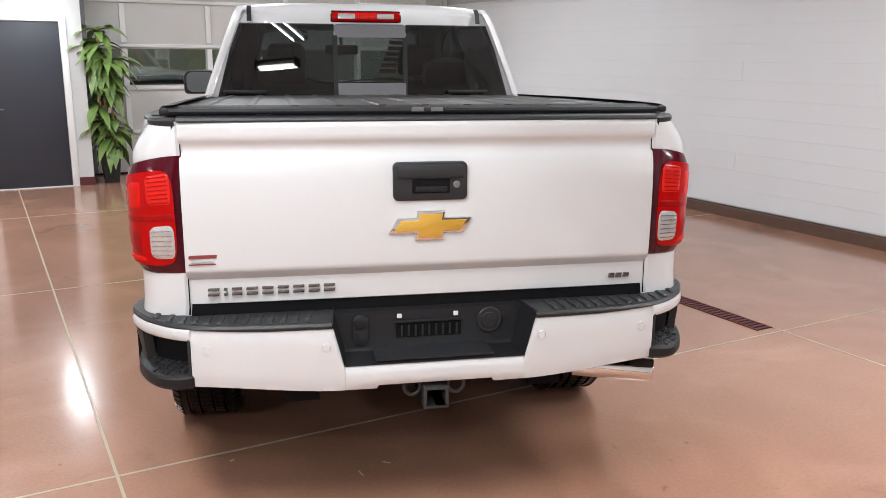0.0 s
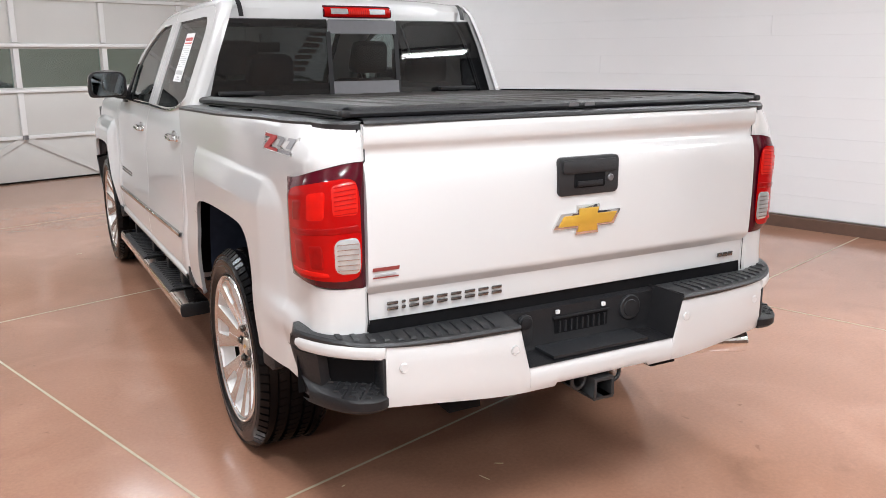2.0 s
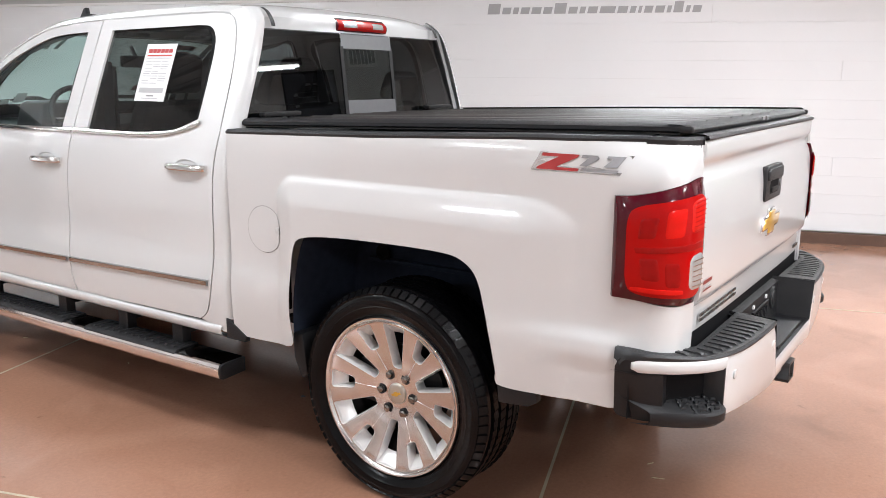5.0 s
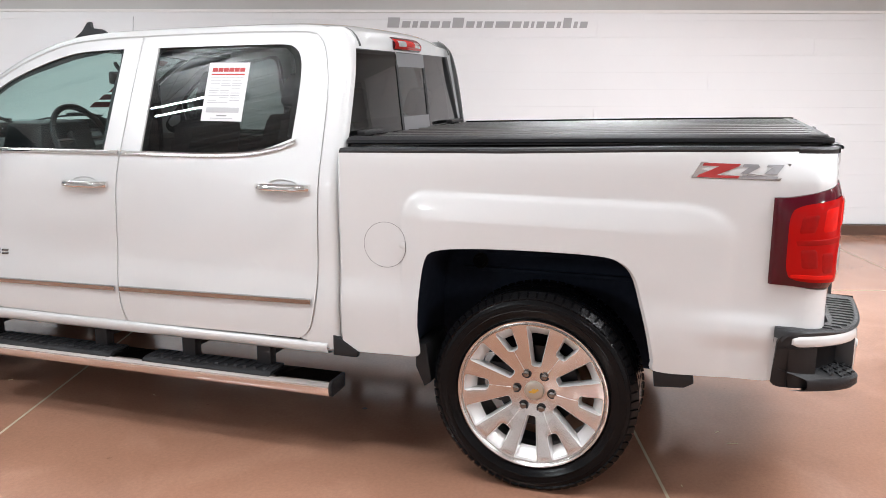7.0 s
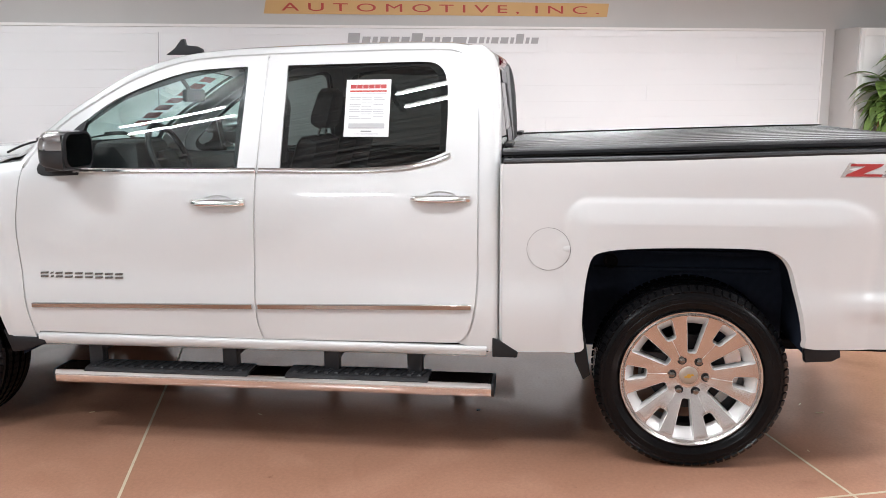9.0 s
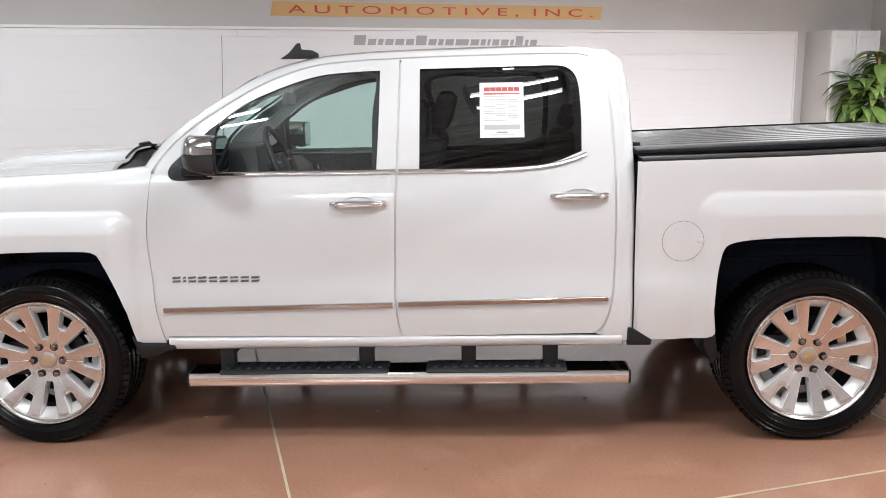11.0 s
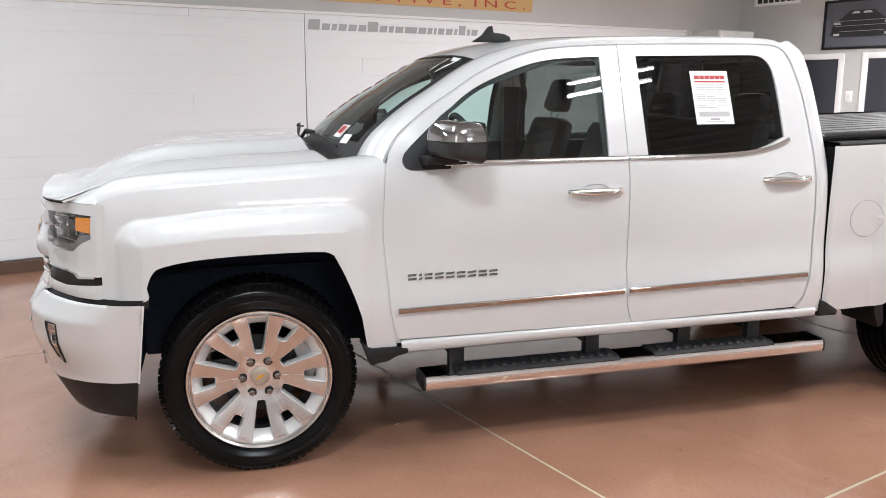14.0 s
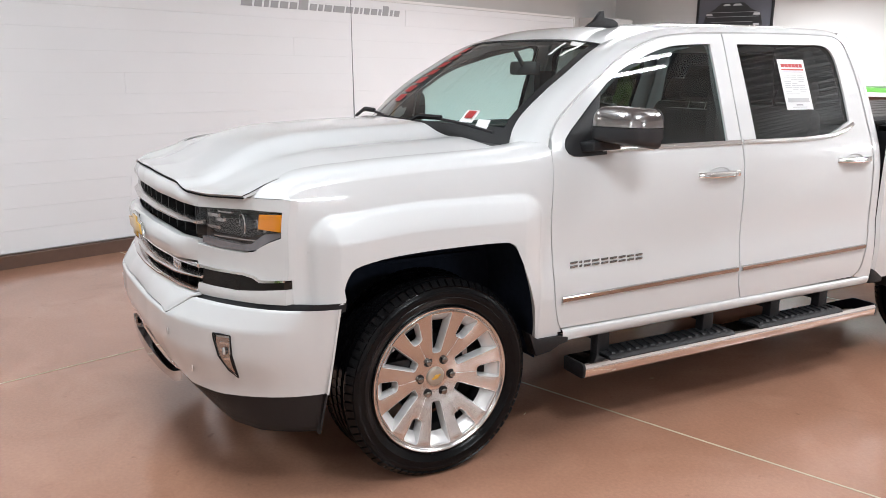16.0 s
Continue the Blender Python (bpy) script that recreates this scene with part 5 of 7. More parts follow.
# hitch
hb = Build()
for x0, x1, z0, z1 in ((-0.042, 0.042, 0.505, 0.516), (-0.042, 0.042, 0.438, 0.449), (-0.042, -0.031, 0.449, 0.505), (0.031, 0.042, 0.449, 0.505)):
    hb.box((x0, 0.012, z0), (x1, 0.22, z1))
hitch = part("hitch_receiver", hb, BLACK_STEEL, truck, "square steel hitch receiver", bevel=0.002)
part("hitch_crossbar", Build().tube([(-0.55, 0.20, 0.53), (0.55, 0.20, 0.53)], 0.035, 12), DARK, hitch)
for s in (-1, 1):
    part("chain_loop", Build().tube([Vector((s * 0.075 + 0.028 * math.cos(a), 0.06, 0.505 + 0.030 * math.sin(a))) for a in np.linspace(0, math.tau, 17)], 0.007, 8, caps=False), BLACK_STEEL, hitch)
part("exhaust_tip", Build().lathe([(0.0, 0.038), (0.0, 0.044), (0.004, 0.046), (0.30, 0.046)], (0, 0, 0), "x", 28).bm(), CHROME, truck)
tip = bpy.data.objects["exhaust_tip"]
tip.data.transform(Matrix.Translation((0.865, 0.19, 0.447)) @ Matrix.Rotation(radians(155), 4, "Z"))
part("spare_tyre", Build().lathe([(0.40, 0.16), (0.40, 0.30), (0.44, 0.33), (0.52, 0.33), (0.56, 0.28)], (0, 0.75, 0), "z", 40), RUBBER, truck)

# bed rails and folding cover
for s in (-1, 1):
    g = []
    for y in np.linspace(0.305, 2.030, 30):
        z = table([(0.17, 1.392), (0.37, 1.383), (0.71, 1.375), (1.32, 1.352), (2.045, 1.335)], y)
        w = (bed_point(max(y, 0.27), z, s).x * s) - 0.03 * (1 - ease(0.17, 0.27, y))
        g.append([Vector((s * (w - 0.001), y, z - 0.006)), Vector((s * (w + 0.002), y, z + 0.008)), Vector((s * (w - 0.010), y, z + 0.017)), Vector((s * (w - 0.09), y, z + 0.018)), Vector((s * (w - 0.10), y, z - 0.03))])
    part("bed_rail_cap", Build().grid(g), DARK_PLASTIC, truck)
    g = []
    for k in range(13):
        sk = 0.31 + (S_END - 0.31) * k / 12
        p, q = bed_point(sk, 1.380, s), bed_point(sk - 0.01, 1.380, s)
        out = outward((q - p).normalized(), s)
        inner = Vector((s * 0.80, 0.26, 0)) - Vector((p.x, p.y, 0))
        g.append([p + out * 0.001 + Vector((0, 0, -0.004)), p + out * 0.003 + Vector((0, 0, 0.012)), p - out * 0.004 + Vector((0, 0, 0.021)), p + inner * 0.8 + Vector((0, 0, 0.022))])
    part("corner_cap", Build().grid(g), DARK_PLASTIC, truck)


def cover_z(y):
    return table([(0.19, 1.428), (0.40, 1.425), (1.0, 1.410), (2.05, 1.378)], y)


RIBS = [(-0.835, 0.0)] + [(c + d, h) for c in np.linspace(-0.72, 0.72, 11) for d, h in ((-0.018, 0), (-0.010, 0.0042), (0.010, 0.0042), (0.018, 0))] + [(0.835, 0.0)]
rows = []
for y in np.linspace(0.235, 2.03, 24):
    row = []
    z = cover_z(y)
    for x, ridge in RIBS:
        row.append(Vector((x, y, z + 0.003 + ridge + 0.004 * (1 - (x / 0.835) ** 2) - 0.006 * ease(0.80, 0.835, abs(x)))))
    rows.append(row)
cover = part("bed_cover", Build().grid(rows), SOFT_TOP, truck, "black ribbed bed cover, closed", rim=(0, 0, -0.02), smooth=25)
for s in (-1, 1):
    g = [[Vector((s * x, y, cover_z(y) + dz)) for x, dz in ((0.80, 0.014), (0.838, 0.010), (0.852, 0.0), (0.852, -0.012), (0.84, -0.018))] for y in np.linspace(0.215, 2.04, 16)]
    part("cover_side_rail", Build().grid(g), BLACK_PLASTIC, cover)
b = Build().grid([[Vector((x, y + 0.012 * (x / 0.85) ** 6, z)) for x in np.linspace(-0.85, 0.85, 25)] for y, z in ((0.26, 1.436), (0.215, 1.434), (0.194, 1.428), (0.188, 1.420), (0.192, 1.411))])
part("cover_end_rail", b, BLACK_PLASTIC, cover)
for s in (-1, 1):
    part("cover_corner", Build().box((s * 0.838 - 0.015, 0.194, 1.410), (s * 0.838 + 0.015, 0.235, 1.432)), BLACK_PLASTIC, cover, bevel=0.007)
for x in (-0.035, 0.03):
    part("cover_badge_bar", Build().box((x - 0.02, 0.184, 1.418), (x + 0.02, 0.188, 1.431)), STEEL, cover)
for x in (-0.65, 0.55):
    part("cover_clamp", Build().box((x - 0.11, 2.0, 1.395), (x + 0.11, 2.035, 1.413)), BLACK_PLASTIC, cover, bevel=0.004)
# high brake lamp
b = Build().grid([[Vector((x, 2.088 - 0.020 * math.sin(math.pi * t) + 0.02 * t + 0.012 * (x / 0.19) ** 2, 1.768 + 0.062 * t)) for t in np.linspace(0, 1, 7)] for x in np.linspace(-0.19, 0.19, 13)])
chm = part("high_brake_lamp", b, DARK_RED_LENS, truck, "red high brake lamp with clear ends", rim=(0, 0.02, 0))
def high_lens(x0, x1, t0, t1, out):
    return Build().grid([[Vector((x, 2.0870 - out - 0.020 * math.sin(math.pi * t) + 0.02 * t + 0.012 * (x / 0.19) ** 2, 1.768 + 0.062 * t)) for t in np.linspace(t0, t1, 6)] for x in np.linspace(x0, x1, 9)])


for x0, x1, t0, t1, out, mat, nm in ((-0.183, 0.183, 0.10, 0.86, 0.001, RED_LENS, "red_lens"), (-0.150, -0.060, 0.30, 0.74, 0.003, CLEAR_LENS, "cargo_lens"), (0.060, 0.150, 0.30, 0.74, 0.003, CLEAR_LENS, "cargo_lens"), (-0.056, 0.056, 0.26, 0.78, 0.003, BRIGHT_RED, "brake_lens")):
    part(nm, high_lens(x0, x1, t0, t1, out), mat, chm)
for k in range(9):
    x = -0.048 + 0.012 * k
    part("lens_rib", high_lens(x - 0.001, x + 0.001, 0.28, 0.76, 0.0042), DEEP_RED, chm)
for s in (-1, 1):
    b = Build().grid([[Vector((s * (0.615 + dx), y, z + 0.004)) for dx in (-0.012, 0.012)] for y, z in ((2.145, 1.845), (2.116, 1.829), (2.096, 1.806), (2.084, 1.782), (2.078, 1.764))])
    part("roof_ditch_seal", b, BLACK_PLASTIC, truck)

# ---- front end ----
def face_y(x, z):
    """The nose above the bumper."""
    a = abs(x)
    y = table([(0, 5.775), (0.2, 5.768), (0.47, 5.735), (0.58, 5.705), (0.68, 5.662), (0.78, 5.602), (0.86, 5.545), (0.905, 5.498), (0.935, 5.46)], a)
    return y - 0.012 * ease(1.05, 1.19, z) + 0.012 * (1 - ease(0.78, 0.95, z))


def face_grid(x0, x1, lo, hi, nx=16, nz=5, out=0.0, crown=0.0, fade=False):
    """A patch of the nose; lo and hi are heights or functions of x."""
    g = []
    for x in np.linspace(x0, x1, nx + 1):
        a, c = (f(x) if callable(f) else f for f in (lo, hi))
        k = 1 - ease(0.46, 0.587, abs(x)) if fade else 1.0
        g.append([Vector((x, face_y(x, a + (c - a) * t) + k * out + k * crown * (1 - abs(2 * t - 1) ** 2.5), a + (c - a) * t)) for t in np.linspace(0, 1, nz + 1)])
    return Build().grid(g)


def line(*pts):
    return lambda x: table(sorted((abs(p[0]), p[1]) for p in pts), abs(x))


fascia = part("front_fascia", Build().box((-0.62, 5.42, 0.72), (0.62, 5.56, 1.15)), DARK, truck, "white nose with slatted black openings")
IN = (0, -0.03, 0)
hood_low = line((0, 1.191), (0.40, 1.180), (0.48, 1.158), (0.62, 1.156), (0.80, 1.167), (0.905, 1.168))
part("upper_bar", face_grid(-0.585, 0.585, line((0, 1.125), (0.585, 1.112)), hood_low, 40, 6, crown=0.012, fade=True), PAINT, fascia, rim=IN)
part("centre_bar", face_grid(-0.585, 0.585, line((0, 0.905), (0.3, 0.900), (0.585, 0.905)), line((0, 1.005), (0.3, 1.000), (0.585, 0.985)), 40, 8, out=0.020, crown=0.018, fade=True), PAINT, fascia, rim=IN)
part("upper_opening", face_grid(-0.60, 0.60, 0.97, 1.13, 30, 3, out=-0.055), DARK, fascia)
part("lower_opening", face_grid(-0.64, 0.64, 0.76, 0.92, 30, 3, out=-0.055), DARK, fascia)
part("grille_bar", face_grid(-0.585, 0.585, line((0, 1.044), (0.40, 1.036), (0.585, 1.046)), line((0, 1.076), (0.40, 1.066), (0.585, 1.058)), 40, 5, out=-0.006, crown=0.014), SILVER, fascia, rim=IN)
part("grille_bar", face_grid(-0.60, 0.60, line((0, 0.890), (0.60, 0.880)), line((0, 0.902), (0.60, 0.897)), 40, 3, out=0.006, crown=0.008), CHROME, fascia, rim=IN)
part("grille_bar", face_grid(-0.62, 0.62, line((0, 0.822), (0.40, 0.826), (0.62, 0.842)), line((0, 0.848), (0.40, 0.850), (0.62, 0.856)), 40, 4, out=-0.002, crown=0.012), SILVER, fascia, rim=IN)
part("grille_bar", face_grid(-0.60, 0.60, line((0, 0.782), (0.60, 0.790)), line((0, 0.796), (0.60, 0.802)), 40, 3, out=0.004, crown=0.010), CHROME, fascia, rim=IN)
for x in np.arange(-0.54, 0.55, 0.09):
    for z0, z1 in ((1.00, 1.05), (1.06, 1.12), (0.80, 0.83), (0.85, 0.885)):
        part("grille_web", Build().box((x - 0.006, face_y(x, 1.0) - 0.060, z0), (x + 0.006, face_y(x, 1.0) - 0.022, z1)), BLACK_PLASTIC, fascia)
bt = part("emblem", Build().prism([Vector((x, 5.812, z + 0.955)) for x, z in cross_badge(0.150, 0.054, 0.05, 0.028, 0.032)], (0, 0.012, 0)), CHROME, fascia, "gold cross-shaped badge with a chrome edge", bevel=0.003)
part("emblem_face", Build().prism([Vector((x, 5.823, z + 0.955)) for x, z in cross_badge(0.132, 0.042, 0.041, 0.020, 0.026)], (0, 0.006, 0)), GOLD, bt, bevel=0.002)
for k in range(3):
    part("grille_badge_bar", Build().box((-0.46 + 0.035 * k, 5.735, 0.846), (-0.434 + 0.035 * k, 5.752, 0.882)), SILVER, fascia, bevel=0.003)
for s in (-1, 1):
    def pos(a):
        return s * a
    # headlamp: housing, projector, signal and the bright strip under it
    top, low = line((0.585, 1.112), (0.70, 1.120), (0.82, 1.126), (0.91, 1.124)), line((0.585, 0.978), (0.66, 0.972), (0.80, 0.970), (0.835, 0.980), (0.872, 1.012), (0.915, 1.036))
    part("lamp_surround_top", face_grid(pos(0.587), pos(0.925), top, hood_low, 20, 4), PAINT, fascia, rim=IN)
    head = part("headlamp", face_grid(pos(0.588), pos(0.912), low, top, 24, 6, out=-0.035), LAMP_DARK, truck, "dark headlamp with an amber signal", rim=(0, -0.02, 0))
    for a, r in ((0.768, 0.031), (0.820, 0.016)):
        y = face_y(a, 1.06) - 0.030
        part("projector", Build().lathe([(-0.03, r + 0.006), (0.0, r + 0.008), (0.004, r + 0.004), (-0.006, r), (0.006, r * 0.8), (0.014, r * 0.45), (0.016, 0.0)], (pos(a), y, 1.066), "y", 28), PROJECTOR, head)
        part("projector_ring", Build().tube([Vector((pos(a) + (r + 0.006) * math.cos(q), y + 0.004, 1.066 + (r + 0.006) * math.sin(q))) for q in np.linspace(0.5, 4.2, 14)], 0.0028, 6), SILVER, head)
    for a0, a1, z0, z1 in ((0.61, 0.662, 1.080, 1.092), (0.61, 0.662, 1.036, 1.048), (0.655, 0.69, 1.066, 1.078), (0.66, 0.72, 1.100, 1.105), (0.845, 0.850, 1.045, 1.105), (0.64, 0.82, 1.008, 1.013)):
        part("chrome_blade", face_grid(pos(a0), pos(a1), z0, z1, 6, 2, out=-0.026), SILVER, head, rim=(0, -0.015, 0))
    part("signal_lens", face_grid(pos(0.852), pos(0.911), line((0.852, 1.060), (0.911, 1.053)), line((0.852, 1.112), (0.911, 1.115)), 8, 4, out=0.000), AMBER, head, rim=(0, -0.02, 0))
    part("daylight_strip", face_grid(pos(0.60), pos(0.912), line((0.60, 0.978), (0.66, 0.973), (0.80, 0.971), (0.835, 0.981), (0.872, 1.013), (0.912, 1.037)), line((0.60, 1.004), (0.78, 0.994), (0.82, 1.002), (0.86, 1.040), (0.912, 1.051)), 26, 3, out=-0.010), STRIP_LENS, head, rim=(0, -0.02, 0))
    g = face_grid(pos(0.587), pos(0.914), low, top, 24, 6, out=-0.002, crown=0.004)
    lens = part("lens_cover", g, HEAD_GLASS, head)
    lens.visible_shadow = False
    part("lamp_surround_low", face_grid(pos(0.587), pos(0.925), line((0.587, 0.893), (0.80, 0.892), (0.838, 0.886), (0.864, 0.872), (0.925, 0.879)), line((0.587, 0.973), (0.66, 0.968), (0.80, 0.966), (0.838, 0.976), (0.876, 1.008), (0.914, 1.031), (0.925, 1.12)), 30, 8, out=0.001), PAINT, fascia, rim=IN)
    part("lamp_surround_side", face_grid(pos(0.914), pos(0.930), 0.879, 1.166, 2, 8, out=0.0005), PAINT, fascia, rim=IN)
    lowlamp = part("lower_lamp", face_grid(pos(0.62), pos(0.922), line((0.62, 0.826), (0.78, 0.825), (0.86, 0.835), (0.922, 0.844)), line((0.62, 0.888), (0.80, 0.889), (0.835, 0.883), (0.862, 0.868), (0.922, 0.876)), 20, 3, out=0.001), SMOKED, truck, "thin dark lamp strip with a chrome brow", rim=IN)
    part("lamp_brow", face_grid(pos(0.60), pos(0.922), line((0.60, 0.884), (0.80, 0.884), (0.835, 0.878), (0.862, 0.863), (0.922, 0.871)), line((0.60, 0.894), (0.80, 0.893), (0.838, 0.887), (0.864, 0.873), (0.922, 0.879)), 26, 2, out=0.006), CHROME, lowlamp, rim=IN)
    part("lamp_lip", face_grid(pos(0.60), pos(0.93), line((0.60, 0.782), (0.93, 0.788)), line((0.60, 0.826), (0.78, 0.825), (0.86, 0.835), (0.93, 0.845)), 20, 4, out=0.003, crown=0.002), PAINT, fascia, rim=IN)

# front bumper
FB_LINE = [(0, 5.842), (0.25, 5.840), (0.45, 5.825), (0.60, 5.792), (0.72, 5.738), (0.82, 5.660), (0.90, 5.570), (0.95, 5.47), (0.970, 5.38), (0.982, 5.28), (0.990, 5.16)]


def fb_y(x, z):
    a = abs(x)
    y = soft_table(FB_LINE, a, 0.03)
    y -= 0.045 * (1 - ease(0.43, 0.60, z)) + 0.055 * max(0.0, (z - 0.690) / 0.085) * (1 - ease(0.925, 0.972, a))
    return max(y, 5.305 + 0.06 * (0.775 - z) / 0.5)


def fb_grid(x0, x1, lo, hi, nx=40, nz=10, out=0.0):
    g = []
    for x in np.linspace(x0, x1, nx + 1):
        a, c = (f(x) if callable(f) else f for f in (lo, hi))
        g.append([Vector((x, fb_y(x, a + (c - a) * t) + out, a + (c - a) * t)) for t in np.linspace(0, 1, nz + 1)])
    return Build().grid(g)


def fb_half(s, name, low, high, mat, label="", nx=50, nz=10, a0=0.0, out=0.0):
    """One side of the bumper, dense towards its end."""
    g = []
    for t in np.linspace(0, 1, nx + 1):
        a = a0 + (0.978 - a0) * (1 - (1 - t) ** 1.6)
        lo, hi = low(a), high(a)
        g.append([Vector((s * a * (1 + (0.034 * (z - 0.43) / 0.34 - 0.008) * ease(0.60, 0.978, a)), fb_y(a, z) + out, z)) for z in np.linspace(lo, hi, nz + 1)])
    return g


FB_TOP = line((0, 0.702), (0.42, 0.698), (0.485, 0.687), (0.55, 0.732), (0.605, 0.772), (0.70, 0.774), (0.978, 0.768))
g = []
for x in np.linspace(-0.612, 0.612, 81):
    z0 = min(FB_TOP(x) + 0.005, 0.780)
    lo, hi = Vector((x, fb_y(x, z0) - 0.002, z0)), Vector((x, face_y(x, 0.785) + 0.008, 0.786))
    g.append([lo.lerp(hi, q) + Vector((0, 0.007 * math.sin(math.pi * q), 0.002 * math.sin(math.pi * q))) for q in np.linspace(0, 1, 7)])
part("grille_chin", Build().grid(g), PAINT, fascia, rim=IN, smooth=60)
fbump = part("front_bumper", Build().box((-0.60, 5.45, 0.40), (0.60, 5.62, 0.70)), DARK, truck, "white front bumper with a black lower lip and chrome skid")
b = Build()
b.grid(fb_half(-1, "", line((0, 0.500), (0.25, 0.495), (0.48, 0.455), (0.58, 0.428), (0.75, 0.422), (0.978, 0.435)), FB_TOP, None, nx=80, nz=30)[::-1])
b.grid(fb_half(1, "", line((0, 0.500), (0.25, 0.495), (0.48, 0.455), (0.58, 0.428), (0.75, 0.422), (0.978, 0.435)), FB_TOP, None, nx=80, nz=30))
part("bumper_skin", b, PAINT, fbump, rim=(0, -0.008, 0), smooth=80)
for s in (-1, 1):
    part("bumper_gap", Build().grid(fb_half(s, "", lambda a: 0.755, lambda a: 0.790, None, a0=0.58, out=-0.025, nz=2)), BLACK_PLASTIC, fbump)
for s in (-1, 1):
    b = Build()
    rows = fb_half(s, "", line((0, 0.405), (0.45, 0.375), (0.60, 0.335), (0.72, 0.288), (0.82, 0.270), (0.978, 0.272)), line((0, 0.430), (0.45, 0.440), (0.58, 0.432), (0.75, 0.424), (0.978, 0.437)), None, a0=0.50, out=-0.012, nz=6)
    for r in rows:
        for k, p in enumerate(r):
            p.y = max(p.y - 0.055 * (1 - k / 6) ** 1.5, 5.31 + 0.06 * (0.775 - p.z) / 0.5)
            p.x *= 1 - 0.012 * (1 - k / 6)
    b.grid(rows)
    part("lower_lip", b, BLACK_PLASTIC, fbump, "black plastic lower lip", smooth=80, rim=(0, -0.008, 0))
b = Build()
for s in (-1, 1):
    rows = fb_half(s, "", line((0, 0.36), (0.5, 0.395)), line((0, 0.41), (0.38, 0.42), (0.52, 0.445)), None, nz=3, out=0.010)
    rows = [r for r in rows if abs(r[0].x) < 0.47]
    b.grid(rows)
part("skid_plate", b, DARK_CHROME, fbump, "bright skid strip", rim=(0, -0.03, 0))
b = Build()
for s in (-1, 1):
    b.grid([[Vector((s * a, fb_y(a, 0.46) - 0.06, z)) for z in (0.40, 0.46, 0.51)] for a in np.linspace(0, 0.57, 12)])
part("lower_intake", b, DARK, fbump)
for s in (-1, 1):
    part("tow_hook", Build().tube([Vector((s * 0.42 + 0.035 * math.cos(a), 5.745 + 0.035 * math.sin(a), 0.450 + 0.01 * math.sin(a))) for a in np.linspace(-0.6, math.pi + 0.6, 12)], 0.011, 8), CHROME, fbump)
    fog = fb_grid(s * 0.770, s * 0.824, line((0.770, 0.655), (0.784, 0.590), (0.804, 0.535), (0.824, 0.508)), line((0.770, 0.672), (0.824, 0.668)), 10, 8, out=0.004)
    fp = part("fog_lamp", fog, BLACK_PLASTIC, fbump, "narrow fog lamp in a chrome ring")
    part("fog_lens", fb_grid(s * 0.779, s * 0.821, line((0.779, 0.635), (0.790, 0.588), (0.806, 0.543), (0.821, 0.521)), 0.662, 8, 6, out=0.007), FOG_REFLECTOR, fp)
    for z in (0.580, 0.612, 0.640):
        part("fog_blade", fb_grid(s * (0.792 if z > 0.59 else 0.802), s * 0.819, z - 0.004, z + 0.004, 4, 2, out=0.0095), SILVER, fp, rim=(0, -0.004, 0))
    part("fog_bulb", Build().lathe([(0.0, 0.016), (0.006, 0.012), (0.008, 0.0)], (s * 0.806, fb_y(0.806, 0.61) + 0.008, 0.61), "y", 16), CLEAR_LENS, fp)
    part("fog_ring", Build().tube([Vector((s * a, fb_y(a, z) + 0.008, z)) for a, z in ((0.769, 0.672), (0.771, 0.650), (0.785, 0.588), (0.805, 0.533), (0.824, 0.505), (0.8265, 0.60), (0.825, 0.670), (0.80, 0.672), (0.769, 0.672))], 0.0035, 6), BLACK_PLASTIC, fp)
    for a, z in ((0.50, 0.62), (0.62, 0.50)):
        part("parking_sensor", Build().lathe([(0.0, 0.014), (0.003, 0.013), (0.004, 0.0)], (s * a, fb_y(a, z), z), "y", 16), PAINT, fbump)

# the fenders' forward corners, up to the bonnet
for s in (-1, 1):
    g = []
    row = curve_through([(abs(p.x), p.y, p.z) for p in SHOULDER[s]], 12)
    for i, p in enumerate(row):
        x = 0.926 - 0.128 * i / 12
        q = (x, face_y(x, 1.17) - 0.004, hood_low(x) + 0.002)
        g.append([Vector((s * (p[0] + (q[0] - p[0]) * t), p[1] + (q[1] - p[1]) * t, p[2] + (q[2] - p[2]) * t + 0.006 * math.sin(math.pi * t) * i / 12)) for t in np.linspace(0, 1, 10)])
    part("fender_nose", Build().grid(g), PAINT, truck, smooth=60)

# ---- side fittings ----
def side_prism(outline, sgn, off, depth):
    """A flat plate on the body side from an outline of (y, z)."""
    b = Build()
    pts = [Vector((sgn * (half_width(y, z) + off), y, z)) for y, z in outline]
    return b.prism(pts, (sgn * depth, 0, 0))


def strip_on_side(y0, y1, z0a, z0b, height, sgn, out, n=24):
    """A long moulding with a rounded face from y0 to y1."""
    g = []
    for t in np.linspace(0, 1, n + 1):
        y, z = y0 + (y1 - y0) * t, z0a + (z0b - z0a) * t
        w = half_width(y, z + height / 2)
        g.append([Vector((sgn * (w + o), y, z + height * q)) for q, o in ((0, -0.002), (0.04, out * 0.72), (0.12, out * 0.88), (0.86, out), (0.95, out * 0.86), (1, -0.002))])
    return Build().grid(g)


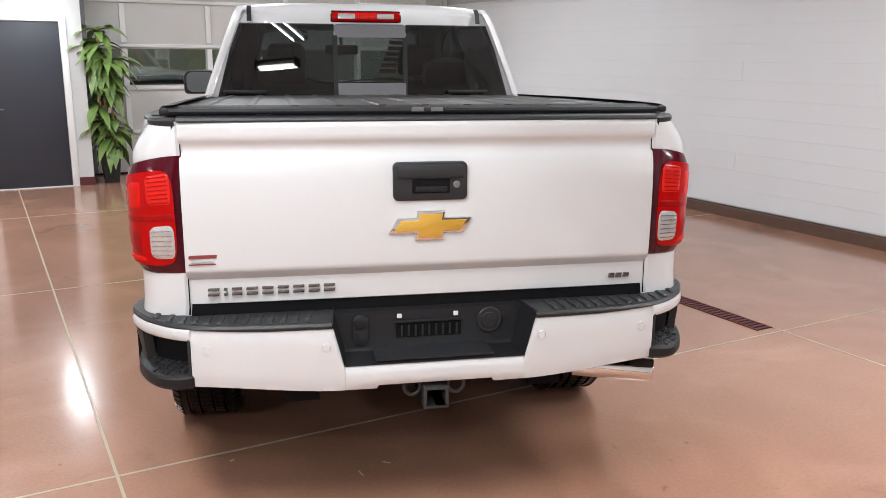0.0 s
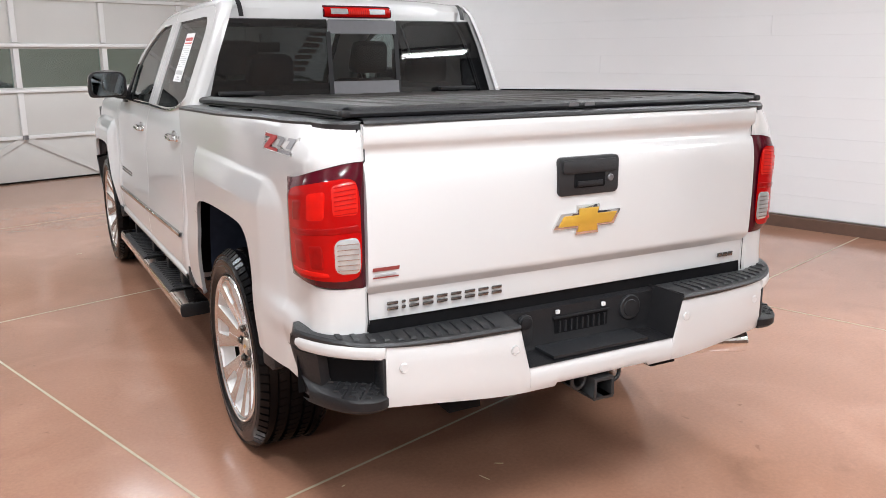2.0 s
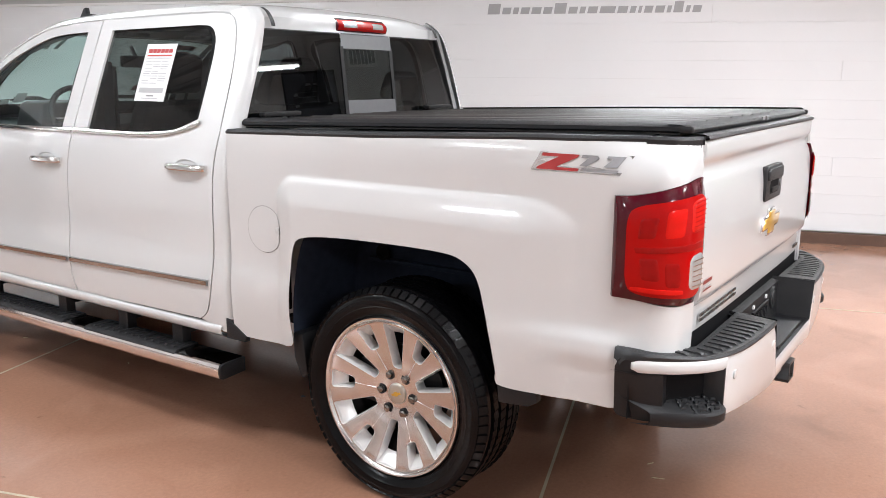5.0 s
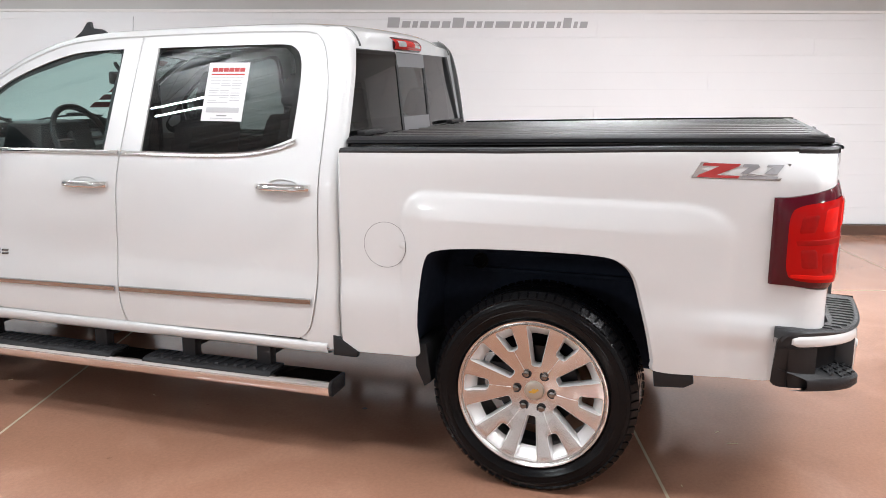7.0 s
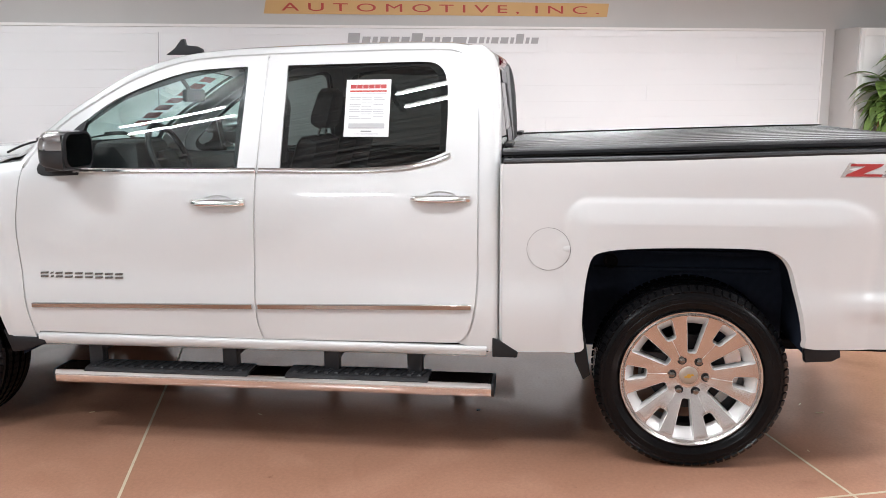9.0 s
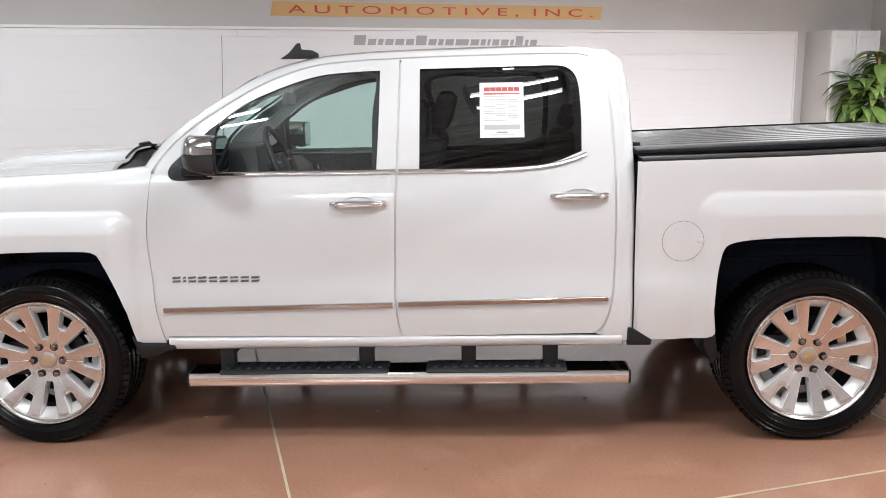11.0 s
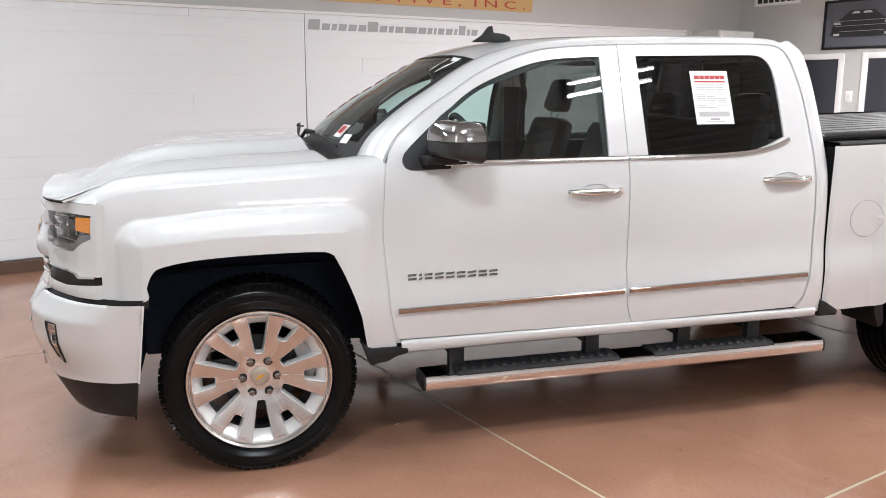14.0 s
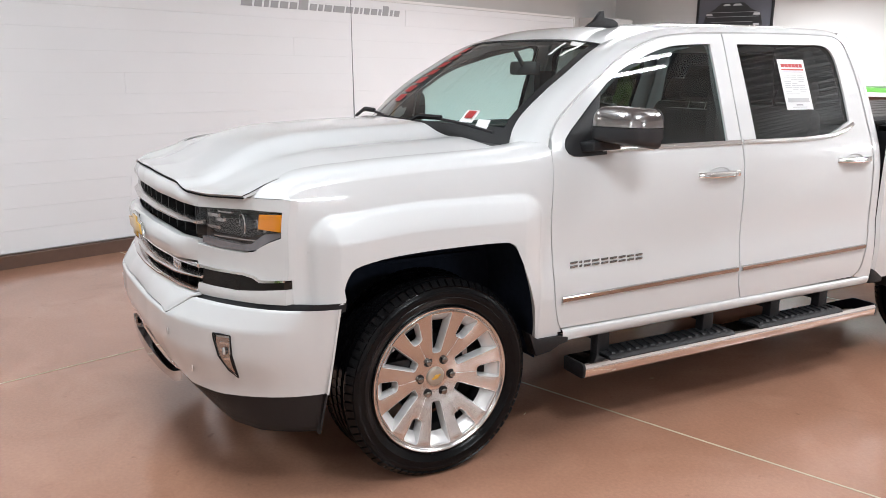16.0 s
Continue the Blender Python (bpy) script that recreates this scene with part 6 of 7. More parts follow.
for sgn in (-1, 1):
    near = sorted((o for o in truck.children if o.name.startswith("front_door")), key=lambda o: o.data.vertices[0].co.x * sgn)[-1]
    near2 = sorted((o for o in truck.children if o.name.startswith("rear_door")), key=lambda o: o.data.vertices[0].co.x * sgn)[-1]
    fend = sorted((o for o in truck.children if o.name.startswith("front_fender")), key=lambda o: o.data.vertices[0].co.x * sgn)[-1]
    bed = sorted((o for o in truck.children if o.name.startswith("bed_side")), key=lambda o: o.data.vertices[0].co.x * sgn)[-1]
    part("side_moulding", strip_on_side(4.258, 3.175, 0.648, 0.668, 0.024, sgn, 0.014), BRIGHT_TRIM, near, "chrome side moulding")
    part("side_moulding", strip_on_side(3.147, 2.17, 0.669, 0.690, 0.024, sgn, 0.014), BRIGHT_TRIM, near2, "chrome side moulding")
    # chrome belt line, kicked up at its rear end
    for owner, pts in ((near, [(4.03, 1.285), (3.60, 1.287), (3.155, 1.290)]), (near2, [(3.14, 1.290), (2.85, 1.290), (2.64, 1.293), (2.46, 1.306), (2.33, 1.334), (2.268, 1.360)])):
        c = curve_through(pts, 26)
        g = [[Vector((sgn * (half_width(y, z + 0.008) + o), y, z + 0.019 * q)) for q, o in ((0, 0.002), (0.06, 0.012), (0.3, 0.012), (0.8, 0.006), (1, -0.001))] for y, z in c]
        part("belt_moulding", Build().grid(g), CHROME, owner, "chrome belt moulding")
    for owner, yc, zc in ((near, 3.335, 1.152), (near2, 2.315, 1.178)):
        w = half_width(yc, zc)
        cup = Build()
        g = []
        for r in (1.0, 0.75, 0.4, 0.0):
            g.append([Vector((sgn * (w - 0.0215 * (1 - r * r) + 0.0012), yc - 0.01 + 0.078 * r * math.cos(a), zc + 0.036 * r * math.sin(a))) for a in np.linspace(0, math.tau, 25)[:-1]])
        cup.grid(g, wrap=True)
        part("handle_cup", cup, PAINT, owner)
        hp = []
        for t in np.linspace(-1, 1, 17):
            y = yc - 0.006 + 0.131 * t
            out = 0.036 * (1 - abs(t) ** 5) + 0.004
            hgt = 0.0145 * (1 - 0.25 * abs(t) ** 3)
            hp.append([Vector((sgn * (w + out + o), y, zc + 0.004 + hgt * q)) for q, o in ((-1, -0.014), (-0.95, -0.003), (-0.6, 0.0), (0.2, -0.003), (0.8, -0.010), (1, -0.018))])
        part("door_handle", Build().grid(hp), CHROME, owner, "chrome pull handle", rim=(-sgn * 0.012, 0, 0))
        part("handle_base", Build().box((sgn * (w + 0.006) - 0.012, yc - 0.140, zc - 0.010), (sgn * (w + 0.006) + 0.012, yc - 0.085, zc + 0.018)), CHROME, owner, bevel=0.004)
    for y1, y0 in letter_bars(3.80, 4.212, 0, 0, [1, 1, 1, 1, 1, 1, 0.9, 0.35, 1], 0.30):
        for z0 in (0.793, 0.810):
            part("nameplate_bar", side_prism([(y0, z0), (y1, z0 + 0.002), (y1 - 0.002, z0 + 0.011), (y0 - 0.002, z0 + 0.009)], sgn, 0.0, 0.005), BADGE, near, bevel=0.001)
    # mirror: black sail, arm, housing, chrome cap and glass
    sail = part("mirror_sail", side_prism([(4.216, 1.318), (4.218, 1.300), (4.208, 1.280), (4.185, 1.270), (4.15, 1.268), (4.005, 1.272), (4.005, 1.455), (3.985, 1.530), (4.03, 1.498), (4.10, 1.436), (4.17, 1.374), (4.205, 1.340)], sgn, -0.004, 0.012), BLACK_PLASTIC, near, bevel=0.004)
    arm = part("mirror", Build().prism([Vector((sgn * 0.87, y, z)) for y, z in ((4.15, 1.285), (4.15, 1.325), (4.02, 1.345), (4.00, 1.29))], (sgn * 0.10, -0.02, 0.01)), BLACK_PLASTIC, near, "chrome-capped door mirror", bevel=0.006)
    plan = curve_through([(0.912, 3.925), (0.918, 4.02), (0.925, 4.10), (0.945, 4.122), (0.99, 4.112), (1.06, 4.088), (1.112, 4.060), (1.140, 4.025), (1.150, 3.98), (1.150, 3.925)], 30)

    def shell(levels):
        rows = []
        for z, inset, crown in levels:
            ring = []
            for x, y in plan:
                dx, dy = x - 1.03, y - 4.0
                k = math.hypot(dx, dy)
                ring.append(Vector((sgn * (x - inset * dx / k), max(y - inset * dy / k, 3.922), z + crown * (1 - ((x - 1.03) / 0.12) ** 2) + max(0.0, 1.376 - z) / 0.088 * 0.035 * (y - 3.925) / 0.19)))
            rows.append(ring)
        b = Build().grid(rows, wrap=True)
        return b.poly(rows[0][::-1]).poly(rows[-1])

    part("mirror_housing", shell([(1.310, 0.030, 0.0), (1.314, 0.014, 0.0), (1.324, 0.004, 0.0), (1.35, 0.0, 0.0), (1.398, 0.0, 0.0)]), DARK_PLASTIC, arm, smooth=50)
    part("mirror_cap", shell([(1.401, -0.003, 0.0), (1.425, -0.001, 0.0), (1.448, 0.007, 0.002), (1.466, 0.020, 0.005), (1.476, 0.036, 0.006), (1.480, 0.055, 0.006)]), DARK_CHROME, arm, "smoked chrome mirror cap", smooth=60)
    part("mirror_rim", Build().prism([Vector((sgn * x, 3.916, z)) for x, z in rounded(0.914, 1.148, 1.314, 1.478, 0.052)], (0, 0.012, 0)), BLACK_PLASTIC, arm, bevel=0.004)
    part("mirror_glass", Build().prism([Vector((sgn * x, 3.9155, z)) for x, z in rounded(0.930, 1.130, 1.324, 1.468, 0.044)], (0, -0.002, 0)), material("mirror_silver", (0.15, 0.17, 0.18), 0.02, metal=1.0), arm)
    # running board
    board = part("side_step", Build().box((sgn * 0.93 - 0.055, 2.10, 0.33), (sgn * 0.93 + 0.055, 4.13, 0.350)), BLACK_PLASTIC, truck, "chrome side step with black treads")
    prof = [(0.865, 0.318), (0.99, 0.312), (1.003, 0.318), (1.008, 0.335), (1.008, 0.362), (1.002, 0.376), (0.985, 0.381), (0.865, 0.381)]
    g = [[Vector((sgn * x, y, z - 0.018 + 0.004 * (4.1 - y))) for x, z in prof] for y in np.linspace(2.075, 4.145, 30)]
    part("step_bar", Build().grid(g), CHROME, board, "polished step bar", smooth=50)
    for y0, y1 in ((2.062, 2.078), (4.142, 4.158)):
        part("end_cap", Build().prism([Vector((sgn * x, y0, z - 0.018 + 0.004 * (4.1 - y0))) for x, z in prof], (0, y1 - y0, 0)), BLACK_PLASTIC, board, bevel=0.004)
    for y0, y1 in ((2.36, 3.02), (3.20, 4.00)):
        g = [[Vector((sgn * x, y, z - 0.018 + 0.004 * (4.1 - y))) for x, z in ((0.868, 0.382), (0.870, 0.392), (0.972, 0.392), (0.990, 0.388), (1.0035, 0.377))] for y in np.linspace(y0, y1, 12)]
        tread = part("tread_pad", Build().grid(g), BLACK_PLASTIC, board, rim=(0, 0, -0.008))
        n = int((y1 - y0) / 0.048)
        for k in range(n):
            y = y0 + 0.03 + 0.048 * k
            m = Matrix.Translation((sgn * 0.930, y, 0.375 + 0.004 * (4.1 - y))) @ Matrix.Rotation(0.25 * sgn, 4, "Z")
            part("tread_rib", Build().box((-0.050, -0.010, -0.002), (0.050, 0.010, 0.005), m, taper=0.85), BLACK_PLASTIC, tread)
    for y in (2.43, 2.82, 3.31, 3.98):
        b = Build().box((sgn * 0.90 - 0.025, y - 0.035, 0.355), (sgn * 0.90 + 0.025, y + 0.035, 0.48))
        b.box((sgn * 0.75 - 0.15, y - 0.03, 0.42), (sgn * 0.75 + 0.15, y + 0.03, 0.465))
        part("step_bracket", b, BLACK_PLASTIC, board, bevel=0.004)
    # black lower trims before and behind the wheels
    b = Build().prism([Vector((sgn * 0.90, y, z)) for y, z in ((4.425, 0.535), (4.385, 0.425), (4.31, 0.435), (4.262, 0.458), (4.215, 0.466), (4.215, 0.488), (4.262, 0.498), (4.375, 0.499))], (sgn * 0.062, 0, 0))
    part("splash_trim", b, BLACK_PLASTIC, fend, bevel=0.004)
    b = Build().prism([Vector((sgn * 0.925, y, z)) for y, z in ((2.075, 0.565), (2.03, 0.545), (1.96, 0.50), (1.965, 0.475), (2.075, 0.475))], (sgn * 0.028, 0, 0))
    part("bed_corner_guard", b, BLACK_PLASTIC, bed, bevel=0.004)
    b = Build().prism([Vector((sgn * 0.93, y, z)) for y, z in ((0.757, 0.577), (0.748, 0.500), (0.64, 0.508), (0.606, 0.528), (0.610, 0.560), (0.70, 0.580))], (sgn * 0.036, 0, 0))
    part("splash_trim", b, BLACK_PLASTIC, bed, bevel=0.004)
    b = Build().prism([Vector((sgn * 0.66, y, z)) for y, z in ((1.712, 0.56), (1.710, 0.46), (1.672, 0.376), (1.640, 0.40), (1.665, 0.56))], (sgn * 0.27, 0, 0))
    part("mud_flap", b, BLACK_PLASTIC, bed, bevel=0.004)
    # fuel flap: a ring-shaped shut line
    if sgn < 0:
        g1, g2 = [], []
        for a in np.linspace(0, math.tau, 49):
            for g, r0, r1, o in ((g1, 0.0928, 0.0942, 0.0012),):
                g.append([bed_point(1.833 + r * math.cos(a), 0.968 + r * math.sin(a), -1) + Vector((-o, 0, 0)) for r in (r0, r1)])
            g2.append([bed_point(1.833 + r * math.cos(a), 0.968 + r * math.sin(a), -1) + Vector((-0.002, 0, 0)) for r in (0.0, 0.05, 0.0925)])
        flap = part("fuel_flap", Build().grid(g2), PAINT, bed, "round white fuel flap")
        part("flap_gap", Build().grid(g1), DARK_PLASTIC, flap)
        part("flap_pull", Build().prism([bed_point(y, z, -1) for y, z in ((1.741, 0.986), (1.770, 0.982), (1.774, 0.972), (1.770, 0.962), (1.741, 0.956))], (-0.006, 0, 0)), PAINT, flap, bevel=0.003)
    # two-colour side decal as plain slanted shapes
    def decal(pts, name, mat, out):
        b = Build().prism([bed_point(0.660 - 0.315 * u, 1.288 + 0.053 * w, sgn) + Vector((sgn * out, 0, 0)) for u, w in pts], (sgn * 0.0008, 0, 0))
        return part(name, b, mat, bed)
    decal([(0.0, -0.04), (0.93, -0.04), (1.04, 1.05), (0.10, 1.05)], "decal_back", SILVER, 0.0010)
    decal([(0.06, 0.03), (0.50, 0.03), (0.515, 0.20), (0.27, 0.20), (0.50, 0.82), (0.52, 0.98), (0.13, 0.98), (0.115, 0.80), (0.30, 0.80), (0.08, 0.18)], "decal_red", RED_INK, 0.0022)
    decal([(0.52, 0.36), (0.60, 0.36), (0.72, 0.80), (0.70, 0.98), (0.55, 0.98), (0.535, 0.80), (0.61, 0.80)], "decal_grey", INK, 0.0022)
    decal([(0.76, 0.36), (0.90, 0.36), (0.97, 0.98), (0.80, 0.98), (0.785, 0.82), (0.85, 0.82)], "decal_grey", INK, 0.0022)
    decal([(0.53, 0.06), (0.90, 0.06), (0.915, 0.24), (0.545, 0.24)], "decal_lettering", INK, 0.0022)
# roof fin and whip aerial
prof = [(3.765, 1.835), (3.715, 1.868), (3.680, 1.910), (3.662, 1.914), (3.656, 1.882), (3.60, 1.876), (3.570, 1.862), (3.565, 1.835)]
part("roof_aerial", Build().prism([Vector((-0.433, y, z)) for y, z in prof], (0.026, 0, 0)), BLACK_PLASTIC, truck, "black roof aerial fin", bevel=0.005)
part("whip_aerial", Build().tube([(0.815, 4.44, 1.30), (0.818, 4.44, 1.34), (0.85, 4.436, 1.70), (0.882, 4.43, 2.052)], [0.010, 0.004, 0.0025, 0.002], 8), STEEL, truck, "thin grey whip aerial")
# wipers
for x0, x1 in ((-0.72, -0.12), (-0.02, 0.58)):
    pts = [Vector((x0 + (x1 - x0) * t, 4.455 + 0.115 * (1 - ((x0 + (x1 - x0) * t) / 0.8) ** 2) - 0.02 * t, 1.365 + 0.02 * math.sin(math.pi * t) + 0.03 * t)) for t in np.linspace(0, 1, 8)]
    w = part("wiper", Build().tube(pts, 0.006, 6), BLACK_PLASTIC, truck)
    part("wiper_arm", Build().tube([pts[-1] + Vector((0.05, 0.02, -0.03)), pts[-2] + Vector((0, 0.01, 0.012)), pts[4] + Vector((0, 0.004, 0.010))], 0.009, 6), BLACK_PLASTIC, w)

# ---- cabin ----
def seat(name, x, y, width, label=""):
    """A seat with cushion, back and headrest."""
    root = part(name, Build().box((x - width / 2 + 0.03, y - 0.22, 0.60), (x + width / 2 - 0.03, y + 0.25, 0.78)), SEAT, truck, label, bevel=0.03)
    part("cushion", Build().box((x - width / 2, y - 0.20, 0.78), (x + width / 2, y + 0.30, 0.93)), SEAT, root, bevel=0.05)
    m = Matrix.Translation((x, y - 0.20, 0.86)) @ Matrix.Rotation(radians(17), 4, "X")
    part("backrest", Build().box((-width / 2, -0.07, 0.0), (width / 2, 0.07, 0.60), m, taper=0.86), SEAT, root, bevel=0.05)
    return root, m


for x in (-0.42, 0.42):
    root, m = seat("front_seat", x, 3.35, 0.52, "charcoal leather front seat")
    part("headrest", Build().box((-0.13, -0.05, 0.64), (0.13, 0.055, 0.84), m, taper=0.88), SEAT, root, bevel=0.04)
    for dx in (-0.06, 0.06):
        part("headrest_post", Build().tube([m @ Vector((dx, 0, 0.58)), m @ Vector((dx, 0, 0.68))], 0.007, 8), CHROME, root)
root, m = seat("rear_bench", 0, 2.60, 1.45, "charcoal rear bench")
for x in (-0.45, 0.45):
    part("headrest", Build().box((x - 0.13, -0.05, 0.60), (x + 0.13, 0.05, 0.76), m, taper=0.9), SEAT, root, bevel=0.04)
g = [[Vector((x, y, z)) for x in np.linspace(-0.80, 0.80, 17)] for y, z in ((3.78, 0.80), (3.80, 1.05), (3.84, 1.20), (3.92, 1.265), (4.15, 1.275), (4.40, 1.30))]
dash = part("dashboard", Build().grid(g), DASH, truck, "black dashboard")
part("instrument_hood", Build().box((-0.64, 3.84, 1.24), (-0.22, 4.12, 1.41), taper=0.82), DASH, dash, bevel=0.03)
part("centre_screen", Build().box((-0.13, 3.78, 1.05), (0.13, 3.80, 1.20)), LAMP_DARK, dash)
for x in (-0.74, 0.74):
    part("air_vent", Build().lathe([(0, 0.05), (0.012, 0.045), (0.012, 0.035)], (x, 3.79, 1.17), "y", 20), SILVER, dash)
wm = Matrix.Translation((-0.42, 3.775, 1.315)) @ Matrix.Rotation(radians(66), 4, "X")
wheel = part("steering_wheel", Build().tube([wm @ Vector((0.185 * math.cos(a), 0.185 * math.sin(a), 0)) for a in np.linspace(0, math.tau, 41)], 0.016, 8, caps=False), DASH, truck, "black steering wheel")
part("wheel_hub", Build().box((-0.07, -0.06, -0.03), (0.07, 0.05, 0.012), wm), DASH, wheel, bevel=0.012)
for a in (0, math.pi, -math.pi / 2):
    part("wheel_spoke", Build().tube([wm @ Vector((0.05 * math.cos(a), 0.05 * math.sin(a), -0.005)), wm @ Vector((0.18 * math.cos(a), 0.18 * math.sin(a), 0))], 0.013, 6), SILVER, wheel)
part("steering_column", Build().tube([wm @ Vector((0, 0, -0.02)), (-0.42, 3.98, 1.22)], 0.04, 10), DASH, wheel)
b = Build().grid([[Vector((x, y, 1.800 + 0.015 * (1 - (x / 0.6) ** 2))) for x in np.linspace(-0.62, 0.62, 7)] for y in (2.16, 2.9, 3.62)])
part("headliner", b, HEADLINER, truck)
part("inner_mirror", Build().box((-0.12, 3.80, 1.60), (0.12, 3.835, 1.67)), DASH, truck, bevel=0.012)
part("mirror_stem", Build().tube([(0, 3.83, 1.65), (0, 3.88, 1.72)], 0.012, 8), DASH, truck)
for s in (-1, 1):
    part("b_pillar_trim", Build().box((s * 0.735 - 0.03, 3.08, 0.9), (s * 0.735 + 0.03, 3.20, 1.62)), DASH, truck)
    part("sun_visor", Build().box((s * 0.36 - 0.18, 3.46, 1.765), (s * 0.36 + 0.18, 3.62, 1.785)), HEADLINER, truck, bevel=0.006)
    part("seat_belt", Build().box((s * 0.70 - 0.004, 3.06, 0.95), (s * 0.70 + 0.004, 3.11, 1.60)), DARK_PLASTIC, truck)

# price sheet taped inside the rear door glass
def on_glass(y, z, out=0.0):
    return Vector((-(half_width(y, z) - 0.0105 + out), y, z))


sheet = part("window_sheet", Build().grid([[on_glass(y, z, 0.001) for z in np.linspace(1.445, 1.698, 4)] for y in (2.758, 2.655, 2.552)]), PAPER, truck, "white price sheet with red heading on the glass")


def ink(y0, y1, z0, z1, mat):
    part("print_bar", Build().grid([[on_glass(y, z, 0.0022) for z in (z0, z1)] for y in (y0, (y0 + y1) / 2, y1)]), mat, sheet)


for y0, y1 in letter_bars(2.572, 2.738, 0, 0, [1, 1, 1, 1, 1, 1.1], 0.08):
    ink(y0, y1, 1.658, 1.676, RED_INK)
ink(2.57, 2.74, 1.643, 1.650, SIGN_RED)
ink(2.57, 2.74, 1.633, 1.636, INK_LIGHT)
for k in range(10):
    for c in range(3):
        if (k * 7 + c * 3) % 5 != 4:
            ink(2.715 - 0.055 * c - 0.030 + 0.004 * ((k + c) % 3), 2.738 - 0.055 * c, 1.617 - 0.0105 * k, 1.6205 - 0.0105 * k, INK_LIGHT)
ink(2.572, 2.738, 1.482, 1.504, INK_LIGHT)
ink(2.63, 2.68, 1.466, 1.472, INK)
ink(2.60, 2.71, 1.456, 1.459, INK_LIGHT)

# painted writing and stickers on the windscreen
def on_screen(u, w, out=0.004):
    """u across (0 at the driver's edge), w up (0 at the foot)."""
    i, j = w * (len(screen_rows) - 1), u * 24
    i0, j0 = min(int(i), len(screen_rows) - 2), min(int(j), 23)
    a = screen_rows[i0][j0].lerp(screen_rows[i0][j0 + 1], j - j0)
    c = screen_rows[i0 + 1][j0].lerp(screen_rows[i0 + 1][j0 + 1], j - j0)
    return a.lerp(c, i - i0) + Vector((0, out, out))


WHITE_PEN = material("white_window_paint", (0.8, 0.8, 0.8), 0.5, grain=0.05, scale=60)
RED_PEN = material("red_window_banner", (0.40, 0.03, 0.03), 0.5, grain=0.1, scale=40)


def stroke(pts, mat, name, width=0.012):
    pts3 = [on_screen(u, w) for u, w in pts]
    rows = []
    for i, p in enumerate(pts3):
        way = (pts3[min(i + 1, len(pts3) - 1)] - pts3[max(i - 1, 0)]).normalized()
        side = way.cross(Vector((0, 0.75, 0.66))).normalized() * width
        rows.append([p - side, p + side])
    part(name, Build().grid(rows), mat, screen)


# the numerals 1 and 7
stroke([(0.150, 0.80), (0.152, 0.87), (0.150, 0.955)], WHITE_PEN, "numeral_one")
stroke([(0.122, 0.955), (0.095, 0.95), (0.060, 0.955), (0.072, 0.90), (0.088, 0.85), (0.094, 0.80)], WHITE_PEN, "numeral_seven")
for k in range(7):
    w0 = 0.26 + 0.098 * k
    g = [[on_screen(u + 0.10 * w0, w0 + dw) for dw in (0, 0.035, 0.07)] for u in (0.735, 0.785, 0.835)]
    part("banner_bar", Build().grid(g), RED_PEN, screen)
for u, w, du, dw, mat in ((0.16, 0.14, 0.06, 0.10, WHITE_PEN), (0.17, 0.17, 0.035, 0.06, RED_PEN), (0.09, 0.10, 0.05, 0.07, WHITE_PEN)):
    part("windscreen_sticker", Build().grid([[on_screen(u + a * du, w + c * dw, 0.004 if mat is WHITE_PEN else 0.006) for c in (0, 1)] for a in (0, 1)]), mat, screen)

# ---- things in the room ----
def lamp_fixture(v, u, z, length, along_u=True):
    """A hanging two-tube lamp."""
    m = Matrix.Translation(room(v, u, z)) @ ROOM @ (Matrix.Identity(4) if along_u else Matrix.Rotation(math.pi / 2, 4, "Z"))
    root = thing("ceiling_lamp", room(v, u, z), "hanging two-tube fluorescent lamp with a dark tray", "lamp", "hanging lamps")
    h = length / 2
    part("tray", Build().box((-0.10, -h, 0.0), (0.10, h, 0.035), m, taper=0.8), LAMP_TRAY, root)
    for s in (-1, 1):
        part("tube", Build().tube([m @ Vector((s * 0.065, -h + 0.03, -0.03)), m @ Vector((s * 0.065, h - 0.03, -0.03))], 0.009, 8), TUBE, root)
        part("end_cap", Build().box((-0.11, s * h - 0.012, -0.05), (0.11, s * h + 0.012, 0.04), m), LAMP_TRAY, root)
        part("cable", Build().tube([m @ Vector((0, s * h * 0.8, 0.03)), m @ Vector((0, s * h * 0.8, CEIL - z))], 0.004, 6), STEEL, root)


# the added 3.6 m fill lamps get the same fixture
for v, u, z, length, along in LAMPS:
    lamp_fixture(v, u, z, length, along)

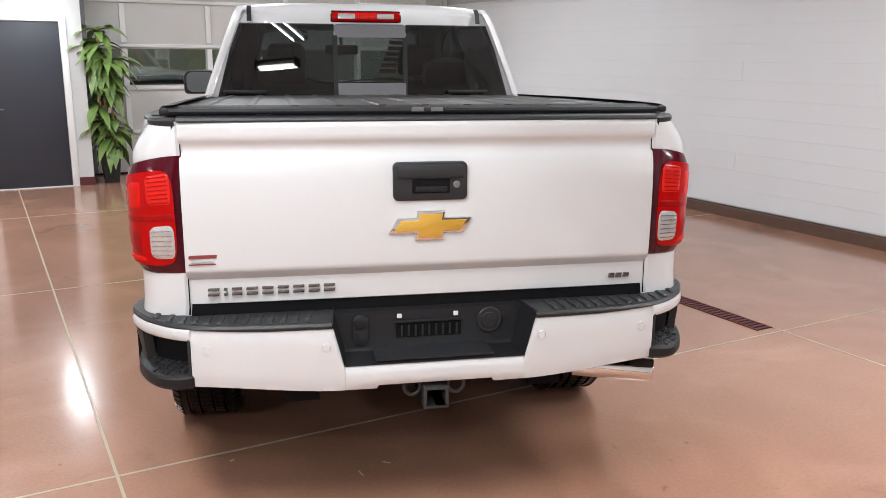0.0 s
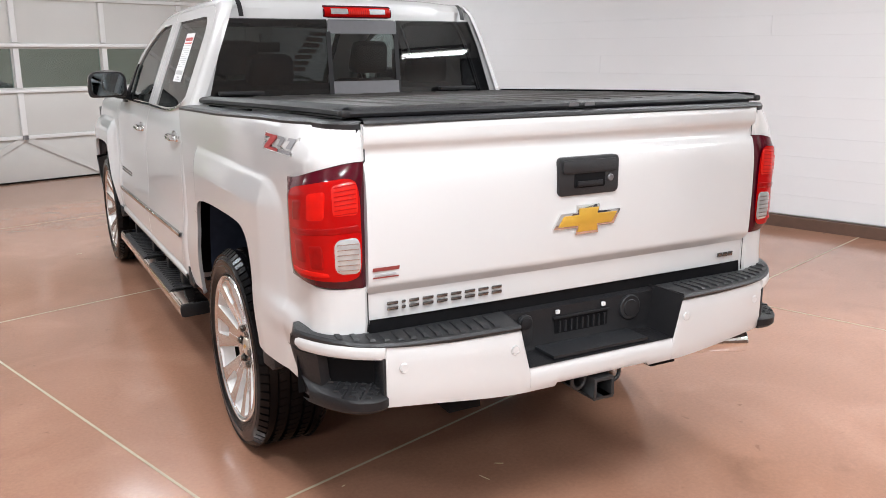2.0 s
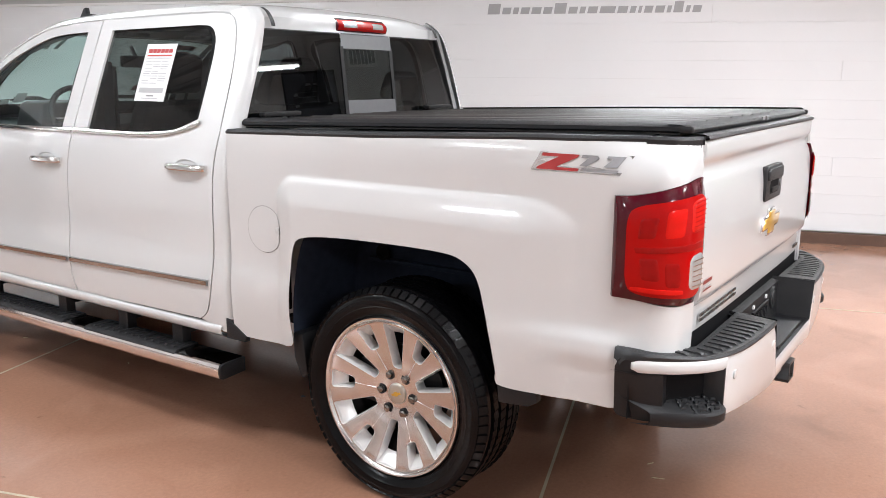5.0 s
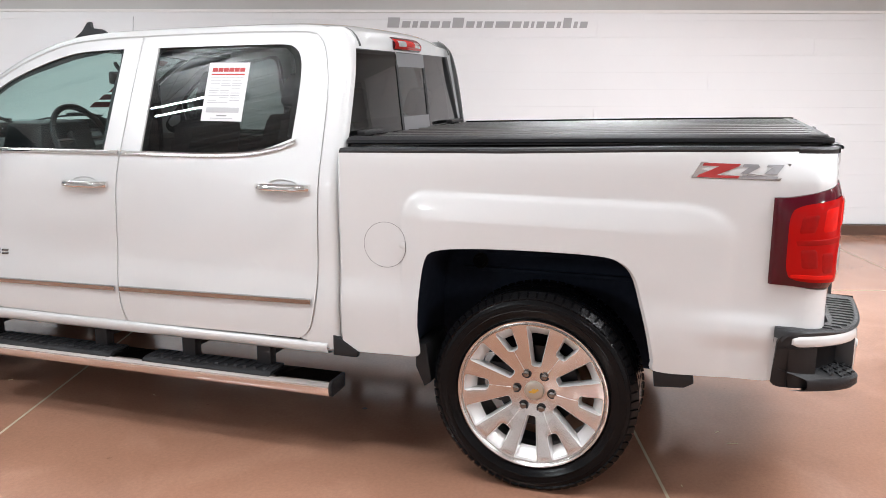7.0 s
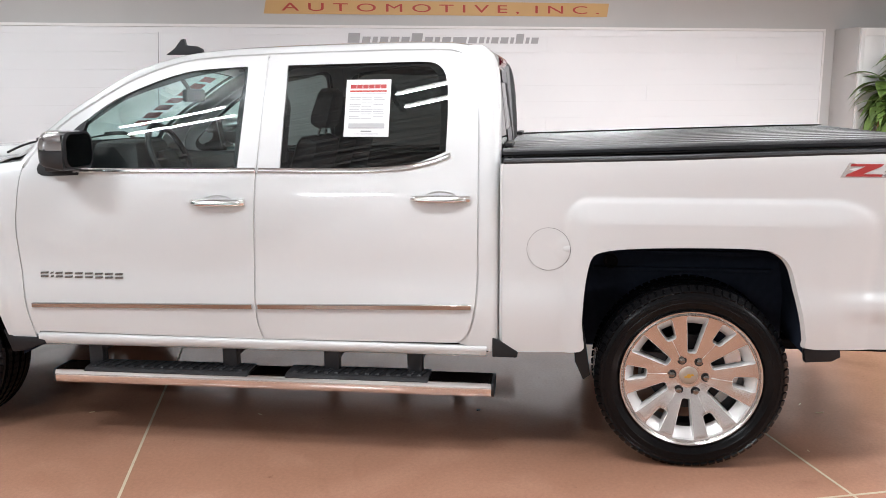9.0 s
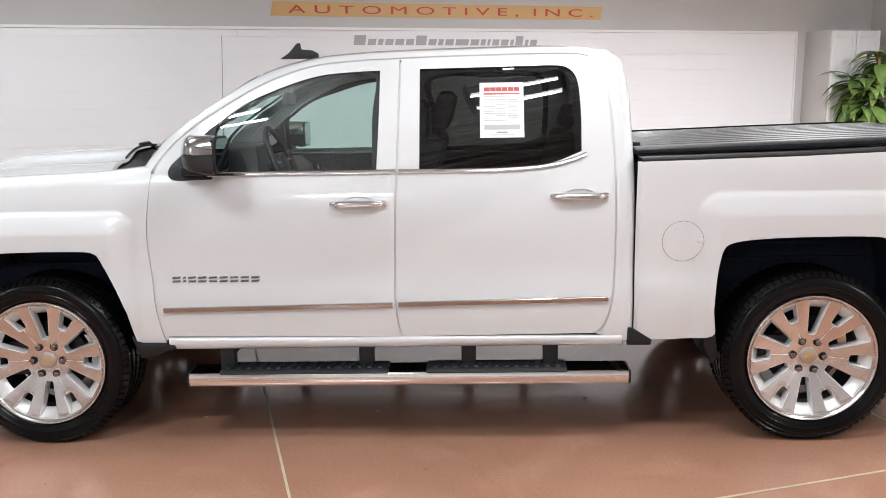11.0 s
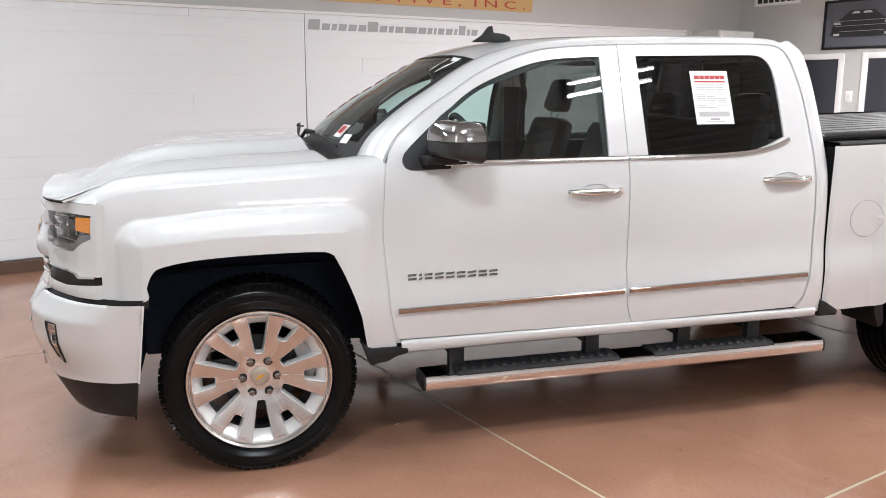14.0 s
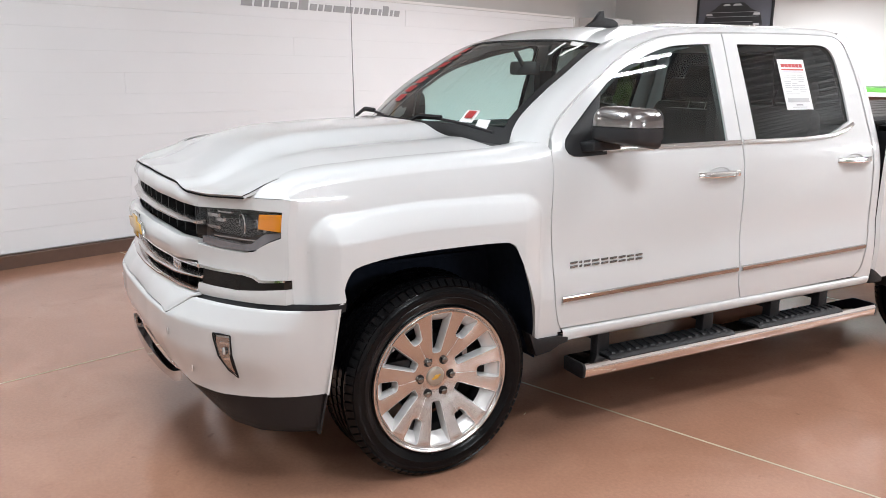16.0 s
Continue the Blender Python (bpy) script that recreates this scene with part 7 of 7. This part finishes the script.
# overhead door in sections, with a row of windows
over = thing("overhead_door", room(2.6, U_FRONT, 0), "white sectional overhead door with a row of windows", "garage door")
over["kind"] = "structure"
V0, V1 = -0.02, 5.43
posts = [0.53 + 1.115 * k for k in range(5)]
for k, (z0, z1) in enumerate(((0.02, 0.57), (0.575, 1.145), (1.15, 1.70), (1.705, 2.275), (2.28, 2.85), (2.855, 3.4))):
    if k != 2:
        part("section", rbox(Build(), V0, V1, U_FRONT, U_FRONT + 0.045, z0, z1), DOOR_PANEL, over, bevel=0.004)
    else:
        b = rbox(Build(), V0, V1, U_FRONT, U_FRONT + 0.045, z0, z0 + 0.035)
        rbox(b, V0, V1, U_FRONT, U_FRONT + 0.045, z1 - 0.04, z1)
        for v in [V0 + 0.02] + posts:
            rbox(b, v - 0.045, v + 0.045, U_FRONT, U_FRONT + 0.045, z0 + 0.035, z1 - 0.04)
        part("section", b, DOOR_PANEL, over)
        for a, c in zip([V0 + 0.02] + posts, posts + [V1]):
            pane = part("pane", rbox(Build(), a + 0.045, c - 0.045, U_FRONT + 0.02, U_FRONT + 0.026, z0 + 0.035, z1 - 0.04), GLASS_FRONT, over)
            pane.visible_shadow = False
    part("rail", rbox(Build(), V0, V1, U_FRONT - 0.035, U_FRONT - 0.002, z1 - 0.022, z1 + 0.022), TRIM_WHITE, over, bevel=0.004)
for v in posts:
    for z0, z1 in ((0.60, 1.12), (1.18, 1.66), (1.74, 2.24), (2.31, 2.82)):
        b = Build()
        vv = lambda z: v
        b.grid([[room(v + dv, U_FRONT - o, z) for dv, o in ((-0.035, 0.002), (-0.033, 0.045), (0.033, 0.045), (0.035, 0.002))] for z in (z0, z1)])
        part("stile", b, TRIM_WHITE, over)
for v, s in ((posts[1], -1), (posts[1], 1), (posts[3], -1), (posts[3], 1)):
    a, c = room(v, U_FRONT - 0.012, 0.56), room(v + s * 1.0, U_FRONT - 0.012, 0.03)
    way = (c - a).normalized()
    side = way.cross(Vector(ROOM @ Vector((0, 1, 0)))).normalized() * 0.035
    part("brace", Build().prism([a - side, a + side, c + side, c - side], ROOM @ Vector((0, -0.012, 0))), DOOR_PANEL, over)
for v in posts:
    part("hinge", rbox(Build(), v - 0.03, v + 0.03, U_FRONT - 0.055, U_FRONT - 0.036, 0.545, 0.595), STEEL, over)
part("bottom_seal", rbox(Build(), V0, V1, U_FRONT - 0.01, U_FRONT + 0.05, 0.0, 0.022), RUBBER, over)
track = part("track", rbox(Build(), 0.02, 0.07, U_FRONT - 0.12, U_FRONT - 0.04, 0.03, 3.2), STEEL, over)
# dim yard behind the panes; its surfaces glow in place of outside light
tagged(part("backdrop", rbox(Build(), -2.0, 8.0, U_FRONT + 2.6, U_FRONT + 2.7, -0.2, 4.2), YARD_GLOW), "dim brown self-lit backdrop beyond the door windows", "backdrop", kind="structure")
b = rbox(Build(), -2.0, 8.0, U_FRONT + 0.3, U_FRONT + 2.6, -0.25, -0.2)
tagged(part("ground", b, YARD_GLOW), "dim self-lit ground beyond the overhead door", "ground", kind="structure")
tagged(part("outer_roof", rbox(Build(), -2.0, 8.0, U_FRONT + 0.26, U_FRONT + 2.7, 4.2, 4.3), YARD_GLOW), "dim self-lit outer roof", "roof", kind="structure")
car = thing("parked_car", room(0.9, U_FRONT + 1.4, -0.2), "dark car parked beyond the door windows", "car")
g = []
for t in np.linspace(-1, 1, 13):
    v = 0.9 + 1.6 * t
    top = 1.30 - 0.05 * t * t if abs(t) < 0.45 else 1.30 - 0.55 * (abs(t) - 0.45)
    g.append([room(v, U_FRONT + 0.7, 0.1), room(v, U_FRONT + 0.7, 0.75), room(v, U_FRONT + 0.8, 0.95), room(v, U_FRONT + 1.0, top), room(v, U_FRONT + 1.8, top)])
part("car_body", Build().grid(g), material("dark_car_paint", (0.03, 0.025, 0.025), 0.15, coat=1.0, grain=0.1), car)

# slate door in the white wall
dd = thing("door_1", room(-0.70, U_DOOR, 0), "flat slate-grey door in a white frame, closed", "door", kind="structure")
part("leaf", rbox(Build(), -1.14, -0.315, U_DOOR - 0.012, U_DOOR - 0.002, 0.012, 1.955), SLATE, dd, bevel=0.002)
for a, c, z0, z1 in ((-0.31, -0.235, 0.0, 2.03), (-1.22, -1.145, 0.0, 2.03), (-1.145, -0.31, 1.96, 2.03)):
    part("frame", rbox(Build(), a, c, U_DOOR - 0.03, U_DOOR - 0.002, z0, z1), TRIM_WHITE, dd, bevel=0.003)
part("threshold", rbox(Build(), -1.145, -0.31, U_DOOR - 0.03, U_DOOR - 0.002, 0.0, 0.010), TRIM_WHITE, dd)
part("handle", Build().tube([room(-1.08, U_DOOR - 0.012, 0.95), room(-1.08, U_DOOR - 0.06, 0.95), room(-0.98, U_DOOR - 0.06, 0.95)], 0.009, 8), STEEL, dd)
for a, c, u0, u1 in ((-0.234, -0.052, U_DOOR - 0.008, U_DOOR), (-0.06, -0.052, U_DOOR, U_FRONT - 0.1), (V_LEFT + 0.1, -1.225, U_DOOR - 0.008, U_DOOR)):
    tagged(part("baseboard", rbox(Build(), a, c, u0, u1, 0.0, 0.10), RED_BASE), "dark red rubber cove base", "baseboard", kind="structure")
tagged(part("baseboard", rbox(Build(), V_LEFT + 0.1, 4.90, U_BACK, U_BACK + 0.008, 0.0, 0.10), RED_BASE), "dark red rubber cove base", "baseboard", kind="structure")


def leaf_blade(b, base, way, length, width, droop, rng):
    """One long strap leaf that arches over and folds along its rib."""
    way = way.normalized()
    side = way.cross(Vector((0, 0, 1)))
    side = side.normalized() if side.length > 1e-3 else Vector((1, 0, 0))
    rows, p, d, twist = [], base.copy(), way.copy(), rng.uniform(-0.4, 0.4)
    n = 7
    for i in range(n + 1):
        t = i / n
        w = width * (0.25 + 1.15 * math.sin(math.pi * min(1, t * 0.85 + 0.12)) ** 1.1) * (1 - t**4)
        s = side * math.cos(twist * t) + Vector((0, 0, 1)) * math.sin(twist * t)
        rib = Vector((0, 0, -0.18 * w))
        rows.append([p - s * w, p + rib, p + s * w])
        d = (d + Vector((0, 0, -droop / n))).normalized()
        p = p + d * (length / n)
    b.grid(rows)


def corn_plant(at, height, seed, canes, name="potted_plant"):
    rng = random.Random(seed)
    root = thing(name, at, "tall leafy cane plant in a black tapered pot", "plant", "potted plants")
    pot = Build()
    rows = []
    for s, z in ((0.075, 0.0), (0.082, 0.01), (0.125, 0.44), (0.128, 0.46), (0.115, 0.46), (0.112, 0.42)):
        rows.append([at + ROOM.to_3x3() @ Vector((x * s, y * s, z)) for x, y in ((-1, -1), (1, -1), (1, 1), (-1, 1))])
    pot.grid(rows, wrap=True)
    pot.poly(rows[-1])
    pot.poly(rows[0][::-1])
    part("pot", pot, POT, root, "black tapered square pot", bevel=0.004)
    old, young = Build(), Build()
    for k, (dx, dy, top, r) in enumerate(canes):
        base = at + Vector((dx, dy, 0.42))
        lean = Vector((rng.uniform(-0.05, 0.05), rng.uniform(-0.05, 0.05), 0))
        pts = [base + lean * t + Vector((0.01 * math.sin(5 * t), 0, (top - 0.42) * t)) for t in np.linspace(0, 1, 7)]
        part("cane", Build().tube(pts, [r * (1 - 0.15 * t) for t in np.linspace(0, 1, 7)], 8), CANE, root)
        for i in range(36):
            t = rng.random()
            a = rng.uniform(0, math.tau)
            z = top - 0.36 * t * t + 0.04
            up = 0.9 - 1.3 * t
            leaf_blade(young if t < 0.3 and rng.random() < 0.6 else old, Vector((pts[-1].x, pts[-1].y, z)), Vector((math.cos(a), math.sin(a), up)), rng.uniform(0.30, 0.52), rng.uniform(0.036, 0.054), rng.uniform(1.2, 2.3), rng)
        for i in range(3):
            a, z = rng.uniform(0, math.tau), rng.uniform(0.75, max(0.8, top - 0.3))
            leaf_blade(old, Vector((pts[3].x, pts[3].y, z)), Vector((math.cos(a), math.sin(a), 0.4)), rng.uniform(0.22, 0.36), rng.uniform(0.028, 0.045), rng.uniform(1.6, 2.6), rng)
    for nm, b, mat in (("leaves", old, LEAF), ("young_leaves", young, LEAF_LIGHT)):
        o = part(nm, b, mat, root, smooth=80)
        o["kind"] = "stuff"


corn_plant(room(0.16, 8.98, 0), 1.9, 4, [(0.0, 0.0, 1.84, 0.019), (0.06, 0.03, 1.46, 0.017), (-0.05, 0.03, 1.12, 0.016), (-0.09, -0.02, 1.66, 0.016), (0.09, 0.02, 0.70, 0.013)])
corn_plant(room(4.62, -3.56, 0), 1.9, 9, [(-0.05, -0.05, 2.02, 0.018), (0.20, 0.10, 1.76, 0.016), (-0.16, 0.06, 1.62, 0.014), (0.06, 0.05, 1.45, 0.014)])

# tall cabinet in the corner
cab = thing("tall_cabinet", room(5.2, -3.6, 0), "tall grey-white cabinet with two panelled doors", "cabinet")
part("body", rbox(Build(), 5.02, V_WALL + 0.015, -4.02, -3.30, 0.0, 2.37), WALL_GREY_LIGHT, cab, bevel=0.004)
for u0, u1 in ((-4.01, -3.665), (-3.655, -3.31)):
    d = part("cabinet_door", rbox(Build(), 5.002, 5.018, u0, u1, 0.06, 2.355), TRIM_WHITE, cab, bevel=0.002)
    for a, c, z0, z1 in ((u0, u0 + 0.05, 0.06, 2.355), (u1 - 0.05, u1, 0.06, 2.355), (u0 + 0.05, u1 - 0.05, 2.27, 2.355), (u0 + 0.05, u1 - 0.05, 0.06, 0.15), (u0 + 0.05, u1 - 0.05, 1.1, 1.17)):
        part("door_rail", rbox(Build(), 4.992, 5.002, a, c, z0, z1), TRIM_WHITE, d, bevel=0.002)

# back wall: vent, picture, dark doors, switch, counter
vent = thing("wall_vent", room(4.86, U_BACK, 2.85), "white wall vent with dark slots", "vent")
for a, c, z0, z1 in ((4.50, 5.22, 2.72, 2.76), (4.50, 5.22, 2.96, 3.0), (4.50, 4.54, 2.76, 2.96), (5.18, 5.22, 2.76, 2.96)):
    part("vent_frame", rbox(Build(), a, c, U_BACK, U_BACK + 0.02, z0, z1), TRIM_WHITE, vent, bevel=0.002)
part("vent_back", rbox(Build(), 4.54, 5.18, U_BACK + 0.001, U_BACK + 0.004, 2.76, 2.96), DARK_PLASTIC, vent)
for k in range(6):
    v = 4.63 + 0.092 * k
    part("vent_blade", rbox(Build(), v - 0.006, v + 0.006, U_BACK + 0.004, U_BACK + 0.016, 2.76, 2.96), TRIM_WHITE, vent)
pic = thing("framed_picture", room(3.55, U_BACK, 2.4), "dark framed picture of a car on grey", "picture")
for a, c, z0, z1 in ((3.02, 4.12, 2.09, 2.12), (3.02, 4.12, 2.68, 2.71), (3.02, 3.05, 2.12, 2.68), (4.09, 4.12, 2.12, 2.68)):
    part("picture_frame", rbox(Build(), a, c, U_BACK, U_BACK + 0.03, z0, z1), BLACK_PLASTIC, pic, bevel=0.003)
part("print", rbox(Build(), 3.05, 4.09, U_BACK + 0.001, U_BACK + 0.012, 2.12, 2.68), PICTURE, pic)


def pic_shape(pts, mat, out):
    part("print_shape", Build().prism([room(v, U_BACK + out, z) for v, z in pts], ROOM @ Vector((0, 0.001, 0))), mat, pic)


pic_shape([(3.16, 2.27), (3.20, 2.42), (3.34, 2.49), (3.44, 2.57), (3.76, 2.57), (3.86, 2.49), (3.98, 2.42), (4.02, 2.27), (3.92, 2.24), (3.26, 2.24)], DARK_PLASTIC, 0.0125)
pic_shape([(3.46, 2.53), (3.59, 2.53), (3.57, 2.556), (3.49, 2.556)], INK_LIGHT, 0.014)
pic_shape([(3.63, 2.53), (3.74, 2.53), (3.71, 2.556), (3.64, 2.556)], INK_LIGHT, 0.014)
for v0, v1, z in ((3.24, 3.94, 2.44), (3.22, 3.96, 2.38), (3.30, 3.90, 2.31)):
    pic_shape([(v0, z), (v1, z), (v1, z + 0.006), (v0, z + 0.006)], INK, 0.014)
for v in (3.25, 3.93):
    pic_shape([(v - 0.05, 2.40), (v + 0.05, 2.40), (v + 0.04, 2.43), (v - 0.04, 2.43)], INK_LIGHT, 0.0145)
    pic_shape([(v - 0.04, 2.26), (v + 0.04, 2.26), (v + 0.04, 2.29), (v - 0.04, 2.29)], INK_LIGHT, 0.0145)
for n, (a, c) in enumerate(((3.86, 4.76), (2.56, 3.46))):
    d = thing("door_2" if n == 0 else "door_3", room((a + c) / 2, U_BACK, 0), "dark slate door in a white frame, closed", "door", kind="structure")
    part("leaf", rbox(Build(), a, c, U_BACK + 0.002, U_BACK + 0.012, 0.01, 1.965), SLATE, d, bevel=0.002)
    for p, q, z0, z1 in ((a - 0.075, a, 0, 2.04), (c, c + 0.075, 0, 2.04), (a, c, 1.966, 2.04)):
        part("frame", rbox(Build(), p, q, U_BACK + 0.002, U_BACK + 0.03, z0, z1), TRIM_WHITE, d, bevel=0.003)
sw = thing("light_switch", room(3.68, U_BACK, 1.48), "white wall switch plate", "switch")
part("plate", rbox(Build(), 3.64, 3.735, U_BACK + 0.001, U_BACK + 0.008, 1.42, 1.56), TRIM_WHITE, sw, bevel=0.002)
part("toggle", rbox(Build(), 3.675, 3.70, U_BACK + 0.008, U_BACK + 0.014, 1.465, 1.515), PAPER, sw)
ctr = thing("wall_counter", room(1.2, U_BACK, 0), "white-topped service counter against the wall", "counter")
part("worktop", rbox(Build(), 0.2, 2.24, U_BACK + 0.002, U_BACK + 0.45, 1.36, 1.41), TRIM_WHITE, ctr, bevel=0.005)
part("front_panel", rbox(Build(), 0.25, 2.20, U_BACK + 0.002, U_BACK + 0.40, 0.0, 1.358), KERB, ctr)
case = thing("flat_case", room(1.6, U_BACK + 0.2, 1.41), "flat green and white case on the counter", "case")
part("case_base", rbox(Build(), 1.2, 1.86, U_BACK + 0.12, U_BACK + 0.30, 1.41, 1.47), GREEN_CASE, case, bevel=0.006)
part("case_tube", Build().tube([room(1.22, U_BACK + 0.2, 1.50), room(1.84, U_BACK + 0.2, 1.50)], 0.028, 12), PAPER, case)

# sign lettering on the long wall
band = thing("wall_sign", room(V_WALL + 0.02, 1.4, 2.55), "tan sign band with red capital letters", "sign")
ua, ub = 3.345, -0.46
part("sign_band", Build().prism([room(V_WALL + 0.018, u, z) for u, z in ((ua, 2.488), (ub + 0.02, 2.488), (ub, 2.634), (ua - 0.03, 2.634))], ROOM @ Vector((-0.006, 0, 0))), SIGN_TAN, band)


def wall_text(body, u_left, z, size, mat, parent, name, width=None):
    """Letters on the long wall, read from the room."""
    cu = bpy.data.curves.new(name, "FONT")
    cu.body, cu.size, cu.extrude = body, size, 0.001
    cu.space_character = 1.0
    cu.materials.append(mat)
    ob = new(name, cu)
    bpy.context.view_layer.update()
    k = width / ob.dimensions.x if width else 1.0
    ob.parent = parent
    ob.matrix_parent_inverse = WORLD_OF[parent].inverted()
    ob.matrix_basis = Matrix.Translation(room(V_WALL + 0.0105, u_left, z)) @ ROOM @ Matrix.Rotation(-math.pi / 2, 4, "Z") @ Matrix.Rotation(math.pi / 2, 4, "X") @ Matrix.Diagonal((k, 1, 1, 1))
    return ob


wall_text("A U T O M O T I V E ,  I N C .", 3.16, 2.520, 0.118, SIGN_RED, band, "sign_letters", 3.50)
top_sign = thing("wall_lettering", room(V_WALL, 1.4, 2.75), "large dark capital letters above the sign band", "sign")
for u0, u1 in letter_bars(-2.30, -0.0 + 0.42, 0, 0, [1, 1, 1, 1, 1, 1.1], 0.1):
    part("letter_bar", Build().prism([room(V_WALL + 0.018, 1.0 + u, z) for u, z in ((u0 - 0.0, 2.775), (u1, 2.775), (u1 + 0.04, 3.10), (u0 + 0.04, 3.10))], ROOM @ Vector((-0.01, 0, 0))), SIGN_DARK, top_sign)
low_sign = thing("wall_web_lettering", room(V_WALL, 1.4, 2.2), "row of slim dark grey letters on white boards", "sign")
for k, (u1, u0) in enumerate(letter_bars(0.37, 2.48, 0, 0, [0.5, 0.25, 0.55, 0.25, 0.55, 0.5, 0.2, 0.35, 0.6, 0.95, 0.6, 0.35, 0.55, 0.75, 0.55, 0.6, 0.55, 0.35, 0.55, 0.8], 0.16)):
    high = 2.296 if k in (2, 13, 19) else 2.258
    part("letter_bar", Build().prism([room(V_WALL - 0.0005, u, z) for u, z in ((u0, 2.192), (u1, 2.192), (u1 - 0.014, high), (u0 - 0.014, high))], ROOM @ Vector((-0.004, 0, 0))), WEB_GREY, low_sign)

# floor drain and small litter
drain = thing("floor_drain", room(2.86, 1.5, 0), "long rusty red slotted floor drain", "drain")
part("drain_tray", rbox(Build(), 2.72, 2.84, 0.97, 4.2, 0.0005, 0.002), DARK, drain)
for a, c in ((2.715, 2.725), (2.835, 2.845)):
    part("drain_edge", rbox(Build(), a, c, 0.965, 4.2, 0.0005, 0.006), GRATE, drain)
for k in range(78):
    u = 0.99 + 0.041 * k
    part("grate_bar", rbox(Build(), 2.726, 2.834, u - 0.011, u + 0.011, 0.002, 0.005), GRATE, drain)
rng = random.Random(3)
for k, (v, u) in enumerate(((-0.2, 7.2), (-1.6, 2.2), (0.3, 2.2), (-0.9, 3.3), (-1.9, 3.6), (-2.4, 4.2), (-0.2, -0.5), (1.2, -0.9), (-1.5, 1.0))):
    p = room(v, u, 0.0)
    b = Build().prism([p + Vector((rng.uniform(0.006, 0.014) * math.cos(a), rng.uniform(0.006, 0.014) * math.sin(a), 0.0004)) for a in np.linspace(0, math.tau, 7)[:-1]], (0, 0, 0.003))
    tagged(part("leaf_crumb", b, CANE if k % 2 else LAMP_TRAY), "dry brown crumb lying on the floor", "debris", "crumbs on the floor")

# small litter on the floor
STRAW = material("dry_straw", (0.52, 0.40, 0.24), 0.7, grain=0.2, scale=200)
for x, y, turn, size in ((-0.72, 0.63, 0.4, 0.010), (-0.22, 0.43, 1.9, 0.026), (-0.11, 0.50, 2.6, 0.018), (-1.22, 5.18, 0.2, 0.022), (-0.57, 3.31, 1.1, 0.012), (-0.64, 4.20, 2.2, 0.014)):
    bit = thing("wood_splinter", (x, y, 0.0), "tiny pale wood splinter lying on the floor", "litter", "floor litter")
    m = Matrix.Translation((x, y, 0.0)) @ Matrix.Rotation(turn, 4, "Z")
    part("sliver", Build().prism([m @ Vector(p) for p in ((-size, -0.0016, 0.0002), (size * 0.6, -0.0022, 0.0002), (size, 0.0004, 0.0002), (size * 0.2, 0.0024, 0.0002), (-size * 0.8, 0.0014, 0.0002))], (0, 0, 0.0022)), STRAW, bit)
